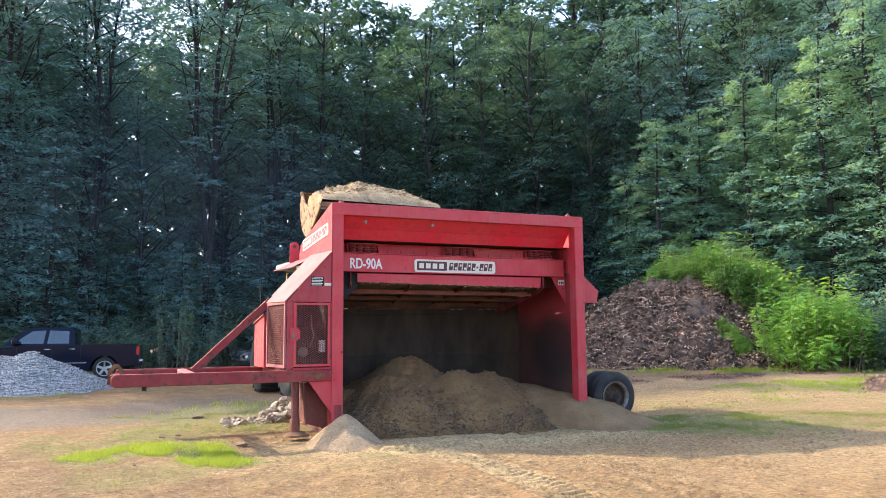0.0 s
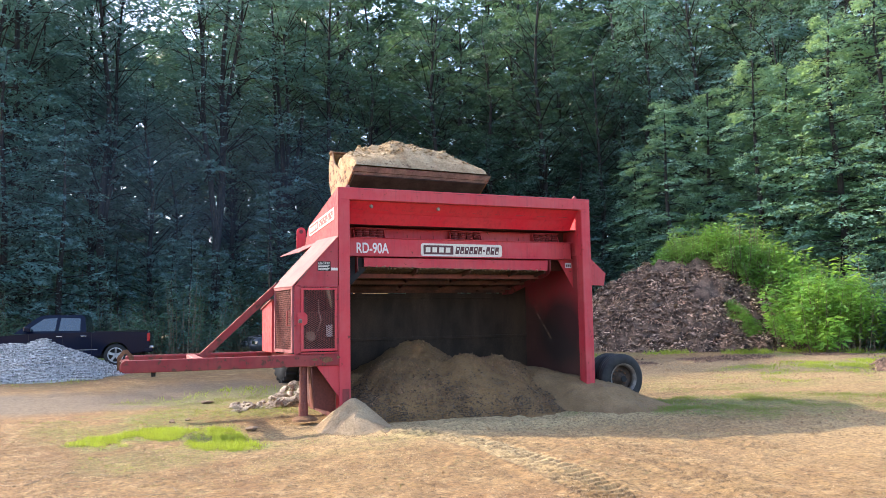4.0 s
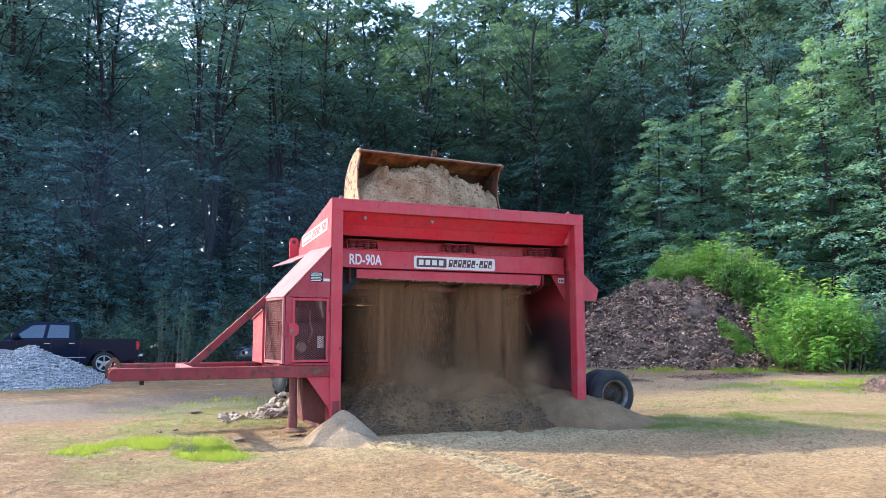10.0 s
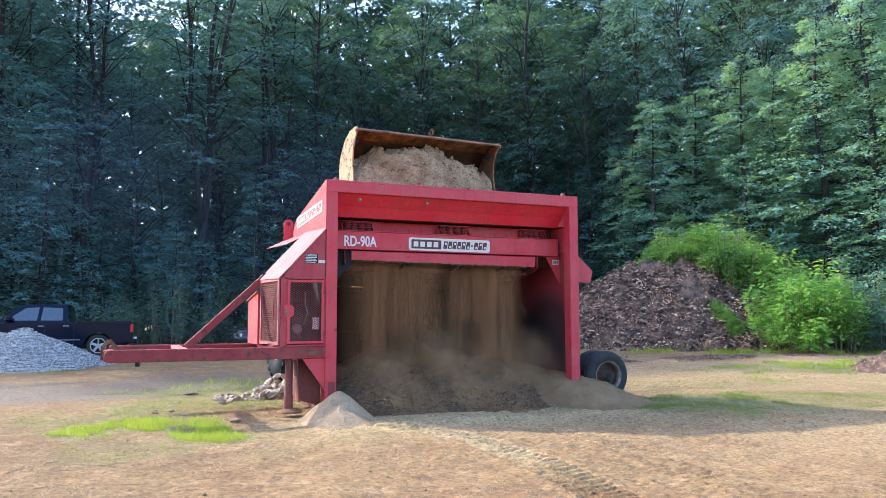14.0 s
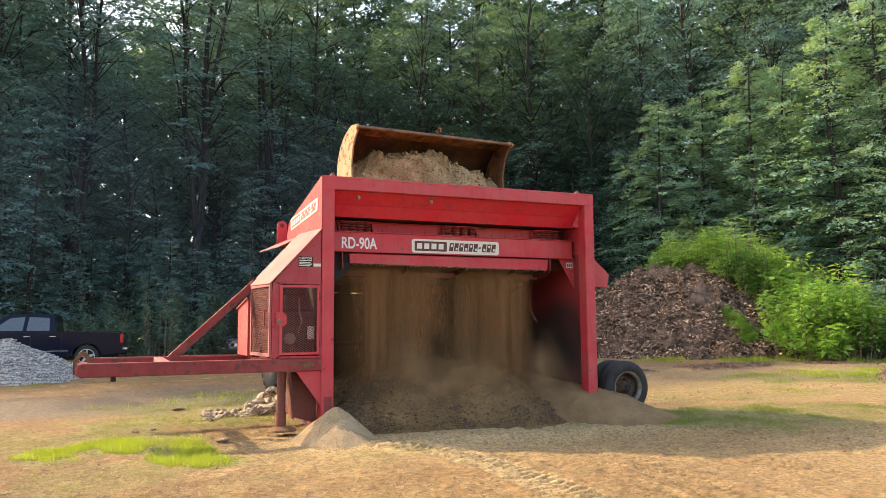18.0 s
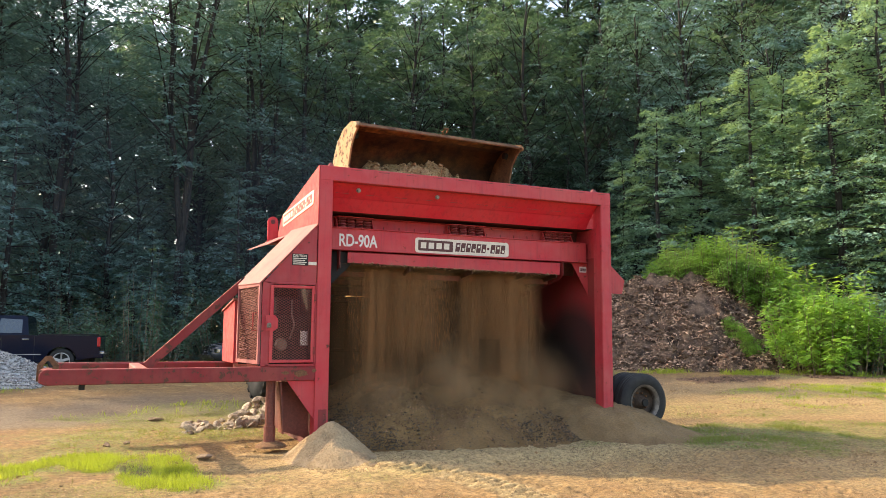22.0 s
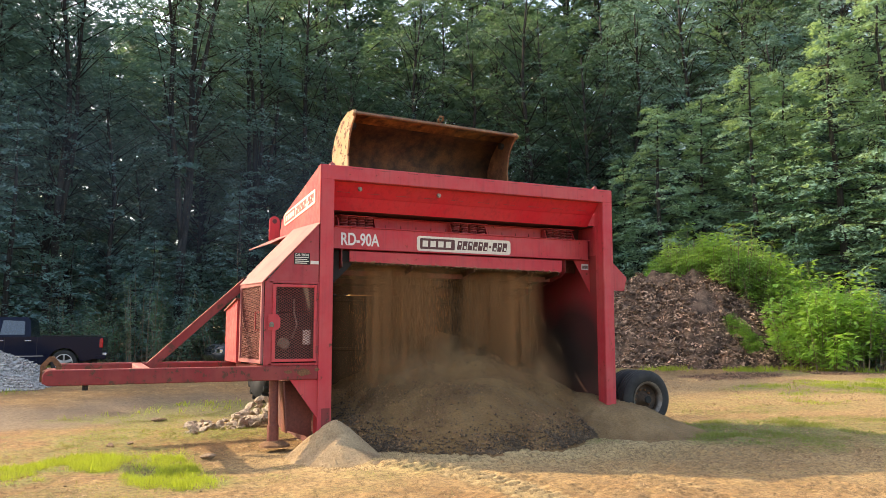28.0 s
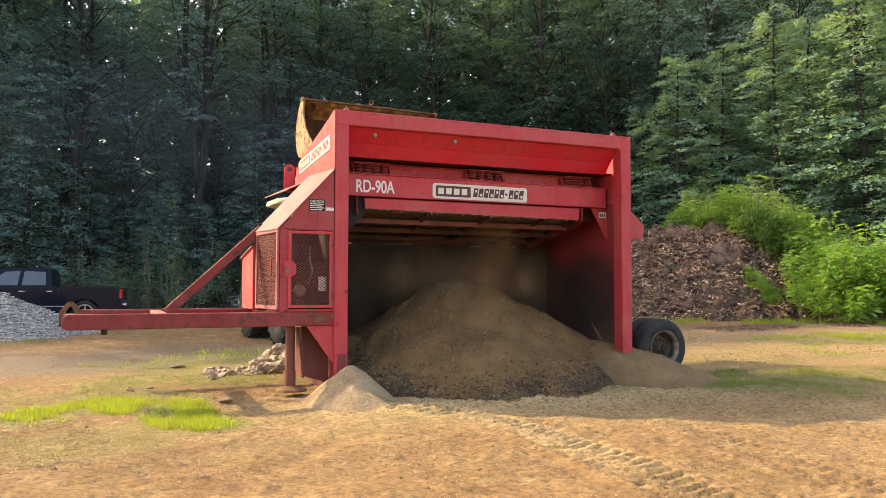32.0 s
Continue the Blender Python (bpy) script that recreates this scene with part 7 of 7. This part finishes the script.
def build_car():
    t = thing("parked_car", "dark grey car parked against the undergrowth", "car")
    bm = bmesh.new()
    prism(bm, [(-2.1, 0.35), (-2.15, 0.75), (-1.9, 0.92), (-0.9, 1.02), (-0.3, 1.45), (1.0, 1.48), (1.7, 1.05), (2.1, 0.95), (2.15, 0.4)], -0.85, 0.85, "y")
    bmesh.ops.bevel(bm, geom=bm.edges[:], offset=0.07, segments=2, affect="EDGES")
    part("body", bm, CAR_GREY, t, smooth=True)
    for x0, x1, x2, x3 in ((-0.75, -0.28, 0.28, 0.28), (0.36, 0.36, 0.95, 1.5)):
        bm = bmesh.new()
        prism(bm, [(x0, 1.05), (x1, 1.38), (x2, 1.40), (x3, 1.05)], -0.862, -0.845, "y")
        part("side_window", bm, WINDOW, t)
    bm = bmesh.new()
    bx(bm, (-2.17, -0.8, 0.66), (-2.05, -0.45, 0.80), 0.02)
    part("headlight", bm, CHROME, t)
    for x in (-1.35, 1.35):
        bm = bmesh.new()
        lathe(bm, [(0.0, -0.9), (0.19, -0.9), (0.31, -0.88), (0.31, -0.68), (0.0, -0.66)], (x, 0, 0.31), "y", 20)
        part("wheel", bm, RUBBER, t)
    x, y = 3.2, 18.8
    t.matrix_basis = pose(x, y, lift(x, y), 0, 0, 14)


def build_haze():
    """Thin blue exhaust haze that hangs between the loader and the wood."""
    rng = np.random.RandomState(29)
    out = []
    for k in range(6):
        g = np.linspace(-1, 1, 13)
        U, V = np.meshgrid(g, g)
        i = np.arange(169).reshape(13, 13)
        wd, ht = rng.uniform(4.0, 5.5), rng.uniform(2.6, 3.6)
        me = array_mesh("exhaust_haze", np.stack([U * wd, 0.5 * fbm(U + k, V, 4, 2, 1.0), V * ht], -1).reshape(-1, 3), np.stack([i[:-1, :-1], i[:-1, 1:], i[1:, 1:], i[1:, :-1]], -1).reshape(-1, 4), HAZE, True)
        th = np.clip(1 - np.hypot(U, V), 0, 1) ** 1.1 * 0.03
        at = me.attributes.new("thick", "FLOAT", "POINT")
        at.data.foreach_set("value", th.ravel().astype(np.float32))
        out.append(tagged(new("exhaust_haze", me), "thin bluish exhaust haze drifting before the wood", "haze", "exhaust haze", "stuff"))
    return out


build_car()
HAZE_PUFFS = build_haze()

# ---- what moves ----
def motions():
    loader_rows, arm_rows, bucket_rows, load_rows = [], [], [], []
    roll_rows = []
    y0 = HINGE[0][1]
    sx = REACH * math.sin(radians(YAW))
    slide = [(0, 0, 0, 0.13), (4, 0, 0, 0.11), (6, 0, 0, 0), (7, -4, 0.0, -0.08), (8, -7, 0.02, -0.20), (9, -10, 0.03, -0.36), (11, -12, 0.05, -0.46), (13, -14, 0.08, -0.46), (15.5, -17, 0.14, -0.55), (17, -20, 0.18, -0.60), (20, -24, 0.25, -0.82), (21, -26, 0.3, -0.66), (22, -28, 0.4, -0.9)]
    rest = pose(2.45, 2.2, 2.66, -8.2, 0, 0)
    for t, hy, hz, ph in HINGE:
        turn = radians(YAW)
        gz = 0.06
        body = pose(MID - sx, hy + REACH * math.cos(turn), gz, 0, 0, YAW)
        loader_rows.append((t, body))
        el = math.degrees(math.atan2(hz - gz - PIVOT[1], REACH + PIVOT[0]))
        arm_rows.append((t, pose(0, PIVOT[0], PIVOT[1], -el, 0, 0)))
        tip = pose(0, -REACH, hz - gz, ph, 0, 0)
        bucket_rows.append((t, tip))
        roll_rows.append((t, math.degrees((hy - y0) / 0.8)))
        if t <= 22:
            r, f, u = (float(np.interp(t, [s[0] for s in slide], [s[i] for s in slide])) for i in (1, 2, 3))
            load_rows.append((t, body @ tip @ pose(0, -f, u, r, 0, 0)))
    load_rows += [(24, rest), (32, rest)]
    walk(LOADER, loader_rows)
    walk(LIFT_ARM, arm_rows)
    walk(BUCKET, bucket_rows)
    walk(LOAD_OB, load_rows)
    for w in WHEELS:
        p = w.location.copy()
        walk(w, [(t, pose(p.x, p.y, p.z, a, 0, 0)) for t, a in roll_rows])
    # soil drops through the screen again and again, then lies in the heap
    period = 1.5
    for ob, x, y, c, k in CURTAIN:
        start = (6.55, 6.6, 6.9, 6.95, 6.6, 6.55)[c] if c < 6 else 6.9 + 0.04 * ((c * 5) % 7)
        stop = 28.4 - 0.12 * abs(c - 6)
        t = start + period * k / 5
        rows = [(0.0, pose(x, y, 2.52))]
        while t < 32.0 and t + 0.3 < stop:
            e = min(t + period - 0.04, 31.9)
            top, low = 2.43, -0.75 if e < 31.9 else 0.6
            rows += [(t, pose(x, y, top)), (t + 0.25 * (e - t), pose(x, y, top + 0.23 * (low - top))), (t + 0.75 * (e - t), pose(x, y, top + 0.77 * (low - top))), (e, pose(x, y, low))]
            t += period
        rows.append((32.0, rows[-1][1]))
        clean = [rows[0]]
        for r in rows[1:]:
            if frame(r[0]) > frame(clean[-1][0]):
                clean.append(r)
        walk(ob, clean)
    for i, (ob, x, y) in enumerate(DUST_PUFFS):
        rows = [(0, pose(x, y + 0.9, -1.0)), (6.6 + 0.1 * i, pose(x, y + 0.9, -1.0))]
        for j in range(12):
            t = 8.0 + 1.75 * j
            s = math.sin(i * 2.1 + j * 1.3)
            rows.append((t, pose(x + 0.22 * s, y - 0.12 * math.cos(i + j * 1.9), 0.82 + 0.18 * s, 0, 6 * s, 8 * s)))
        rows += [(29.0, pose(x, y + 0.8, 1.1)), (30.5, pose(x, y + 1.2, 1.45)), (32, pose(x + 0.1, y + 1.3, 1.6))] if i in (1, 3, 4, 6) else [(29.0, pose(x, y + 0.5, 0.6)), (30.5, pose(x, y + 0.9, -1.0)), (32, pose(x, y + 0.9, -1.0))]
        walk(ob, rows)
    for i, (ob, x, y) in enumerate(VEILS):
        late = 0.12 * ((i * 3) % 4) + (0.15 if i > 3 else 0)
        rows = [(0, pose(x, y, -2.8)), (6.7 + late, pose(x, y, -2.8)), (7.6 + late, pose(x, y, 0.42))]
        for j in range(14):
            t = 8.6 + 1.35 * j
            s = math.sin(i * 1.7 + j * 2.3)
            rows.append((t, pose(x + 0.05 * s, y, 0.40 + 0.03 * math.cos(j * 1.9 + i))))
        rows += [(28.45 + 0.28 * (3 - abs(i - 3.5)), pose(x, y, 0.38)), (29.7 + 0.25 * (3 - abs(i - 3.5)), pose(x, y, -2.8)), (32, pose(x, y, -2.8))] if i < 8 else [(32, pose(x, y, 0.4))]
        walk(ob, rows)
    for i, ob in enumerate(HAZE_PUFFS):
        x, y, z = -5.5 + 2.1 * i, 14.0 + 1.7 * (i % 3), 5.5 + 1.2 * ((i * 2) % 3)
        walk(ob, [(t, pose(x + 0.9 * math.sin(t * 0.2 + i), y, z + 0.5 * math.sin(t * 0.27 + 2 * i), 0, 5 * math.sin(t * 0.15 + i), 0)) for t in range(0, 33, 4)])
    # the heap grows
    walk(bpy.data.objects["soil_heap"], [(0, pose(0, 0, -1.55)), (7.5, pose(0, 0, -1.55)), (12, pose(0, 0, -1.0)), (18, pose(0, 0, -0.55)), (24, pose(0, 0, -0.2)), (28.5, pose(0, 0, 0)), (32, pose(0, 0, 0))])


motions()
